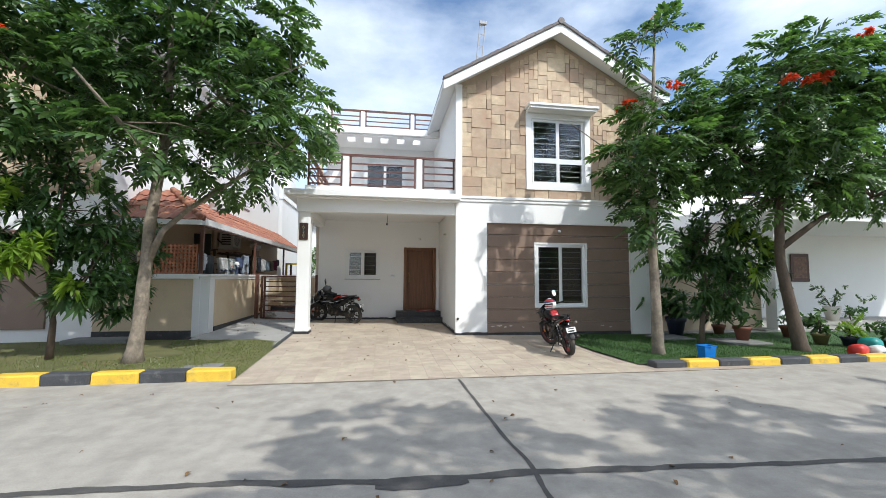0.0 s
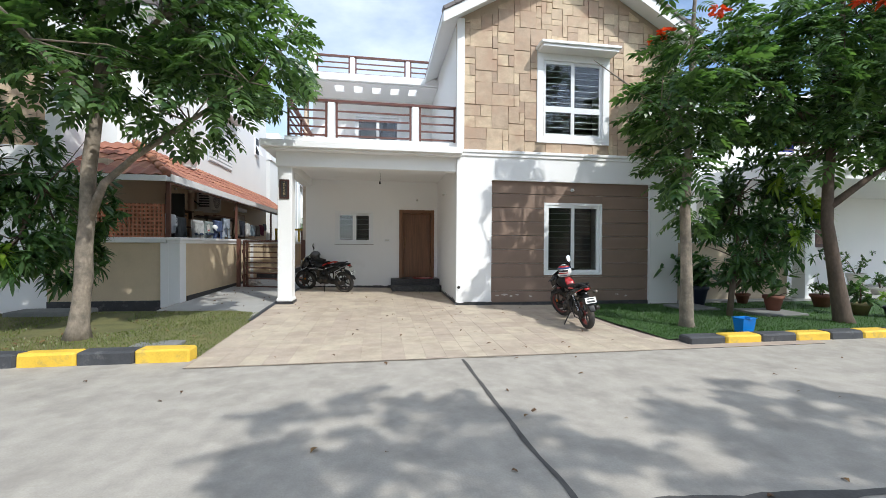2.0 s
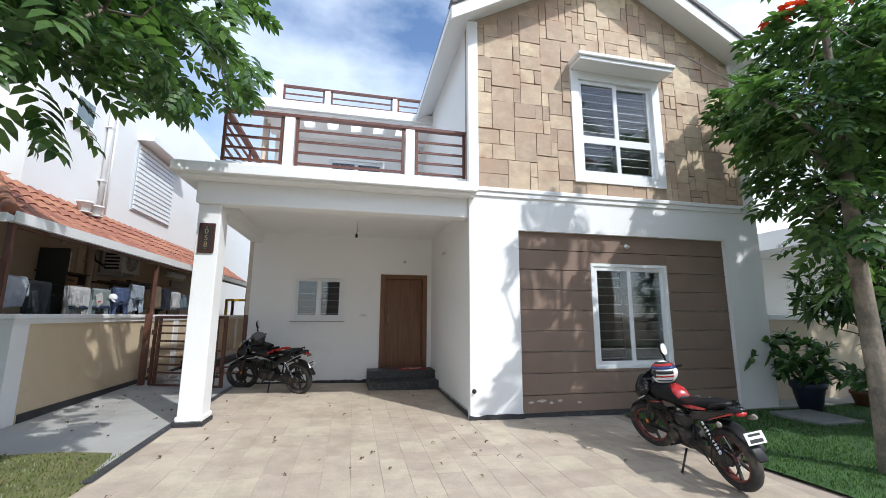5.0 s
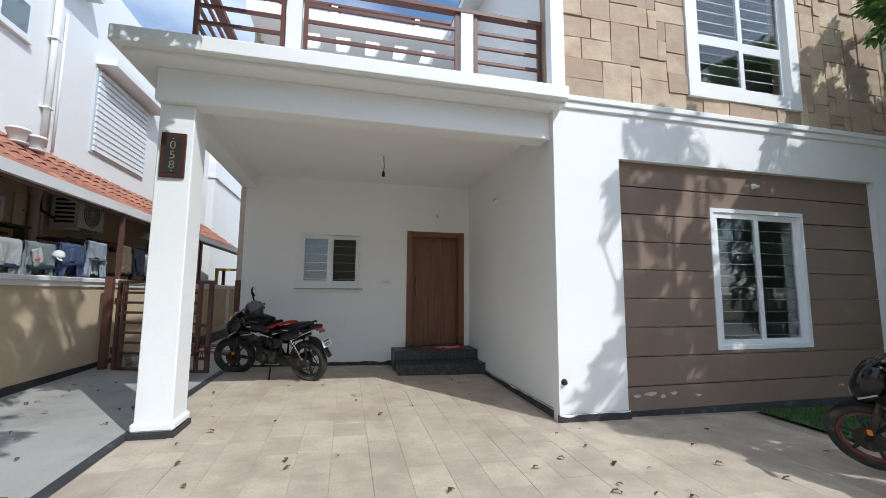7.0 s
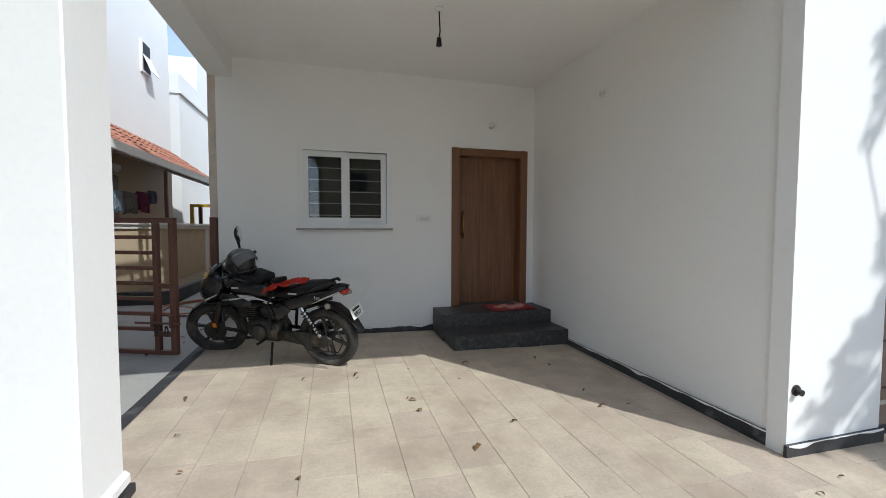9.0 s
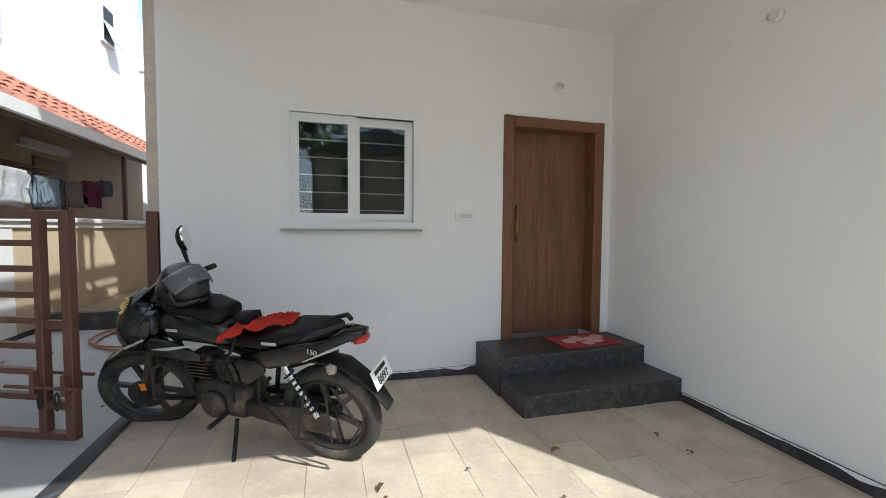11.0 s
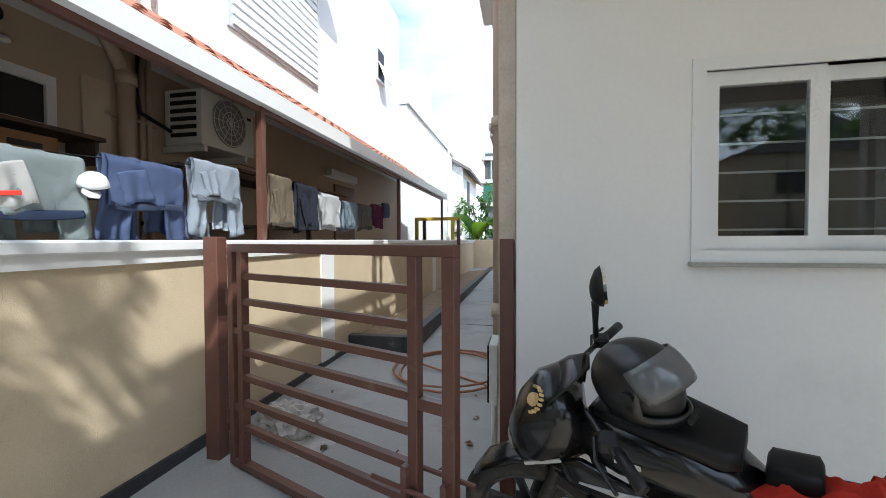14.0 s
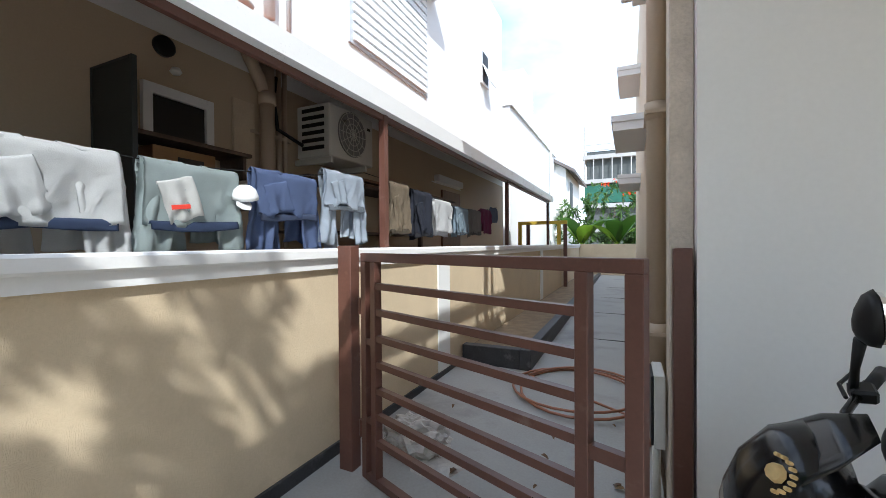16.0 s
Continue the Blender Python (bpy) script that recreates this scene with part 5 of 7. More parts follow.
        sh = part("shock_absorber", tube(bmesh.new(), [(-0.66, s * 0.125, 0.36), (-0.49, s * 0.125, 0.65)], 0.016, 8), CHROME, b)
        coil = []
        for k in range(72):
            t, a = k / 71, k * 2 * math.pi / 9
            c = Vector((-0.645 + 0.14 * t, s * 0.125, 0.39 + 0.235 * t))
            coil.append(c + Vector((0.028 * math.cos(a), 0.03 * math.sin(a), -0.012 * math.cos(a))))
        part("spring", tube(bmesh.new(), coil, 0.006, 5), BLACK_PLASTIC, sh, "", True)
        part("footrest", tube(bmesh.new(), [(-0.05, s * 0.1, 0.3), (-0.05, s * 0.26, 0.3)], 0.014, 8), BLACK_PLASTIC, b)
        part("rear_indicator", loft(bmesh.new(), [(-0.78, s * 0.17, 0.70, 0.015, 0.02), (-0.82, s * 0.2, 0.715, 0.022, 0.03), (-0.85, s * 0.2, 0.715, 0.015, 0.02)], 12), CLEAR_LENS, b, "", True)
        part("grab_rail", tube(bmesh.new(), [(-0.55, s * 0.10, 0.78), (-0.66, s * 0.12, 0.845), (-0.78, s * 0.10, 0.885), (-0.83, s * 0.04, 0.89)], 0.014, 8), BLACK_PLASTIC, b, "", True)
    part("seat", loft(bmesh.new(), [(-0.05, 0, 0.775, 0.075, 0.03), (-0.16, 0, 0.77, 0.115, 0.045), (-0.34, 0, 0.775, 0.14, 0.05), (-0.5, 0, 0.82, 0.135, 0.055), (-0.68, 0, 0.845, 0.11, 0.045), (-0.78, 0, 0.855, 0.06, 0.025)], 18, 2.8), seat_mat, b, "", True)
    part("tail_cowl", loft(bmesh.new(), [(-0.7, 0, 0.80, 0.09, 0.04), (-0.84, 0, 0.83, 0.075, 0.035), (-0.93, 0, 0.84, 0.045, 0.02)], 12), GLOSS_BLACK, b, "", True)
    part("tail_lamp", loft(bmesh.new(), [(-0.88, 0, 0.80, 0.055, 0.03), (-0.93, 0, 0.80, 0.04, 0.02)], 12), RED_LENS, b, "", True)
    rm = part("rear_mudguard", loft(bmesh.new(), [(-0.45, 0, 0.60, 0.065, 0.015), (-0.62, 0, 0.665, 0.07, 0.018), (-0.80, 0, 0.64, 0.07, 0.018), (-0.96, 0, 0.52, 0.065, 0.016), (-1.04, 0, 0.40, 0.05, 0.012)], 12), BLACK_PLASTIC, b, "", True)
    pm = Matrix.Translation((-1.005, 0, 0.60)) @ Matrix.Rotation(radians(-90), 4, "Z") @ Matrix.Rotation(radians(70), 4, "X")
    plate = part("number_plate", box(bmesh.new(), -0.1, 0.1, -0.055, 0.055, -0.004, 0.0, bevel=0.002), PLATE_WHITE, b)
    plate.matrix_basis = pm
    if number:
        text_part(number, 0.062, pose(0, -0.022, 0.0015), INK, plate)
    else:
        part("mark", boxed(-0.07, 0.07, -0.04, -0.008, 0.0, 0.0015), INK, plate)
    part("mark", boxed(-0.065, 0.065, 0.018, 0.04, 0.0, 0.0015), INK, plate)
    part("saree_guard", tube(tube(tube(bmesh.new(), [(-0.3, 0.15, 0.45), (-0.55, 0.17, 0.24), (-0.86, 0.17, 0.24), (-0.93, 0.16, 0.36), (-0.78, 0.15, 0.58)], 0.008, 6), [(-0.55, 0.17, 0.24), (-0.62, 0.15, 0.55)], 0.006, 6), [(-0.76, 0.17, 0.24), (-0.74, 0.15, 0.56)], 0.006, 6), BLACK_PLASTIC, b)
    part("chain_case", loft(bmesh.new(), [(-0.15, 0.09, 0.33, 0.015, 0.05), (-0.4, 0.10, 0.32, 0.02, 0.07), (-0.67, 0.10, 0.31, 0.02, 0.075), (-0.76, 0.10, 0.31, 0.012, 0.03)], 12), ENGINE, b, "", True)
    part("side_stand", tube(tube(bmesh.new(), [(-0.08, 0.09, 0.24), (-0.16, 0.26, 0.035)], 0.012, 8), [(-0.13, 0.26, 0.02), (-0.2, 0.275, 0.02)], 0.012, 8), BLACK_PLASTIC, b)
    part("crash_guard", tube(bmesh.new(), [(0.34, 0.03, 0.62), (0.36, 0.2, 0.58), (0.34, 0.23, 0.42), (0.28, 0.04, 0.30)], 0.013, 8), BLACK_PLASTIC, b, "", True)
    return b


bike_w = motorbike((-1.16, 10.36, 0.135), 149, 11, 24, GLOSS_BLACK, DECAL, SEAT_BLACK, "dusty black motorbike on its side stand in the carport", "8897", (-1,), 0.99)
bw = bike_w.matrix_basis
tail_text = text_part("150", 0.042, Matrix.Translation((-0.68, 0.136, 0.76)) @ Matrix.Rotation(radians(180), 4, "Z") @ Matrix.Rotation(radians(90), 4, "X") @ Matrix.Rotation(radians(-10), 4, "Z"), DECAL, bike_w)
for x, z, w in ((-0.44, 0.80, 0.09), (0.2, 0.83, 0.08)):
    part("maker_mark", box(bmesh.new(), x - w / 2, x + w / 2, 0.155, 0.158, z - 0.008, z + 0.008), DECAL, bike_w)
GOLD = surface("gold_emblem", (0.6, 0.42, 0.18), 0.5, 0.2, 9, 60, 0.1)
EMBLEM = Matrix.Translation((0.42, 0, 0.86)) @ Matrix.Rotation(radians(24), 4, "Z") @ Matrix.Translation((-0.42, 0, -0.86)) @ Matrix.Translation((0.575, 0.108, 0.968)) @ Vector((0.7, 0.5, 0.6)).to_track_quat("Z", "Y").to_matrix().to_4x4()
em = part("emblem", tube(bmesh.new(), [(0, 0, -0.01), (0, 0, 0.004)], [0.026, 0.022], 9), GOLD, bike_w, "gold flower emblem")
em.matrix_basis = EMBLEM
for k in range(9):
    a = math.pi * (-0.35 + k * 0.12)
    d = part("emblem_mark", tube(bmesh.new(), [(0.046 * math.cos(a), 0.046 * math.sin(a), -0.012), (0.046 * math.cos(a), 0.046 * math.sin(a), 0.004)], 0.0055, 6), GOLD, bike_w)
    d.matrix_basis = EMBLEM
part("tied_thread", lathe(bmesh.new(), [(0.02, -0.04), (0.032, -0.01), (0.022, 0.02), (0.03, 0.035)], 9, Matrix.Translation((0.33, -0.2, 0.99))), surface("yellow_thread", (0.4, 0.3, 0.08), 0.9, 0.3, 20, 120, 0.6), bike_w, "yellow thread tied to the handlebar")
bike_e = motorbike((3.95, 5.6, 0.04), 84, 9, 24, SEAT_BLACK, RED_GLOSS, SEAT_BLACK, "black and red motorbike parked on the driveway", "", (-1,), 0.91)
for s in (-1, 1):
    part("red_trim", loft(bmesh.new(), [(-0.25, s * 0.135, 0.765, 0.006, 0.006), (-0.4, s * 0.15, 0.785, 0.008, 0.022), (-0.6, s * 0.138, 0.80, 0.006, 0.012)], 8), RED_GLOSS, bike_e)
for w_ in bike_e.children:
    for c_ in w_.children:
        if c_.name.startswith("rim"):
            c_.data.materials[0] = surface("dull_red_rim", (0.16, 0.03, 0.025), 0.5, 0.2, 8, 60, 0.1, dirt=(0.13, 0.09, 0.07), dirt_at=0.6, dirt_scale=9)
part("red_tank_top", loft(bmesh.new(), [(0.02, 0, 0.90, 0.07, 0.05), (-0.05, 0, 0.86, 0.09, 0.05), (-0.12, 0, 0.80, 0.08, 0.04)], 12), RED_GLOSS, bike_e, "", True)


def helmet(m, shell, label, visor=True, stripes=()):
    """A full-face helmet: shell with a face opening, lining, raised visor, trim; x is its front."""
    h = new("helmet")
    h.matrix_basis = m
    tagged(h, label, "helmet")

    def dome(keep, size, thick, lift=0.0):
        bm = bmesh.new()
        bmesh.ops.create_uvsphere(bm, u_segments=36, v_segments=24, radius=1.0)
        gone = []
        for f in bm.faces:
            c = f.calc_center_median().normalized()
            az, el = math.degrees(math.atan2(c.y, c.x)), math.degrees(math.asin(c.z))
            if not keep(az, el):
                gone.append(f)
        bmesh.ops.delete(bm, geom=gone, context="FACES")
        for v in bm.verts:
            v.co = Vector((v.co.x * size[0] + 0.02 * max(0, -v.co.z), v.co.y * size[1], v.co.z * size[2] + 0.13 + lift))
        bmesh.ops.solidify(bm, geom=bm.faces[:], thickness=thick)
        return bm

    part("shell", dome(lambda az, el: el > -62 and not (abs(az) < 68 and -22 < el < 24), (0.155, 0.125, 0.145), 0.012), shell, h, "", True)
    part("lining", dome(lambda az, el: el > -60, (0.132, 0.105, 0.125), 0.004), INK, h, "", True)
    part("chin_vent", boxed(0.15, 0.165, -0.035, 0.035, 0.055, 0.075, bevel=0.003), BLACK_PLASTIC, h)
    if visor:
        vz = part("visor", dome(lambda az, el: abs(az) < 72 and -24 < el < 26, (0.165, 0.133, 0.152), 0.003), VISOR, h, "", True)
        vz.matrix_basis = Matrix.Translation((0, 0, 0.13)) @ Matrix.Rotation(radians(-38), 4, "Y") @ Matrix.Translation((0, 0, -0.13))
        for s in (-1, 1):
            part("hinge", tube(bmesh.new(), [(0.02, s * 0.12, 0.14), (0.02, s * 0.137, 0.14)], 0.02, 10), BLACK_PLASTIC, h)
    for k, mat in stripes:
        part("stripe", dome(lambda az, el: 26 + 14 * k < el < 36 + 14 * k or (70 < abs(az) < 150 and -38 + 20 * k < el < -28 + 20 * k), (0.158, 0.128, 0.148), 0.002), mat, h, "", True)
    return h


helmet(bw @ pose(0.19, 0.03, 0.925, 0, 0, 172), surface("matt_black_shell", (0.01, 0.01, 0.011), 0.32, 0.15, 5, 60, 0.03), "black full-face helmet with raised visor resting on the tank")
helmet(bike_e.matrix_basis @ pose(0.16, 0.0, 0.93, 0, 0, 35), PLATE_WHITE, "white, blue and red helmet resting on the tank", False, [(0, surface("navy_paint", (0.02, 0.04, 0.14), 0.3, 0.1, 5, 60, 0)), (1, RED_GLOSS), (2, INK)])
bag = tagged(part("tank_bag", loft(bmesh.new(), [(0.33, 0, 0.93, 0.08, 0.015), (0.25, 0, 0.945, 0.13, 0.022), (0.1, 0, 0.935, 0.14, 0.028), (-0.04, 0, 0.90, 0.11, 0.04), (-0.08, 0, 0.90, 0.09, 0.035)], 16, 4), SEAT_BLACK, None, "", True), "flat black bag laid over the fuel tank", "bag")
bag.matrix_basis = bw
pouch = tagged(part("pouch", loft(bmesh.new(), [(-0.13, 0.0, 0.85, 0.05, 0.03), (-0.14, 0.0, 0.855, 0.06, 0.045), (-0.24, 0.0, 0.865, 0.06, 0.045), (-0.25, 0.0, 0.86, 0.05, 0.03)], 14, 4), SEAT_BLACK, None, "", True), "small dark pouch lying on the motorbike seat", "pouch")
pouch.matrix_basis = bw


def drape(name, width, front, back, material, label, seed, thick=0.006, m=None, waist=False, gap=0.035, category="clothes", group=""):
    """Cloth hung over a line that runs along local x: front and back fall with soft folds."""
    rnd = random.Random(seed)
    ph, k1 = rnd.uniform(0, 6), rnd.uniform(4, 7.5)
    n, rows = 40, []
    nb_, nf_ = max(3, int(back / 0.03)), max(3, int(front / 0.025))
    prof = [(-gap * 0.9, -back * (1 - i / nb_)) for i in range(nb_)] + [(-gap * 0.6, 0.0), (0.0, 0.012), (gap * 0.6, 0.0)] + [(gap * 0.9, -front * (i + 1) / nf_) for i in range(nf_)]
    bm = bmesh.new()
    for j, (y, z) in enumerate(prof):
        row = []
        for i in range(n + 1):
            t = i / n - 0.5
            fall = min(1, abs(z) / 0.12)
            amp = 0.009 * min(1, abs(z) / 0.2) + 0.003
            x = t * width * (1 - 0.08 * min(1, abs(z) / 0.5) * math.sin(ph + seed))
            crease = 1 - abs(noise.noise((t * width * 9 + z * 3.5, z * 4, seed * 3.1)))
            pull = 1 - abs(noise.noise((t * width * 5 - z * 9, z * 10, seed * 1.7)))
            yy = y + amp * math.sin(k1 * t * 2 + ph + 2.0 * z) + (0.013 * (crease ** 3 - 0.5) + 0.011 * (pull ** 4 - 0.5)) * fall
            zz = z - 0.018 * abs(math.sin(3 * t + ph)) * (1 if abs(z) > 0.02 else 0.3) + (0.008 * noise.noise((i * 0.12, seed, 0)) if abs(z) > 0.25 else 0)
            row.append(bm.verts.new((x, yy, zz)))
        rows.append(row)
    for a, b in zip(rows, rows[1:]):
        for i in range(n):
            bm.faces.new((a[i], a[i + 1], b[i + 1], b[i]))
    bmesh.ops.solidify(bm, geom=bm.faces[:], thickness=thick)
    ob = part(name, bm, material, None, "", True)
    if m:
        ob.matrix_basis = m
    return tagged(ob, label, category, group)


def fabric(name, color):
    m = surface(name, color, 0.9, 0.09, 7, 220, 0.3)
    m.diffuse_color = (*color, 1)
    return m


# red cloth over the seat
bm, rows_c = bmesh.new(), []
for i in range(45):
    u = i / 44 - 0.5
    row = []
    for j in range(23):
        v = (j / 22 - 0.5) * (0.19 + 0.08 * noise.noise((u * 4, 2.0, 0))) + 0.03 * noise.noise((u * 5, 8.0, 0))
        ridge = (1 - abs(noise.noise((u * 5 + v * 9, v * 16 - u * 3, 1.3)))) ** 3
        z = 0.008 + 0.042 * ridge * min(1.0, 4 * (0.5 - abs(u)) + 0.2) - 0.7 * max(0.0, abs(v) - 0.075)
        row.append(bm.verts.new((u * 0.42 + 0.02 * noise.noise((v * 20, u * 3, 5)), v, z)))
    rows_c.append(row)
for a, b in zip(rows_c, rows_c[1:]):
    for k in range(22):
        bm.faces.new((a[k], b[k], b[k + 1], a[k + 1]))
bmesh.ops.solidify(bm, geom=bm.faces[:], thickness=0.005)
cloth = tagged(part("cloth", bm, RED_CLOTH, None, "", True), "crumpled red cotton cloth thrown over the motorbike seat", "cloth")
cloth.matrix_basis = bw @ pose(-0.32, 0.05, 0.845, 6, 8, 24)
strap = tagged(part("strap", tube(bmesh.new(), [(-0.2, 0.12, 0.80), (-0.18, 0.16, 0.72), (-0.14, 0.165, 0.66), (-0.17, 0.17, 0.58), (-0.16, 0.17, 0.42)], 0.01, 6), SEAT_BLACK), "black strap hanging from the seat", "strap")
strap.matrix_basis = bw

# ---- washing on the veranda line ----
LX = -4.32
line_pts = [(LX, 8.05, 2.15), (LX, 9.2, 2.07), (LX, 10.4, 2.06), (LX, 11.3, 2.14), (LX, 12.12, 2.29), (LX, 13.1, 2.25), (LX, 14.3, 2.15), (LX, 15.2, 2.16), (LX, 16.2, 2.3)]
tagged(part("clothes_line", tube(bmesh.new(), line_pts, 0.004, 5), BLACK_PLASTIC), "thin clothes line strung between posts", "rope")


def line_z(y):
    for (a, p, q), (b, r, s) in zip(line_pts, line_pts[1:]):
        if p <= y <= r:
            return q + (s - q) * (y - p) / (r - p)
    return 2.2


CLOTHES = [
    ("shirt", 8.45, 0.5, 0.42, 0.40, (0.52, 0.56, 0.62), "pale blue shirt"), ("trousers", 8.95, 0.45, 0.5, 0.45, (0.07, 0.08, 0.09), "dark grey trousers"),
    ("trousers", 9.86, 0.54, 0.34, 0.5, (0.64, 0.65, 0.65), "white trousers"), ("trousers", 10.5, 0.53, 0.33, 0.47, (0.36, 0.42, 0.42), "grey-green faded jeans"),
    ("jeans", 11.17, 0.56, 0.30, 0.52, (0.12, 0.165, 0.31), "blue denim jeans"), ("trousers", 11.8, 0.5, 0.29, 0.58, (0.46, 0.52, 0.6), "light grey-blue trousers"),
    ("trousers", 12.68, 0.4, 0.5, 0.5, (0.25, 0.2, 0.14), "olive brown trousers"), ("trousers", 13.2, 0.46, 0.5, 0.5, (0.035, 0.04, 0.06), "navy blue trousers"),
    ("shirt", 13.8, 0.5, 0.4, 0.45, (0.7, 0.71, 0.72), "light grey shirt"), ("jeans", 14.42, 0.5, 0.36, 0.36, (0.27, 0.34, 0.4), "faded jeans"),
    ("trousers", 15.0, 0.46, 0.36, 0.36, (0.22, 0.2, 0.18), "grey-brown trousers"), ("shirt", 15.55, 0.44, 0.4, 0.36, (0.16, 0.03, 0.08), "maroon shirt"),
    ("shirt", 16.0, 0.3, 0.25, 0.25, (0.12, 0.14, 0.2), "small dark shirt"),
]


LINING = fabric("white_pocket_lining", (0.66, 0.66, 0.64))


def hung(nm, y, w, fr, bk, mat_, lab, seed):
    """A garment over the line: trousers keep seat, waistband and two legs as parts."""
    m = Matrix.Translation((LX, y, line_z(y))) @ Matrix.Rotation(radians(-90), 4, "Z")
    if nm == "shirt":
        t = drape(nm, w, fr, bk, mat_, lab + " hung over the clothes line", seed, m=m, group="washing on the line")
        for s in (-1, 1):
            sl = drape("sleeve", w * 0.3, fr * 0.5, 0.05, mat_, "", seed + 40 + s, gap=0.05)
            sl.parent, sl.matrix_basis = t, pose(s * w * 0.52, -0.02, -0.03, 0, s * 14, 0)
            del sl["category"]
        return t
    t = new(nm)
    t.matrix_basis = m
    tagged(t, lab + " hung over the clothes line", "clothes", "washing on the line")
    seat = drape("seat", w, fr, 0.06, mat_, "", seed, gap=0.045)
    band_mat = fabric("band_" + str(seed), tuple(c * 0.45 + 0.01 for c in mat_.diffuse_color[:3]) if seed not in (3, 4) else (0.04, 0.06, 0.12))
    band = drape("waistband", w * 0.94, 0.032, 0.004, band_mat, "", seed + 9, gap=0.012)
    pocket = drape("pocket", w * 0.36, fr * 0.62, 0.004, LINING if seed == 4 else mat_, "", seed + 17, gap=0.008)
    band.matrix_basis, pocket.matrix_basis = pose(0, 0.04, -fr + 0.012, 0, 2, 0), pose(w * 0.24, 0.05, -fr * 0.3, 0, 16, 0)
    if seed == 4:
        mk = part("mark", box(bmesh.new(), -0.05, 0.05, 0.0, 0.004, -0.012, 0.012, bevel=0.0015), RED_CLOTH, None, "worn red lettering")
        mk.parent, mk.matrix_basis = t, pose(w * 0.2, 0.066, -fr * 0.72, 0, 8, 0)
    made = [seat, band, pocket]
    for s in (-1, 1):
        leg = drape("leg", w * 0.4, 0.02, bk + 0.05 * s, mat_, "", seed + 30 + s, gap=0.04)
        leg.matrix_basis = pose(s * w * 0.30, -0.01, 0.0, 0, s * 5, 0)
        leg2 = drape("leg", w * 0.36, bk, 0.02, mat_, "", seed + 34 + s, gap=0.02)
        leg2.matrix_basis = pose(s * w * 0.34, 0.0, -0.01, 0, -s * 6, 0)
        made += [leg, leg2]
    for o in made:
        o.parent = t
        del o["category"]
    return t


for i, (nm, y, w, fr, bk, col, lab) in enumerate(CLOTHES):
    hung(nm, y, w, fr, bk, fabric("fabric_" + lab.replace(" ", "_"), col), lab, i + 1)
capm = bpy.data.materials["fabric_white_trousers"]
cap = thing("cap", (LX + 0.075, 10.78, line_z(10.78) - 0.13), 0, "white cotton cap hung on the line", "cap")
part("crown", lathe(bmesh.new(), [(0.002, 0.085), (0.035, 0.078), (0.062, 0.055), (0.075, 0.02), (0.077, 0.0), (0.072, 0.0), (0.07, 0.02), (0.002, 0.078)], 16, pose(0.0, 0.0, -0.05, 14, 16, 0)), capm, cap, "", True)
part("peak", loft(bmesh.new(), [(0.02, -0.03, -0.075, 0.05, 0.004), (0.045, -0.045, -0.1, 0.055, 0.004), (0.07, -0.05, -0.125, 0.03, 0.003)], 10), capm, cap, "", True)

# ---- veranda fittings ----
W = HW
vw = thing("veranda_window", (0, 0, 0), 0, "white-framed window in the veranda wall", "window", "", "structure")
bm = bmesh.new()
for a, b, c, d in ((10.85, 11.42, 2.80, 2.88), (10.85, 11.42, 2.42, 2.5), (10.85, 10.92, 2.5, 2.8), (11.35, 11.42, 2.5, 2.8)):
    box(bm, W, W + 0.04, a, b, c, d)
part("window_frame", bm, UPVC, vw)
part("pane", boxed(W + 0.002, W + 0.012, 10.92, 11.35, 2.5, 2.80), INK, vw)
CHARCOAL = surface("charcoal_board", (0.03, 0.035, 0.035), 0.6, 0.1, 4, 60, 0.1)
panel = thing("shutter_panel", (0, 0, 0), 0, "tall charcoal board standing against the veranda wall", "board")
part("sheet", boxed(-5.39, -4.93, 10.525, 10.545, 0.3, 2.82), CHARCOAL, panel)
for x in (-5.40, -4.945):
    part("edge_strip", boxed(x, x + 0.025, 10.518, 10.552, 0.3, 2.83, bevel=0.003), CHARCOAL, panel)
part("top_strip", boxed(-5.375, -4.945, 10.518, 10.552, 2.805, 2.83, bevel=0.003), CHARCOAL, panel)
shelf = thing("wall_shelf", (0, 0, 0), 0, "dark wooden shelf on the veranda wall", "shelf")
part("shelf_board", boxed(W, W + 0.35, 10.55, 11.55, 2.39, 2.42), DARK_BARK, shelf)
part("bracket", boxed(W, W + 0.3, 11.5, 11.53, 2.2, 2.39), DARK_BARK, shelf)
part("lower_board", boxed(W, W + 0.4, 10.5, 11.55, 1.93, 1.96), DARK_BARK, shelf)
carton = tagged(part("carton", boxed(W + 0.05, W + 0.33, 10.75, 11.22, 1.96, 2.34, bevel=0.004), surface("brown_cardboard", (0.30, 0.17, 0.08), 0.85, 0.1, 5, 80, 0.1)), "brown cardboard carton on the shelf", "carton")
part("mark", boxed(W + 0.33, W + 0.332, 10.92, 11.12, 2.24, 2.28), INK, carton)
part("flap_line", boxed(W + 0.05, W + 0.332, 10.98, 10.985, 2.34, 2.342), INK, carton)
fan = thing("exhaust_fan", (W, 11.02, 3.2), 0, "round dark exhaust fan in the veranda wall", "fan")
part("grille", tube(bmesh.new(), [(0.0, 0, 0), (0.04, 0, 0), (0.05, 0, 0)], [0.08, 0.08, 0.065], 20), BLACK_PLASTIC, fan, "", True)
part("lamp_holder", lathe(bmesh.new(), [(0.03, -0.2), (0.045, -0.18), (0.03, -0.15)], 12, Matrix.Translation((0.05, 0.07, 0))), PLATE_WHITE, fan, "", True)
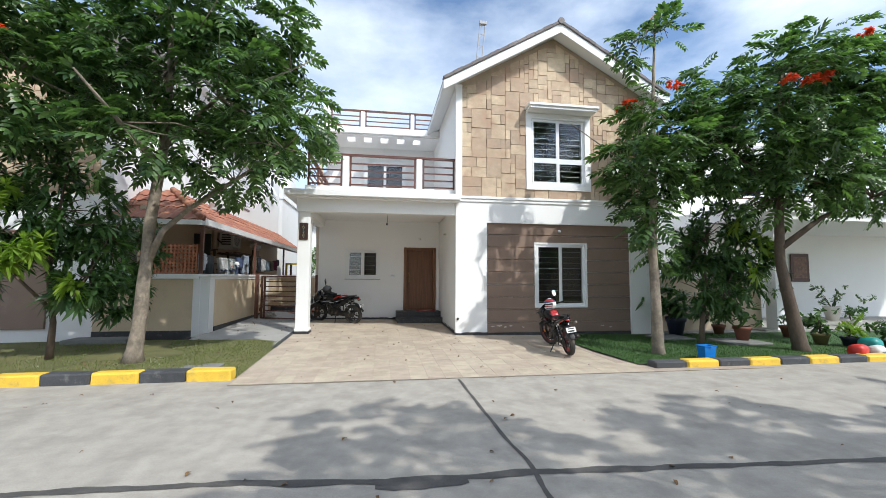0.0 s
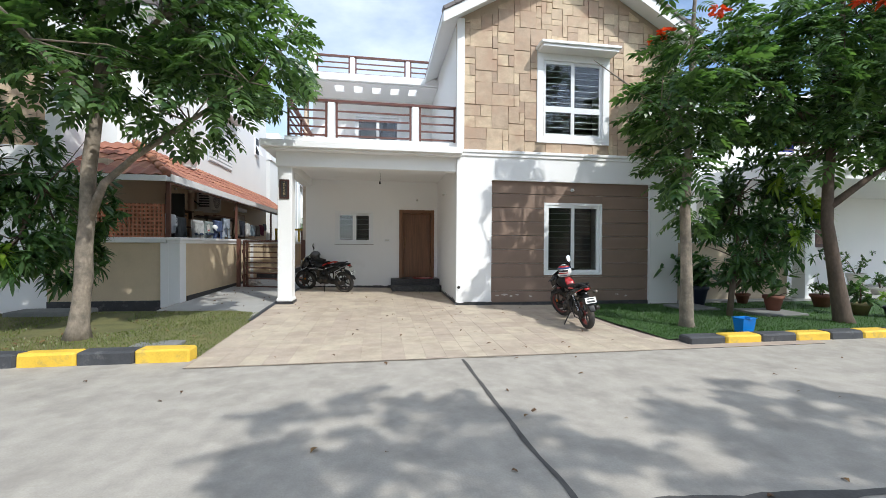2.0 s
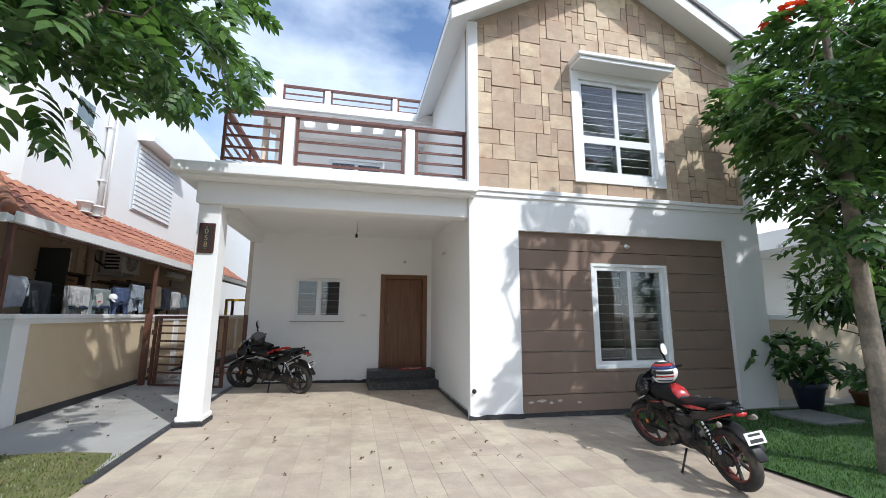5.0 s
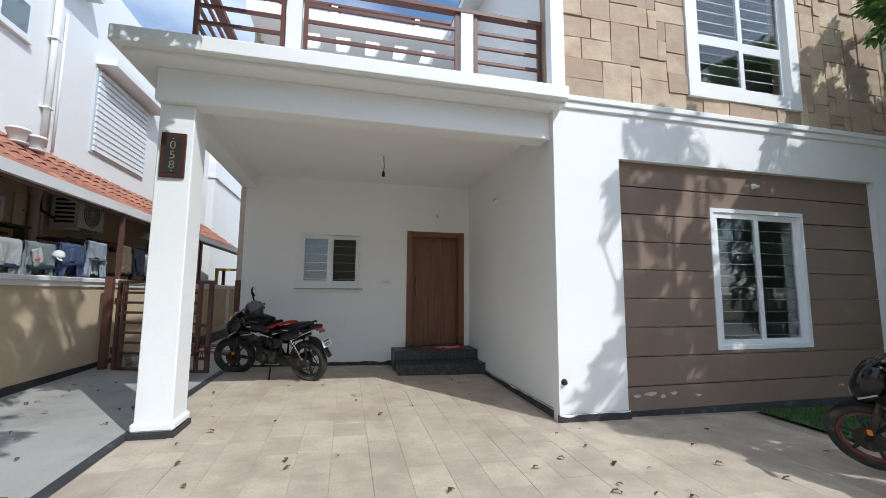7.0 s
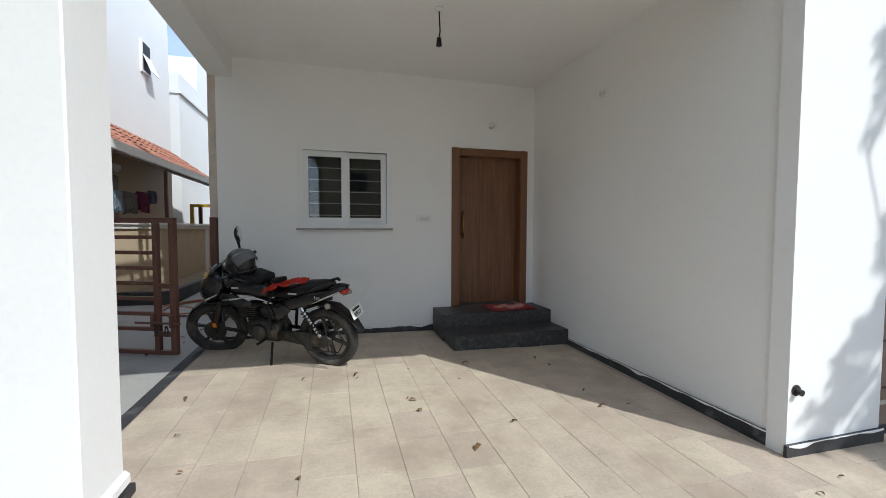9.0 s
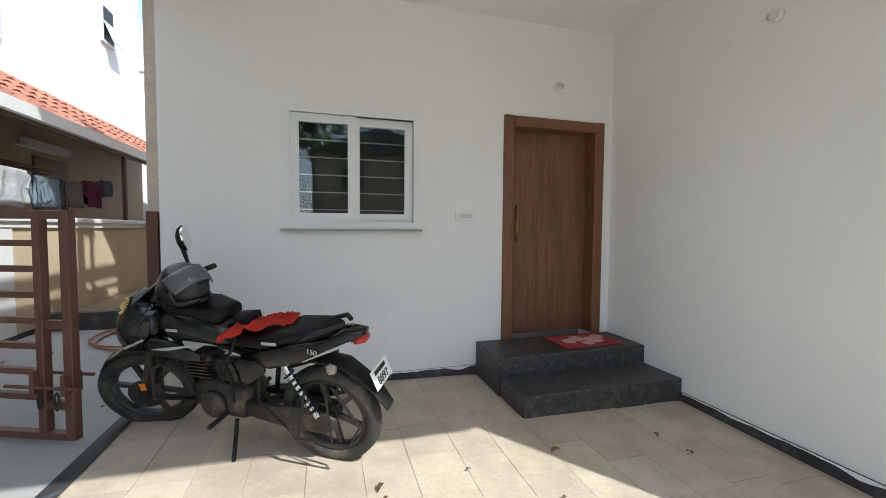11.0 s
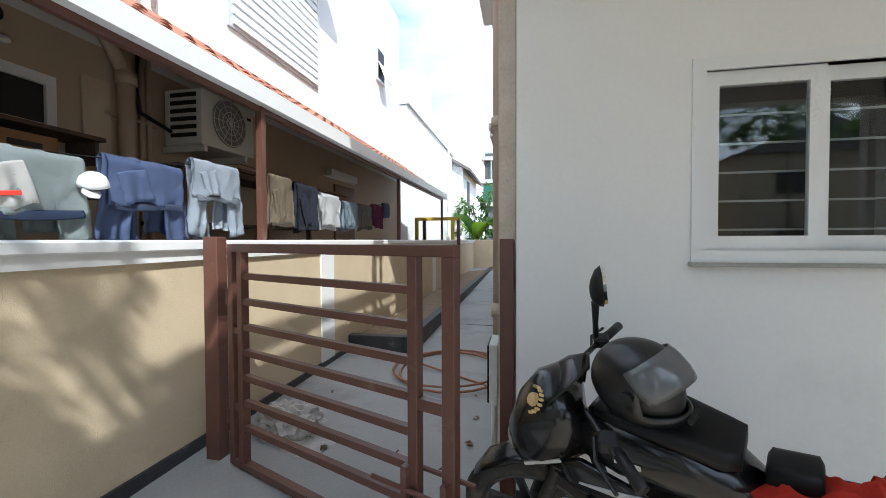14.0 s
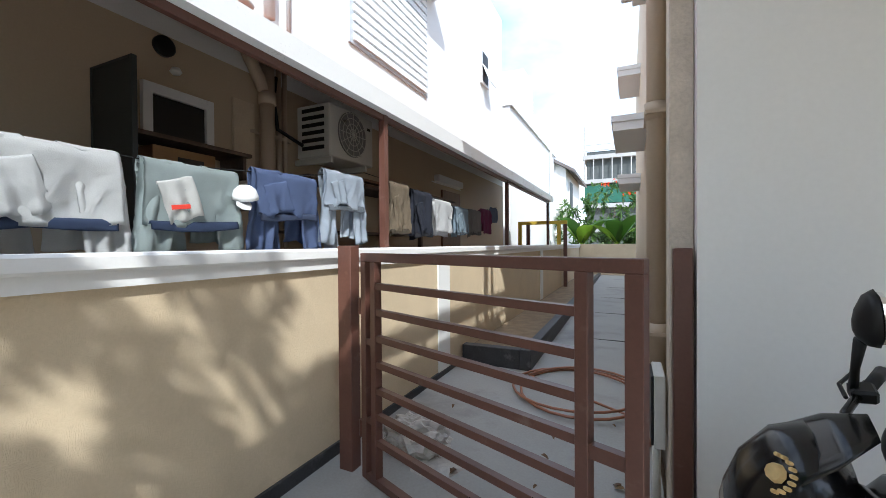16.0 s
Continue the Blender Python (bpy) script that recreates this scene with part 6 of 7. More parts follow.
tagged(part("board", boxed(W + 0.01, W + 0.03, 11.62, 11.85, 2.0, 3.0), surface("pale_plywood", (0.6, 0.5, 0.37), 0.8, 0.1, 4, 60, 0.05)), "pale plywood strip leaning on the wall", "board")
dp = thing("drain_pipe", (0, 0, 0), 0, "beige branching drain pipe on the veranda wall", "pipe")
part("pipe", tube(bmesh.new(), [(W + 0.09, 11.95, 1.0), (W + 0.09, 11.95, 3.5)], 0.07, 12), PIPE, dp, "", True)
part("branch", tube(bmesh.new(), [(W + 0.09, 11.95, 3.1), (W + 0.08, 11.7, 3.5)], 0.06, 12), PIPE, dp, "", True)
part("collar", tube(bmesh.new(), [(W + 0.09, 11.95, 3.02), (W + 0.09, 11.95, 3.14)], 0.085, 12), PIPE, dp, "", True)
for y in (12.14, 12.22):
    part("thin_pipe", tube(bmesh.new(), [(W + 0.04, y, 1.0), (W + 0.04, y, 3.5)], 0.025, 8), PIPE, dp, "", True)
part("clamp", boxed(W, W + 0.06, 11.8, 12.3, 2.72, 2.75), PIPE, dp)
ac = thing("air_conditioner", (0, 0, 0), 0, "white outdoor air conditioner unit on wall brackets", "air conditioner")
part("case", boxed(-5.38, -4.93, 12.36, 13.14, 2.56, 3.12, bevel=0.012), METAL_BOX, ac)
gr = part("fan_grille", tube(bmesh.new(), [(-4.93, 12.74, 2.86), (-4.92, 12.74, 2.86)], 0.25, 28), surface("grille_grey", (0.2, 0.2, 0.205), 0.6, 0.15, 5, 60, 0.1), ac)
for k in range(4):
    part("grille_ring", ring_solid(bmesh.new(), 0.06 + k * 0.06, 0.004, 0.004, Matrix.Translation((-4.915, 12.74, 2.86)) @ Matrix.Rotation(radians(90), 4, "Z"), 24, 5), METAL_BOX, gr)
for k in range(6):
    a = math.pi * k / 6
    part("grille_wire", beam_along(bmesh.new(), (-4.912, 12.74 - 0.25 * math.cos(a), 2.86 - 0.25 * math.sin(a)), (-4.912, 12.74 + 0.25 * math.cos(a), 2.86 + 0.25 * math.sin(a)), 0.005, 0.005), METAL_BOX, gr)
for k in range(6):
    part("side_vent", boxed(-5.3, -5.0, 12.352, 12.36, 2.64 + k * 0.08, 2.68 + k * 0.08), BLACK_PLASTIC, ac)
part("maker_mark", boxed(-4.93, -4.926, 13.02, 13.08, 2.98, 3.01), INK, ac)
part("bracket", boxed(W, -4.95, 12.4, 12.44, 2.5, 2.56), METAL_BOX, ac)
part("bracket", boxed(W, -4.95, 13.0, 13.04, 2.5, 2.56), METAL_BOX, ac)
part("cable", tube(bmesh.new(), [(W + 0.05, 12.1, 3.35), (W + 0.1, 12.02, 3.1), (W + 0.12, 12.05, 2.8), (W + 0.15, 12.36, 2.7)], 0.02, 8), BLACK_PLASTIC, ac, "", True)
rack = thing("storage_rack", (0, 0, 0), 0, "timber rack stacked with planks along the veranda wall", "rack")
for z in (1.75, 2.3):
    part("plank", boxed(W + 0.05, W + 0.5, 12.1, 14.5, z, z + 0.03), DARK_BARK, rack)
for y in (12.15, 13.4, 14.45):
    part("upright", boxed(W + 0.42, W + 0.48, y, y + 0.05, 0.2, 2.3), DARK_BARK, rack)
for k, (y0, y1) in enumerate(((12.3, 15.8), (12.6, 16.2), (13.0, 16.0))):
    part("long_plank", boxed(W + 0.08 + k * 0.12, W + 0.18 + k * 0.12, y0, y1, 2.335 + 0.035 * k, 2.365 + 0.035 * k), WOOD, rack)
tl = thing("batten_light", (0, 0, 0), 0, "white batten light over the veranda door", "lamp")
part("case", boxed(W, W + 0.12, 15.9, 17.1, 2.82, 2.95, bevel=0.01), UPVC, tl)
part("mount", boxed(W, W + 0.02, 15.8, 17.2, 2.8, 2.82), UPVC, tl)
vd = tagged(part("door", boxed(W, W + 0.04, 16.2, 17.1, 0.2, 2.7), WOOD), "brown veranda door", "door", "", "structure")
lat = thing("lattice_screen", (0, 0, 0), 0, "terracotta lattice screen on the boundary wall", "screen", "", "structure")
for i in range(16):
    x = -5.52 + i * 0.083
    part("upright", boxed(x, x + 0.035, 8.06, 8.12, 1.585, 2.32), LATTICE, lat)
for i in range(9):
    z = 1.60 + i * 0.083
    part("crossbar", boxed(-5.52, -4.24, 8.065, 8.115, z, z + 0.035), LATTICE, lat)
part("corner_post", boxed(-4.2, -4.14, 8.05, 8.11, 1.585, 2.85), GATE_BROWN, lat)
wp = thing("drain_pipe", (0, 0, 0), 0, "white drain pipe on the upper wall", "pipe")
part("pipe", tube(bmesh.new(), [(W + 0.08, 12.0, 3.9), (W + 0.08, 12.0, 7.9)], 0.055, 10), OUTER_WHITE, wp, "", True)
part("thin_pipe", tube(bmesh.new(), [(W + 0.05, 12.28, 3.9), (W + 0.05, 12.28, 6.6)], 0.022, 8), OUTER_WHITE, wp, "", True)
for z in (4.6, 5.9, 7.2):
    part("clamp", boxed(W, W + 0.14, 11.92, 12.08, z, z + 0.03), OUTER_WHITE, wp)
fw = thing("small_window", (0, 0, 0), 0, "small closed window with a frosted pane", "window", "", "structure")
part("window_frame", boxed(W, W + 0.05, 10.82, 11.5, 5.55, 6.2, bevel=0.006), UPVC, fw)
part("pane", boxed(W + 0.05, W + 0.056, 10.9, 11.42, 5.63, 6.12), surface("frosted_pane", (0.2, 0.25, 0.26), 0.3, 0.1, 4, 60, 0.0), fw)
part("window_sill", boxed(W, W + 0.07, 10.78, 11.54, 5.5, 5.55), OUTER_WHITE, fw)
for y, z in ((18.55, 5.65),):
    sw = thing("small_window", (0, 0, 0), 0, "small open top-hung window", "window", "", "structure")
    part("window_frame", boxed(W, W + 0.05, y, y + 0.55, z, z + 0.85), UPVC, sw)
    part("pane", boxed(W + 0.05, W + 0.056, y + 0.06, y + 0.49, z + 0.06, z + 0.79), INK, sw)
    part("sash", box(bmesh.new(), 0, 0.02, y + 0.03, y + 0.52, -0.5, 0.0, m=Matrix.Translation((W + 0.06, 0, z + 0.45)) @ Matrix.Rotation(radians(-22), 4, "Y")), UPVC, sw)
for y in (11.35, 11.7):
    p = thing("flower_pot", (W + 0.35, y - 0.3, 3.66), 0, "small empty clay pot on the veranda roof", "pot", "pots on the roof")
    part("bowl", lathe(bmesh.new(), [(0.09, 0.0), (0.13, 0.18), (0.145, 0.18), (0.145, 0.22), (0.12, 0.22)], 14), OUTER_WHITE, p, "", True)
    part("saucer", lathe(bmesh.new(), [(0.13, -0.02), (0.15, 0.0)], 14), OUTER_WHITE, p, "", True)

# ---- side passage ----
bed = structure("planter_bed", boxed(-3.2, -3.08, 13.4, 25.9, 0.05, 0.46, bevel=0.006), BLACK_STONE, "raised planting bed edged in dark stone", "planter")
part("end_edge", boxed(-3.88, -3.2, 13.4, 13.52, 0.05, 0.455, bevel=0.006), BLACK_STONE, bed)
part("soil", boxed(-3.88, -3.2, 13.52, 25.9, 0.05, 0.38), SOIL, bed)
for y in (15.2, 17.4, 19.6, 21.8):
    structure("path_joint", boxed(-3.08, -1.9, y, y + 0.02, 0.12, ground_z(-2.5, y) + 0.016), TAR, "narrow joint across the concrete path", "joint")
hose = []
for k in range(60):
    a = 2 * math.pi * k / 24
    r = 0.62 + 0.05 * math.sin(k * 0.4)
    hose.append((-2.55 + r * math.cos(a) * 0.9, 13.0 + r * math.sin(a) * 1.0, ground_z(-2.5, 13) + 0.03 + 0.0006 * k))
hose += [(-2.0, 12.6, 0.2), (-1.98, 12.2, 0.2), (-1.97, 11.9, 0.4)]
tagged(part("garden_hose", tube(bmesh.new(), hose, 0.012, 6), surface("brown_hose", (0.32, 0.13, 0.07), 0.5, 0.1, 5, 60, 0.05), None, "", True), "coiled brown garden hose on the path", "hose")
# crumpled clear plastic by the gate
bm = bmesh.new()
bmesh.ops.create_icosphere(bm, subdivisions=4, radius=1.0)
for v in bm.verts:
    d = v.co.normalized()
    k = 1 + 0.35 * noise.noise(d * 3.1) + 0.22 * noise.noise(d * 8)
    v.co = Vector((d.x * 0.24 * k, d.y * 0.2 * k, max(-0.1, d.z * 0.15 * k)))
plastic = surface("cloudy_plastic", (0.42, 0.39, 0.35), 0.3, 0.25, 9, 40, 0.5)
pb = tagged(part("plastic_sheet", bm, plastic), "crumpled heap of cloudy plastic sheet", "plastic bag")
pb.matrix_basis = pose(-3.45, 11.5, 0.27)
part("torn_edge", lathe(bmesh.new(), [(0.12, -0.09), (0.2, -0.06), (0.14, -0.03)], 9, Matrix.Translation((0.2, -0.12, 0))), plastic, pb)
rp = thing("drain_pipe", (0, 0, 0), 0, "beige drain pipes with collars on the side wall", "pipe")
part("pipe", tube(bmesh.new(), [(-1.96, 11.75, 0.5), (-1.96, 11.75, 6.8)], 0.055, 12), PIPE, rp, "", True)
part("pipe", tube(bmesh.new(), [(-1.93, 11.98, 0.5), (-1.93, 11.98, 6.8)], 0.035, 10), PIPE, rp, "", True)
for z in (1.05, 2.35, 3.6, 4.9):
    part("collar", tube(bmesh.new(), [(-1.96, 11.75, z), (-1.96, 11.75, z + 0.1)], 0.068, 12), PIPE, rp, "", True)
    part("clamp", boxed(-2.02, -1.87, 11.68, 12.02, z + 0.03, z + 0.05), PIPE, rp)
corner = structure("plaster_corner", boxed(-1.94, -1.842, 11.165, 11.335, 0.0, 3.49, bevel=0.006), surface("raw_plaster", (0.58, 0.5, 0.42), 0.9, 0.15, 8, 60, 0.8, dirt=(0.48, 0.4, 0.32), dirt_at=0.6, dirt_scale=5), "rough unpainted plaster edge of the wall", "wall")
mb = thing("meter_box", (0, 0, 0), 0, "grey metal meter box low on the side wall", "box")
part("case", boxed(-2.0, -1.95, 11.24, 11.5, 0.62, 0.98, bevel=0.005), METAL_BOX, mb)
part("door", boxed(-2.012, -2.0, 11.25, 11.49, 0.63, 0.97, bevel=0.003), BLACK_PLASTIC, mb)
part("conduit", tube(bmesh.new(), [(-1.98, 11.4, 0.62), (-1.98, 11.4, 0.15)], 0.02, 8), METAL_BOX, mb, "", True)
for y, z in ((15.0, 3.15), (18.5, 2.9), (18.5, 5.2), (15.0, 5.8)):
    hd = structure("window_hood_side", boxed(-2.3, -1.87, y, y + 1.5, z, z + 0.12), OUTER_WHITE, "white concrete hood over a side window", "hood")
    part("upstand", boxed(-2.32, -1.87, y - 0.02, y + 1.52, z + 0.12, z + 0.2), OUTER_WHITE, hd)


# ---- small fittings of the house ----
sign = thing("house_number_sign", (-1.735, 7.895, 2.68), 0, "dark wooden house number sign on the pillar", "sign")
part("backing", boxed(-0.105, 0.105, -0.012, 0.014, -0.215, 0.215, bevel=0.006), surface("dark_sign_wood", (0.05, 0.018, 0.012), 0.5, 0.2, 8, 60, 0.1), sign)
part("inset", boxed(-0.06, 0.06, -0.018, -0.012, -0.17, 0.17), INK, sign)
DIGIT = surface("aged_brass_digit", (0.42, 0.33, 0.18), 0.4, 0.2, 8, 60, 0.05, metal=0.7)
for i, ch in enumerate("058"):
    text_part(ch, 0.11, Matrix.Translation((0, -0.02, 0.09 - i * 0.095)) @ Matrix.Rotation(radians(90), 4, "X"), DIGIT, sign, "digit")
for z in (0.155, -0.155):
    part("screw", tube(bmesh.new(), [(0, -0.022, z), (0, -0.016, z)], 0.008, 8), DIGIT, sign)

mat_ = thing("door_mat", (1.66, 10.83, 0.445), 3, "red door mat with pale blossom shapes", "mat")
part("base", boxed(-0.3, 0.3, -0.19, 0.19, 0.0, 0.012, bevel=0.004), surface("red_mat", (0.32, 0.03, 0.03), 0.95, 0.2, 12, 180, 0.6), mat_)
PINK = surface("pale_mat_pattern", (0.58, 0.32, 0.3), 0.95, 0.2, 12, 180, 0.5)
for x, y, r in ((-0.16, 0.0, 0.07), (-0.04, 0.05, 0.085), (0.1, -0.02, 0.1), (0.2, 0.06, 0.07), (-0.02, -0.1, 0.06)):
    part("blossom", lathe(bmesh.new(), [(r, 0.011), (r * 0.9, 0.016)], 7, Matrix.Translation((x, y, 0))), PINK, mat_)
sw = thing("switch_plate", (0.575, BY, 1.605), 0, "white switch plate beside the front door", "switch")
part("plate", boxed(-0.1, 0.1, -0.012, 0.0, -0.045, 0.045, bevel=0.004), UPVC, sw)
part("rocker", boxed(-0.06, 0.06, -0.018, -0.012, -0.02, 0.02, bevel=0.002), METAL_BOX, sw)


def wall_lamp(at, rz):
    l = thing("wall_lamp_holder", at, rz, "empty white bulb holder on the wall", "lamp", "bulb holders")
    part("rose", tube(bmesh.new(), [(0, 0, 0), (0, -0.03, 0)], [0.04, 0.035], 14), UPVC, l, "", True)
    part("socket", tube(bmesh.new(), [(0, -0.03, 0), (0.0, -0.075, -0.02)], [0.02, 0.024], 12), METAL_BOX, l, "", True)


wall_lamp((1.5, BY, 2.86), 0)
wall_lamp((2.14, 9.56, 2.86), -90)
wall_lamp((5.0, FX, 2.82), 0)
bulb = thing("pendant_socket", (0.35, 9.5, 3.42), 0, "bare bulb socket hanging from the carport ceiling", "lamp")
part("rose", lathe(bmesh.new(), [(0.035, 0.0), (0.04, -0.02), (0.01, -0.03)], 12), UPVC, bulb)
part("wire", tube(bmesh.new(), [(0, 0, -0.02), (0.01, 0, -0.2), (0, 0, -0.27)], 0.006, 6), BLACK_PLASTIC, bulb)
part("socket", tube(bmesh.new(), [(0, 0, -0.26), (0, 0, -0.33)], [0.02, 0.026], 10), BLACK_PLASTIC, bulb, "", True)
tap = thing("pipe_stub", (2.17, PX, 0.48), 0, "capped pipe stub in the pier", "pipe")
part("stub", tube(bmesh.new(), [(0, 0.02, 0), (0, -0.04, -0.005)], 0.02, 10), ENGINE, tap)
part("ring", tube(bmesh.new(), [(0, 0.0, 0.0), (0, -0.008, 0.0)], 0.035, 12), ENGINE, tap)

# gate latch
latch = part("latch", tube(tube(bmesh.new(), [(GL - 0.42, -0.045, 0.54), (GL + 0.06, -0.045, 0.54)], 0.011, 8), [(GL - 0.30, 0.045, 0.6), (GL + 0.06, 0.045, 0.6)], 0.011, 8), GATE_BROWN, gate)
part("hasp", boxed(GL - 0.25, GL - 0.22, -0.055, 0.05, 0.50, 0.64), GATE_BROWN, latch)
part("hasp", boxed(GL - 0.05, GL - 0.02, -0.055, 0.05, 0.50, 0.62), GATE_BROWN, latch)
for x in (GL - 0.2, GL - 0.09):
    part("chain_loop", ring_solid(bmesh.new(), 0.03, 0.007, 0.007, Matrix.Translation((x, -0.04, 0.46)) @ Matrix.Diagonal((0.5, 1, 1.6, 1)), 16, 6), ENGINE, latch)
for z in (0.45, 1.2):
    part("hinge", tube(bmesh.new(), [(-0.005, 0, z), (-0.005, 0, z + 0.1)], 0.018, 8), GATE_BROWN, gate)

# ---- garden things ----
def pot(at, r, h, material, label, plant=None, size=1.0, seed=1, count=20, spread=0.25):
    p = thing("flower_pot", at, 0, label, "plant pot", "garden pots")
    part("bowl", lathe(bmesh.new(), [(r * 0.65, 0), (r * 0.95, h * 0.75), (r * 1.08, h * 0.8), (r * 1.08, h), (r * 0.9, h), (r * 0.85, h * 0.88)], 18), material, p, "", True)
    part("soil", lathe(bmesh.new(), [(r * 0.86, h * 0.8), (r * 0.86, h * 0.9)], 16), SOIL, p)
    if plant:
        rng = np.random.default_rng(seed)
        pl = [((rng.normal(0, spread), rng.normal(0, spread), h + 0.1 + abs(rng.normal(0, spread * 1.1))), (rng.normal(), rng.normal(), 0.8), size * rng.uniform(0.7, 1.2)) for _ in range(count)]
        bm = bmesh.new()
        for k in range(5):
            q = pl[k % len(pl)][0]
            tube(bm, [(0, 0, h * 0.85), (q[0] * 0.5, q[1] * 0.5, (h + q[2]) / 2), q], [0.012, 0.009, 0.004], 5)
        part("stem", bm, DARK_BARK, p)
        v, f = scatter_leaves(rosette(9, 0.16, 0.05), pl, rng)
        raw_mesh("foliage", v.tolist(), f.tolist(), plant, p)
    return p


CLAY = surface("terracotta_pot", (0.2, 0.075, 0.048), 0.75, 0.2, 6, 60, 0.2)
NAVY_POT = surface("navy_pot", (0.02, 0.025, 0.05), 0.5, 0.15, 5, 60, 0.05)
WHITE_POT = surface("white_pot", (0.6, 0.58, 0.53), 0.6, 0.1, 5, 60, 0.1)
SLATE = surface("grey_slab", (0.2, 0.2, 0.19), 0.85, 0.2, 5, 50, 0.4)


def gz(x, y):
    return ground_z(x, y) + 0.035


pot((8.15, 7.45, gz(8.1, 7.4)), 0.24, 0.5, NAVY_POT, "large navy pot with a bushy green plant", LEAF_MANGO, 1.5, 3, 60, 0.28)
pot((8.95, 6.2, gz(9, 6.2) + 0.05), 0.185, 0.33, CLAY, "brown clay pot on a stone slab", LEAF_MANGO, 1.2, 4, 16, 0.15)
pot((9.6, 7.6, gz(9.6, 7.6)), 0.16, 0.26, CLAY, "clay pot with small plant", LEAF_MANGO, 1.0, 5, 16, 0.15)
pot((11.0, 6.8, gz(11, 6.8)), 0.22, 0.3, CLAY, "round clay pot by the path", LEAF, 0.9, 6, 12, 0.12)
pot((10.5, 5.65, gz(10.5, 5.6)), 0.17, 0.26, surface("olive_pot", (0.2, 0.16, 0.07), 0.6, 0.2, 5, 60, 0.1), "olive glazed pot with broad leaves", LEAF, 1.2, 7, 22, 0.15)
pot((10.85, 5.3, gz(10.7, 5.3)), 0.17, 0.22, NAVY_POT, "dark round pot with pale green leaves", LEAF_NEW, 1.1, 8, 16, 0.13)
pot((11.2, 4.75, gz(11, 4.7)), 0.2, 0.22, surface("green_pot", (0.03, 0.06, 0.04), 0.5, 0.2, 5, 60, 0.1), "dark green pot with white-edged leaves", LEAF, 1.0, 9, 20, 0.15)
pot((15.0, 8.3, gz(15, 8.3)), 0.22, 0.26, WHITE_POT, "white bowl pot with a clipped plant", LEAF_MANGO, 0.9, 10, 22, 0.15)
pot((16.4, 9.9, gz(15, 9.8)), 0.25, 0.55, WHITE_POT, "white pot with sparse branches", LEAF, 1.2, 11, 18, 0.4)
for x, y, rx, ry in ((8.75, 6.1, 0.5, 0.42), (7.6, 7.0, 0.42, 0.4)):
    tagged(part("stone_slab", box(bmesh.new(), x - rx, x + rx, y - ry, y + ry, gz(x, y) - 0.02, gz(x, y) + 0.05, bevel=0.012), SLATE), "flat grey stone slab on the lawn", "slab")
BLUE = surface("blue_plastic", (0.01, 0.17, 0.55), 0.4, 0.06, 5, 60, 0.03)
bk = thing("bucket", (6.32, 4.36, gz(6.2, 4.36)), 8, "bright blue square plastic tub on the lawn", "bucket")
bm = bmesh.new()
ring = []
for z, a, b in ((0.0, 0.115, 0.07), (0.235, 0.14, 0.09), (0.25, 0.153, 0.102), (0.26, 0.153, 0.102), (0.25, 0.132, 0.08), (0.02, 0.105, 0.06)):
    ring.append([bm.verts.new((sx * a, sy * b, z)) for sx, sy in ((-1, -1), (1, -1), (1, 1), (-1, 1))])
for p_, q_ in zip(ring, ring[1:]):
    for k in range(4):
        bm.faces.new((p_[k], p_[(k + 1) % 4], q_[(k + 1) % 4], q_[k]))
bm.faces.new(ring[0][::-1])
bm.faces.new(ring[-1])
part("tub", bm, BLUE, bk)
part("lip", boxed(-0.03, 0.03, -0.115, -0.101, 0.23, 0.26, bevel=0.005), BLUE, bk)
for nm, x, y, col, lab, r in (("watering_can", 9.55, 4.2, (0.5, 0.03, 0.02), "red plastic watering can lying on the lawn", 0.13), ("container", 10.05, 4.25, (0.66, 0.66, 0.64), "white plastic container lying on the lawn", 0.11), ("basin", 10.35, 4.55, (0.02, 0.25, 0.22), "teal plastic basin on the lawn", 0.17)):
    mm = surface(nm + "_plastic", col, 0.45, 0.08, 5, 60, 0.05)
    c = thing(nm, (x, y, gz(x, y) + r * 0.9), 20, lab, nm.replace("_", " "))
    part("body", loft(bmesh.new(), [(-0.2, 0, 0, r * 0.6, r * 0.6), (-0.17, 0, 0, r, r), (0.12, 0, 0, r * 0.95, r * 0.95), (0.2, 0, 0, r * 0.4, r * 0.4)], 14), mm, c, "", True)
    part("spout", tube(bmesh.new(), [(0.15, 0, 0.0), (0.3, 0, 0.05)], [0.03, 0.02], 8), mm, c, "", True)
tagged(part("drain_cover", boxed(-2.85, -2.3, 4.3, 4.62, 0.03, 0.135, bevel=0.01), SLATE), "concrete drain cover set in the lawn", "cover")
tagged(part("stone_block", boxed(-6.1, -5.75, 4.35, 4.7, 0.05, 0.38, bevel=0.03), SLATE), "rough pale stone block on the lawn", "stone")
tagged(part("stone_slab", boxed(-6.1, -4.9, 6.6, 7.1, 0.1, 0.25, bevel=0.02), SLATE), "flat grey stone slab under the bushes", "slab")

# ---- east neighbour ----
house_e = thing("neighbour_house", (0, 0, 0), 0, "white two-storey house with a carport and potted plants", "house")
part("carport_wall", boxed(11.3, 22.0, 11.1, 11.35, 0.0, 3.5), OUTER_WHITE, house_e)
part("side_wall", boxed(11.3, 11.55, 11.35, 20.0, 0.0, 6.8), OUTER_WHITE, house_e)
part("pillar", boxed(11.75, 12.05, 7.8, 8.15, 0.0, 3.3), OUTER_WHITE, house_e)
sl = part("slab", boxed(10.6, 22.0, 7.5, 11.4, 3.3, 3.75), OUTER_WHITE, house_e)
part("slab_edge", boxed(10.55, 22.0, 7.42, 7.5, 3.5, 3.8), OUTER_WHITE, sl)
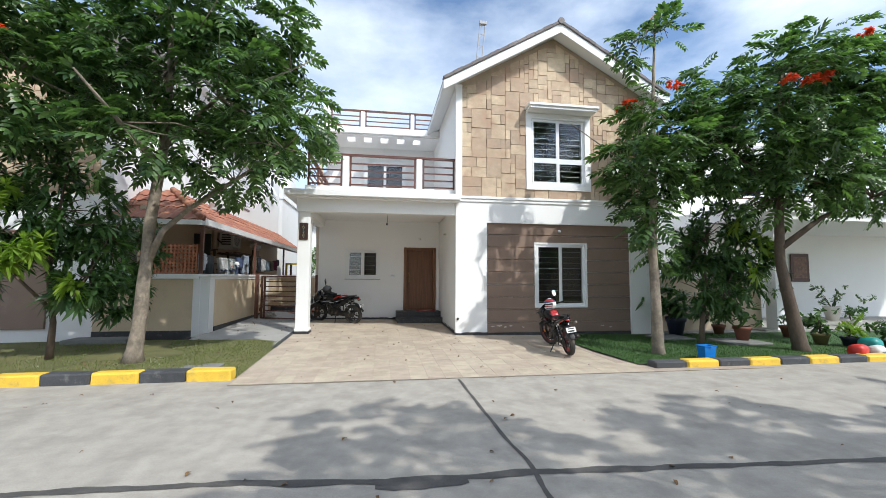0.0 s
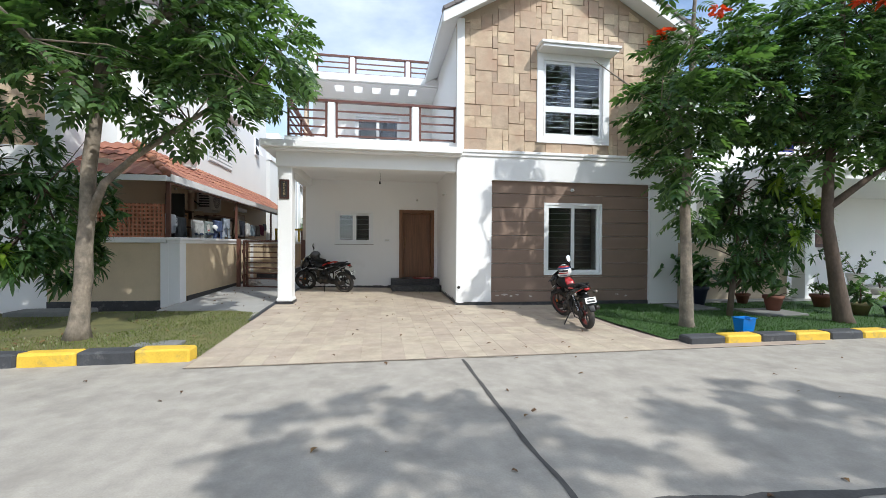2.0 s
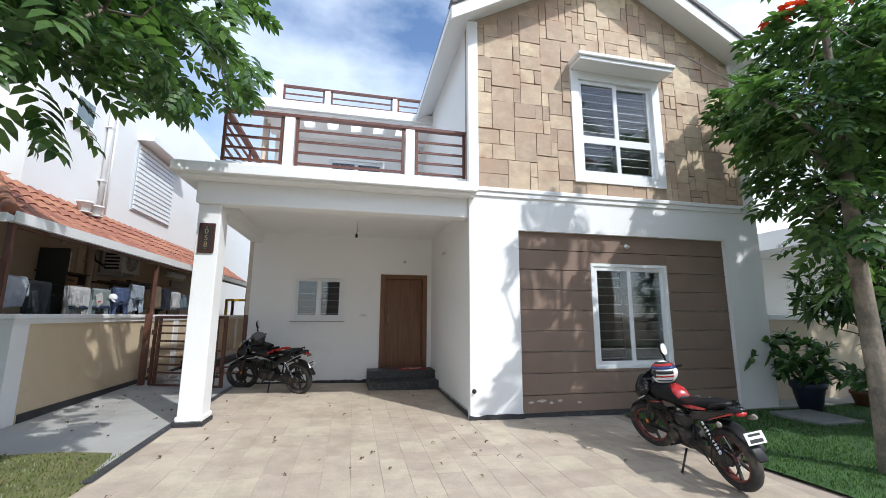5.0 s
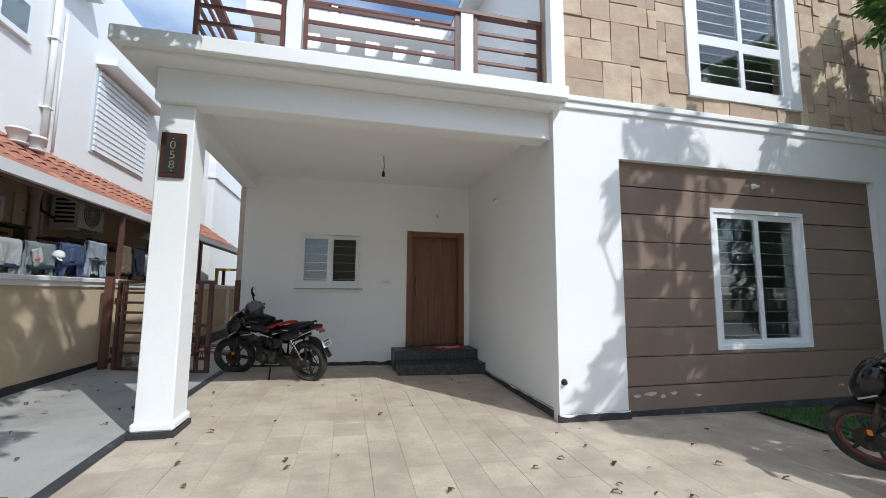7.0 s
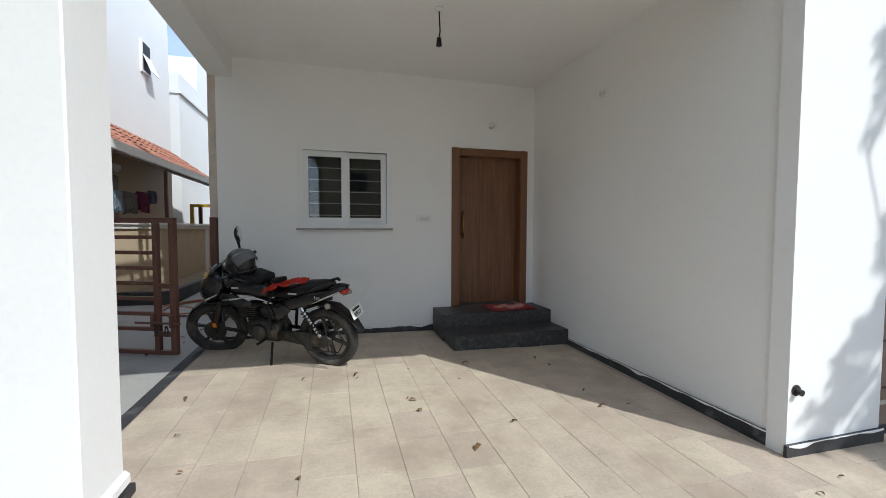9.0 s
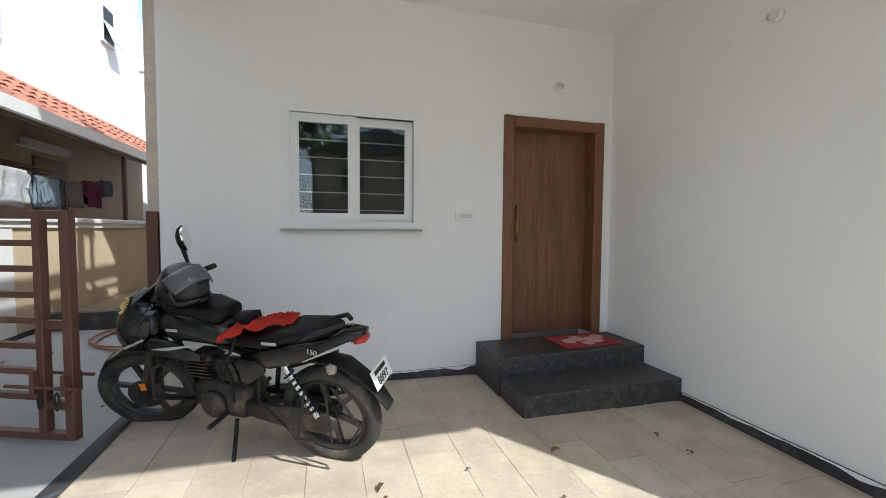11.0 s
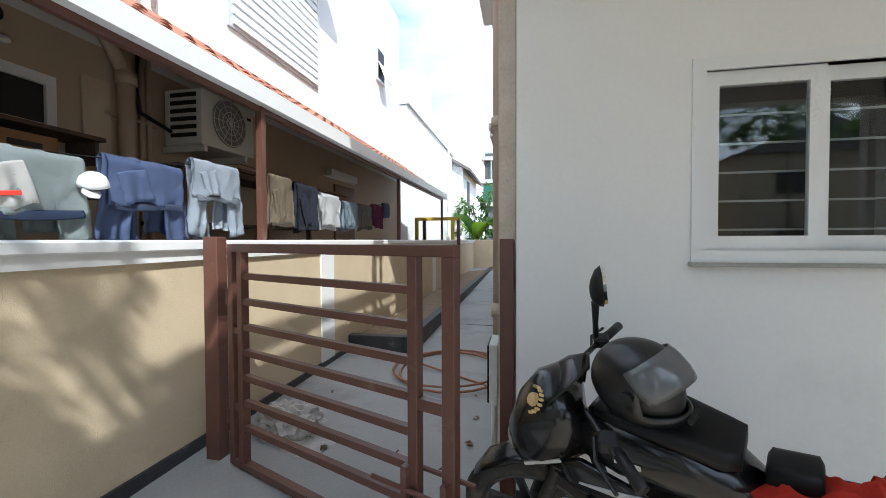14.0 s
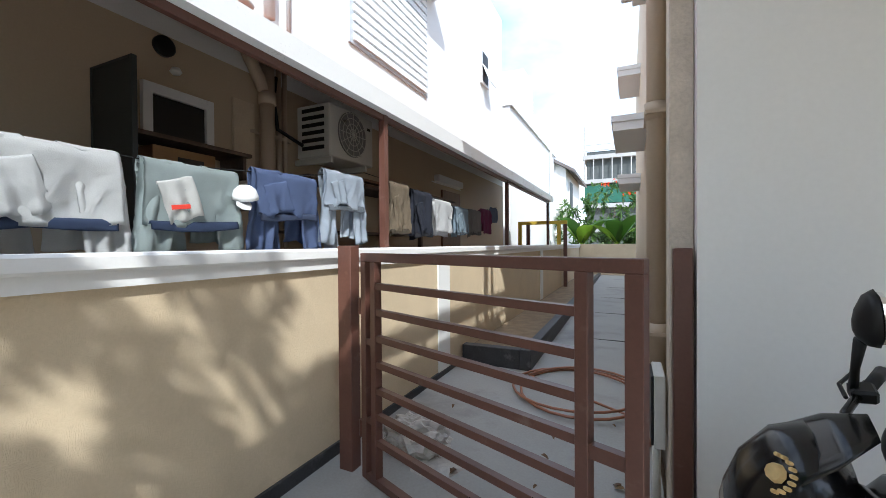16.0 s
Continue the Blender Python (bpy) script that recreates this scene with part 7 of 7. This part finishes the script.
drape("bed_sheet", 0.62, 0.72, 0.4, fabric("blue_sheet", (0.02, 0.045, 0.4)), "bright blue sheet drying over the balcony railing", 61, m=Matrix.Translation((11.35, 7.99, 4.80)), category="sheet", gap=0.06)
drape("bed_sheet", 0.9, 0.5, 0.4, fabric("teal_sheet", (0.3, 0.5, 0.5)), "pale teal sheet drying over the balcony railing", 62, m=Matrix.Translation((12.75, 7.99, 4.80)), category="sheet")
part("upper_wall", boxed(11.3, 22.0, 11.4, 11.6, 3.75, 6.8), OUTER_WHITE, house_e)
part("roof", boxed(11.0, 22.4, 11.0, 20.0, 6.8, 7.0), OUTER_WHITE, house_e)
rr_ = part("balcony_rail", boxed(10.7, 22.0, 7.95, 8.03, 4.72, 4.78), GATE_BROWN, house_e)
for i in range(5):
    part("bar", boxed(10.7, 22.0, 7.97, 8.0, 3.95 + i * 0.15, 3.985 + i * 0.15), GATE_BROWN, rr_)
part("floor", boxed(11.3, 22.0, 7.76, 11.1, 0.0, 0.06), PATH_GREY, house_e)
bt = tagged(part("towel", boxed(10.72, 10.95, 7.85, 7.94, 4.15, 4.8, bevel=0.01), BLUE), "blue towel hung over the balcony railing", "towel")
pic = thing("framed_picture", (16.5, 11.06, 2.0), 0, "dark framed picture on the carport wall", "picture")
part("picture_frame", boxed(-0.42, 0.42, -0.04, 0.0, -0.55, 0.55, bevel=0.01), surface("dark_red_wood", (0.06, 0.02, 0.015), 0.5, 0.2, 6, 60, 0.1), pic)
part("canvas", boxed(-0.3, 0.3, -0.045, -0.04, -0.42, 0.42), surface("dim_painting", (0.14, 0.07, 0.045), 0.6, 0.7, 9, 30, 0.1), pic)
rw = structure("boundary_wall_east", boxed(7.86, 11.7, 8.25, 8.42, -0.1, 1.55), SHADE_BEIGE, "low beige wall with white coping", "wall")
part("coping", boxed(7.86, 11.7, 8.2, 8.47, 1.55, 1.66, bevel=0.01), OUTER_WHITE, rw)
structure("yard_east", boxed(7.06, 11.7, 7.74, 20.0, -0.1, 0.02), PATH_GREY, "concrete yard between the houses", "ground")

# ---- behind: houses, planting, far building ----
house_n = thing("rear_house", (0, 0, 0), 0, "white two-storey house behind the boundary wall", "house")
part("wall", boxed(-14.0, -5.5, 21.5, 30.0, 0.0, 6.7), OUTER_WHITE, house_n)
part("stair_tower", boxed(-8.0, -5.55, 23.6, 25.2, 6.7, 8.0), OUTER_WHITE, house_n)
part("ledge", boxed(-14.0, -5.42, 21.45, 30.05, 6.0, 6.1), OUTER_WHITE, house_n)
part("gable_block", prism(bmesh.new(), [(-9.0, 0.0), (-4.95, 0.0), (-4.95, 5.4), (-7.0, 6.6), (-9.0, 5.4)], 30.0, 36.0), OUTER_WHITE, house_n)
part("gable_roof", prism(bmesh.new(), [(-4.5, 5.15), (-4.5, 5.3), (-7.0, 6.8), (-7.0, 6.6)], 29.7, 36.2), ROOF_GREY, house_n)
nwn = part("window", boxed(-4.97, -4.90, 31.0, 32.4, 3.4, 5.0), UPVC, house_n)
part("pane", boxed(-4.9, -4.89, 31.1, 32.3, 3.5, 4.9), INK, nwn)
part("pipe", tube(bmesh.new(), [(-5.42, 28.4, 0), (-5.42, 28.4, 6.7)], 0.05, 8), OUTER_WHITE, house_n)
yf = thing("yellow_frame", (0, 0, 0), 0, "yellow and brown steel frame beyond the wall", "frame")
YEL = surface("yellow_steel_paint", (0.55, 0.38, 0.04), 0.5, 0.1, 5, 60, 0.05)
for x, mt in ((-5.15, YEL), (-4.9, GATE_BROWN), (-4.0, YEL), (-3.82, GATE_BROWN)):
    part("upright", boxed(x, x + 0.1, 21.1, 21.2, 0.0, 2.2), mt, yf)
part("crossbar", boxed(-5.15, -3.72, 21.1, 21.2, 2.2, 2.3), YEL, yf)

rng_b = np.random.default_rng(31)
bush = thing("shrubbery", (-3.3, 30.0, 0), 0, "dense green shrubs with orange blossoms behind the wall", "shrub")
cl = [(-1.2, 0, 2.3, 1.0, 1.0, 1.6), (0.6, 0.5, 3.3, 1.5, 1.2, 1.7), (2.2, 0.6, 2.4, 1.4, 1.2, 1.8), (1.0, 0.2, 1.6, 1.6, 1.0, 1.0)]
v, f = scatter_leaves(MANGO, clump_places(cl, 70, rng_b, 1.5, 0.2), rng_b)
raw_mesh("foliage", v.tolist(), f.tolist(), LEAF, bush)
bm = bmesh.new()
for x, y, z, *_ in cl:
    tube(bm, [(x * 0.6, y, 0), (x, y, z)], [0.08, 0.03], 6)
part("stems", bm, DARK_BARK, bush)
for x, z in ((0.2, 4.3), (0.9, 4.5), (1.3, 3.9)):
    pl = [((x + rng_b.normal(0, 0.15), -0.9 + rng_b.normal(0, 0.1), z + rng_b.normal(0, 0.06)), (rng_b.normal(), -1, 0.5), 0.8) for _ in range(7)]
    v, f = scatter_leaves(rosette(6, 0.1, 0.06), pl, rng_b)
    raw_mesh("blossom", v.tolist(), f.tolist(), FLOWER, bush)


def banana_leaf(bm, base, azim, length, lift):
    rows = []
    for i in range(9):
        t = i / 8
        r = length * t
        c = Vector(base) + Vector((math.cos(azim) * r * 0.7, math.sin(azim) * r * 0.7, lift * r - 0.55 * lift * r * t))
        w = 0.32 * math.sin(math.pi * min(1, t * 0.9 + 0.08)) + 0.01
        s = Vector((-math.sin(azim), math.cos(azim), 0))
        rows.append([bm.verts.new(c + s * w + Vector((0, 0, 0.08 * w))), bm.verts.new(c), bm.verts.new(c - s * w + Vector((0, 0, 0.08 * w)))])
    for a, b in zip(rows, rows[1:]):
        for k in range(2):
            bm.faces.new((a[k], a[k + 1], b[k + 1], b[k]))
    return bm


for x in (-4.0, -2.6):
    bn = thing("banana_plant", (x, 27.6, 0), 0, "banana plant with broad green leaves", "banana plant", "banana plants")
    part("stalk", tube(bmesh.new(), [(0, 0, 0), (0.05, 0, 1.7)], [0.14, 0.08], 10), LEAF_NEW, bn, "", True)
    for k in range(7):
        part("leaf", banana_leaf(bmesh.new(), (0.05, 0, 1.6), k * 0.9 + x, 1.9, 0.9 + 0.2 * (k % 3)), LEAF_NEW if k % 3 == 0 else GRASS_DEEP, bn, "", True)

far = thing("unfinished_building", (-4.2, 62.0, 0), 0, "unfinished concrete building with scaffolding poles", "building")
CONC = surface("raw_concrete", (0.36, 0.36, 0.36), 0.8, 0.15, 1, 20, 0.2)
# Solid dark block whose colour stands for the shade inside the open floors.
part("core", boxed(-2.6, 5.5, 0.3, 7.5, 0.0, 13.0), surface("interior_shade", (0.08, 0.09, 0.09), 0.9, 0.2, 2, 20, 0.0), far)
for k in range(5):
    part("floor_slab", boxed(-3.0, 6.0, -0.3, 8.0, k * 3.0, k * 3.0 + 0.5), CONC, far)
part("green_net", boxed(-2.8, 6.0, -0.1, 0.0, 6.6, 8.8), surface("green_net", (0.02, 0.1, 0.07), 0.9, 0.2, 3, 30, 0.1), far)
for i in range(9):
    part("pole", tube(bmesh.new(), [(-2.8 + i * 1.05, -0.25, 9.0), (-2.8 + i * 1.05, -0.25, 12.1 if i % 4 else 16.0)], 0.07, 5), CONC, far)
for z in (13.0, 13.7):
    part("guard_rail", boxed(-3.0, 6.0, -0.3, -0.2, z, z + 0.08), CONC, far)
crane = thing("tower_crane", (15.0, 60.0, 0), 0, "distant lattice crane jib above the roofs", "crane")
STEEL_C = surface("grey_crane_steel", (0.35, 0.36, 0.38), 0.6, 0.1, 2, 20, 0.0)
bm = bmesh.new()
for s in (-0.45, 0.45):
    tube(bm, [(s, 0, 0), (s + 0.2, 0, 34), (s + 1.2, 0, 44)], 0.1, 5)
for k in range(44):
    zz = k * 1.0
    off = 0.2 * zz / 34 if zz < 34 else 0.2 + (zz - 34) * 0.1
    tube(bm, [(-0.45 + off, 0, zz), (0.45 + off, 0, zz + (1.0 if k % 2 else -0.2))], 0.06, 4)
part("lattice_mast", bm, STEEL_C, crane)
part("tip", boxed(0.6, 1.8, -0.3, 0.3, 43.6, 44.1), STEEL_C, crane)
# houses across the road, seen only as reflections
for i, x in enumerate((-9.0, 3.0, 15.0)):
    h = thing("house_across", (x, -13.0, 0), 0, "plain beige two-storey house across the road", "house", "houses across the road")
    part("wall", boxed(-4.5, 4.5, -4, 0, 0, 6.5), SHADE_BEIGE, h)
    part("roof", prism(bmesh.new(), [(-4.8, 6.5), (4.8, 6.5), (0, 8.4)], -4.2, 0.3), ROOF_GREY, h)
    for a in (-2.6, 1.4):
        for z in (1.0, 4.2):
            part("window", boxed(a, a + 1.4, 0.0, 0.04, z, z + 1.3), INK, h)
structure("verge_south", boxed(-60, 60, -9.0, -5.2, -0.1, 0.1), LAWN, "grass verge across the road", "lawn")


# ---- pieces: fallen leaves ----
lm = bpy.data.meshes.new("fallen_leaf")
lv, lf = leaflet(0.09, 0.045, 0.5)
lm.from_pydata(lv.tolist(), [], lf)
lm.materials.append(DRY_LEAF)
rnd_l = random.Random(6)
for i in range(210):
    zone = i % 5
    if zone == 0:
        x, y = rnd_l.uniform(-1.8, 4.2), rnd_l.uniform(3.9, 7.6)
    elif zone == 1:
        x, y = rnd_l.uniform(-1.7, 2.0), rnd_l.uniform(5.0, 10.0)
    elif zone == 2:
        x, y = rnd_l.uniform(-4.5, -2.0), rnd_l.uniform(4.2, 6.9)
    elif zone == 3:
        x, y = rnd_l.uniform(-3.7, -2.1), rnd_l.uniform(7.5, 12.5)
    else:
        x, y = rnd_l.uniform(-5, 7), rnd_l.uniform(0.3, 3.6)
    z = ground_z(x, y) + (0.022 if y > 3.72 else 0.006)
    if zone == 2:
        z = ground_z(x, y) + left_lift(x, y) + 0.03
    o = new("fallen_leaf", lm)
    o.matrix_basis = pose(x, y, z, rnd_l.uniform(-12, 12), rnd_l.uniform(-12, 12), rnd_l.uniform(0, 360)) @ Matrix.Diagonal((*[rnd_l.uniform(0.35, 0.9)] * 3, 1))
    tagged(o, "dry brown fallen leaf", "leaf", "fallen leaves")


def shared(name, bm, material):
    me = bpy.data.meshes.new(name)
    bm.to_mesh(me)
    bm.free()
    me.materials.append(material)
    return me


# ---- pieces: stone cladding ----
CELL = 0.135
rnd_s = random.Random(21)
cols, rows_n = int(5.40 / CELL), int(4.8 / CELL)
used = set()
sizes = [(2, 2), (3, 2), (4, 2), (3, 3), (4, 3), (3, 2), (2, 3), (2, 2), (3, 4), (1, 2), (2, 1)]


def roof_line(x):
    return RIDGE_Z - 0.32 - SLOPE * abs(x - RIDGE_X)


for j in range(rows_n):
    for i in range(cols):
        if (i, j) in used:
            continue
        for w, h in rnd_s.sample(sizes, len(sizes)) + [(1, 1)]:
            cells = [(i + a, j + b) for a in range(w) for b in range(h)]
            if all(c not in used and c[0] < cols for c in cells):
                break
        used.update(cells)
        x0, x1 = 2.283 + i * CELL, 2.283 + (i + w) * CELL
        z0, z1 = 3.692 + j * CELL, 3.692 + (j + h) * CELL
        if x1 > 7.70:
            continue
        if x0 < 4.075 < x1 and z1 > 3.95 and z0 < 6.1:
            x1 = 4.073
        if x0 < 5.95 < x1 and z1 > 3.95 and z0 < 6.1:
            x0 = 5.952
        if x0 >= 4.06 and x1 <= 5.96 and z1 > 3.95 and z0 < 6.1:
            if z0 < 3.92:
                z1 = 3.948
            elif z1 > 6.25:
                z0 = 6.245
            else:
                continue
        if z0 > min(roof_line(x0), roof_line(x1)) or x1 - x0 < 0.04 or z1 - z0 < 0.03:
            continue
        zl, zr = min(z1, roof_line(x0)), min(z1, roof_line(x1))
        g, d = 0.002, rnd_s.uniform(-0.018, 0.004)
        bm = bmesh.new()
        y0, y1 = FX + d, FX + 0.055
        fr = [bm.verts.new((x + rnd_s.uniform(-0.008, 0.006), y0 + rnd_s.uniform(-0.007, 0.005), z + rnd_s.uniform(-0.008, 0.006))) for x, z in ((x0 + g + 0.004, z0 + g + 0.004), (x1 - g - 0.004, z0 + g + 0.004), (x1 - g - 0.004, zr - g - 0.004), (x0 + g + 0.004, zl - g - 0.004))]
        bk_ = [bm.verts.new((x, y1, z)) for x, z in ((x0 + g, z0 + g), (x1 - g, z0 + g), (x1 - g, zr - g), (x0 + g, zl - g))]
        bm.faces.new(fr)
        for k in range(4):
            bm.faces.new((fr[k], bk_[k], bk_[(k + 1) % 4], fr[(k + 1) % 4]))
        part("stone", bm, STONE, gable)

# stones of the west neighbour's gable
nb = next(o for o in house_w.children if o.name.startswith("front_gable"))
z = 3.55
while z < 6.3:
    hh = rnd_s.choice((0.28, 0.34, 0.42))
    x = -10.5
    while x < -6.55:
        ww = rnd_s.choice((0.3, 0.42, 0.55))
        part("stone", boxed(x + 0.006, min(-6.52, x + ww) - 0.006, 8.165 + rnd_s.uniform(0, 0.02), 8.21, z + 0.006, z + hh - 0.006, bevel=0.004), STONE, nb)
        x += ww
    z += hh

# ---- pieces: pavers of the drive ----
TL_ = 0.40
x = -1.9
while x < 6.9:
    TW = rnd_s.choice((0.27, 0.27, 0.30, 0.40))
    mesh_p = shared("paver", box(bmesh.new(), -TW / 2 + 0.001, TW / 2 - 0.001, -TL_ / 2 + 0.001, TL_ / 2 - 0.001, -0.015, 0.010, bevel=0.0012), TILE)
    y = 3.70 - rnd_s.uniform(0.0, 0.3)
    while y < 11.1:
        step_y = rnd_s.choice((0.27, 0.36, 0.40, 0.40, 0.52))
        a, b = max(3.695, y), min(y + step_y, 11.085 if x < 2.1 else 7.73)
        cx, cy = x + TW / 2, (a + b) / 2
        limit = 2.12 if cy > 7.74 else (4.6 if cy > 5.4 else 4.6 + 0.12 * (5.4 - cy))
        if cx + TW / 2 < limit + 0.02 and b - a > 0.08 and not (cx < -1.53 and 7.87 < cy < 8.3) and not (cx > 0.69 and cy > 10.3):
            o = new("paver", mesh_p)
            o.parent = drive
            e = 0.05
            sx_ = (ground_z(cx + e, cy) - ground_z(cx - e, cy)) / (2 * e)
            sy_ = (ground_z(cx, cy + e) - ground_z(cx, cy - e)) / (2 * e)
            o.matrix_basis = pose(cx, cy, ground_z(cx, cy) + rnd_s.uniform(-0.001, 0.001), math.degrees(math.atan(sy_)), -math.degrees(math.atan(sx_)), 0) @ Matrix.Diagonal((1, (b - a) / TL_, 1, 1))
        y += step_y
    x += TW

# ---- pieces: veranda roof tiles ----
bm = bmesh.new()
ang = math.atan2(TZ - EZ, EX - TX)
length = math.hypot(TX - EX, TZ - EZ)
TWY, NR = 0.26, 5
seg, prof = 6, []
for k in range(seg + 1):
    t = k / seg
    prof.append((t * TWY, 0.028 * math.sin(math.pi * min(1, t * 1.6)) if t < 0.625 else -0.012 * math.sin(math.pi * (t - 0.625) / 0.375)))
lo = [bm.verts.new((0, a, b + 0.028)) for a, b in prof]
hi = [bm.verts.new((-(length / NR + 0.04), a, b + 0.002)) for a, b in prof]
lo2 = [bm.verts.new((0, a, b + 0.012)) for a, b in prof]
for k in range(seg):
    bm.faces.new((lo[k], lo[k + 1], hi[k + 1], hi[k]))
    bm.faces.new((lo2[k], lo2[k + 1], lo[k + 1], lo[k]))
tile_mesh = shared("roof_tile", bm, ROOF_RED)
n_t = int((VY1 - VY0) / TWY)
for r in range(NR):
    d = length * r / NR
    for k in range(n_t):
        y = VY0 + k * TWY
        if y < VY0 + 1.35 * (r + 0.2) / NR:
            continue
        o = new("roof_tile", tile_mesh)
        o.parent = veranda
        o.matrix_basis = Matrix.Translation((EX - d * math.cos(ang) + 0.03 * (r == 0), y, EZ + d * math.sin(ang) - 0.03)) @ Matrix.Rotation(ang, 4, "Y") @ pose(0, 0, rnd_s.uniform(0, 0.004))
    # front hip
    ang_f = math.atan2(TZ - EZ, 9.3 - VY0)
    df = math.hypot(9.3 - VY0, TZ - EZ) * r / NR
    for k in range(9):
        x = EX - k * TWY
        if x > EX - 1.33 * (r + 0.2) / NR - 0.1 or x < -6.2:
            continue
        o = new("roof_tile", tile_mesh)
        o.parent = veranda
        o.matrix_basis = Matrix.Translation((x, VY0 + df * math.cos(ang_f) - 0.04 * (r == 0), EZ + df * math.sin(ang_f) - 0.03)) @ Matrix.Rotation(radians(-90), 4, "Z") @ Matrix.Rotation(ang_f, 4, "Y")
for k in range(7):
    t0, t1 = k / 7, (k + 1.15) / 7
    p0 = Vector((EX + (TX - EX) * t0, VY0 + (9.3 - VY0) * t0, EZ + (TZ - EZ) * t0 + 0.03))
    p1 = Vector((EX + (TX - EX) * t1, VY0 + (9.3 - VY0) * t1, EZ + (TZ - EZ) * t1 + 0.02))
    part("hip_tile", tube(bmesh.new(), [p0, p1], [0.085, 0.07], 10), ROOF_RED, veranda, "", True)
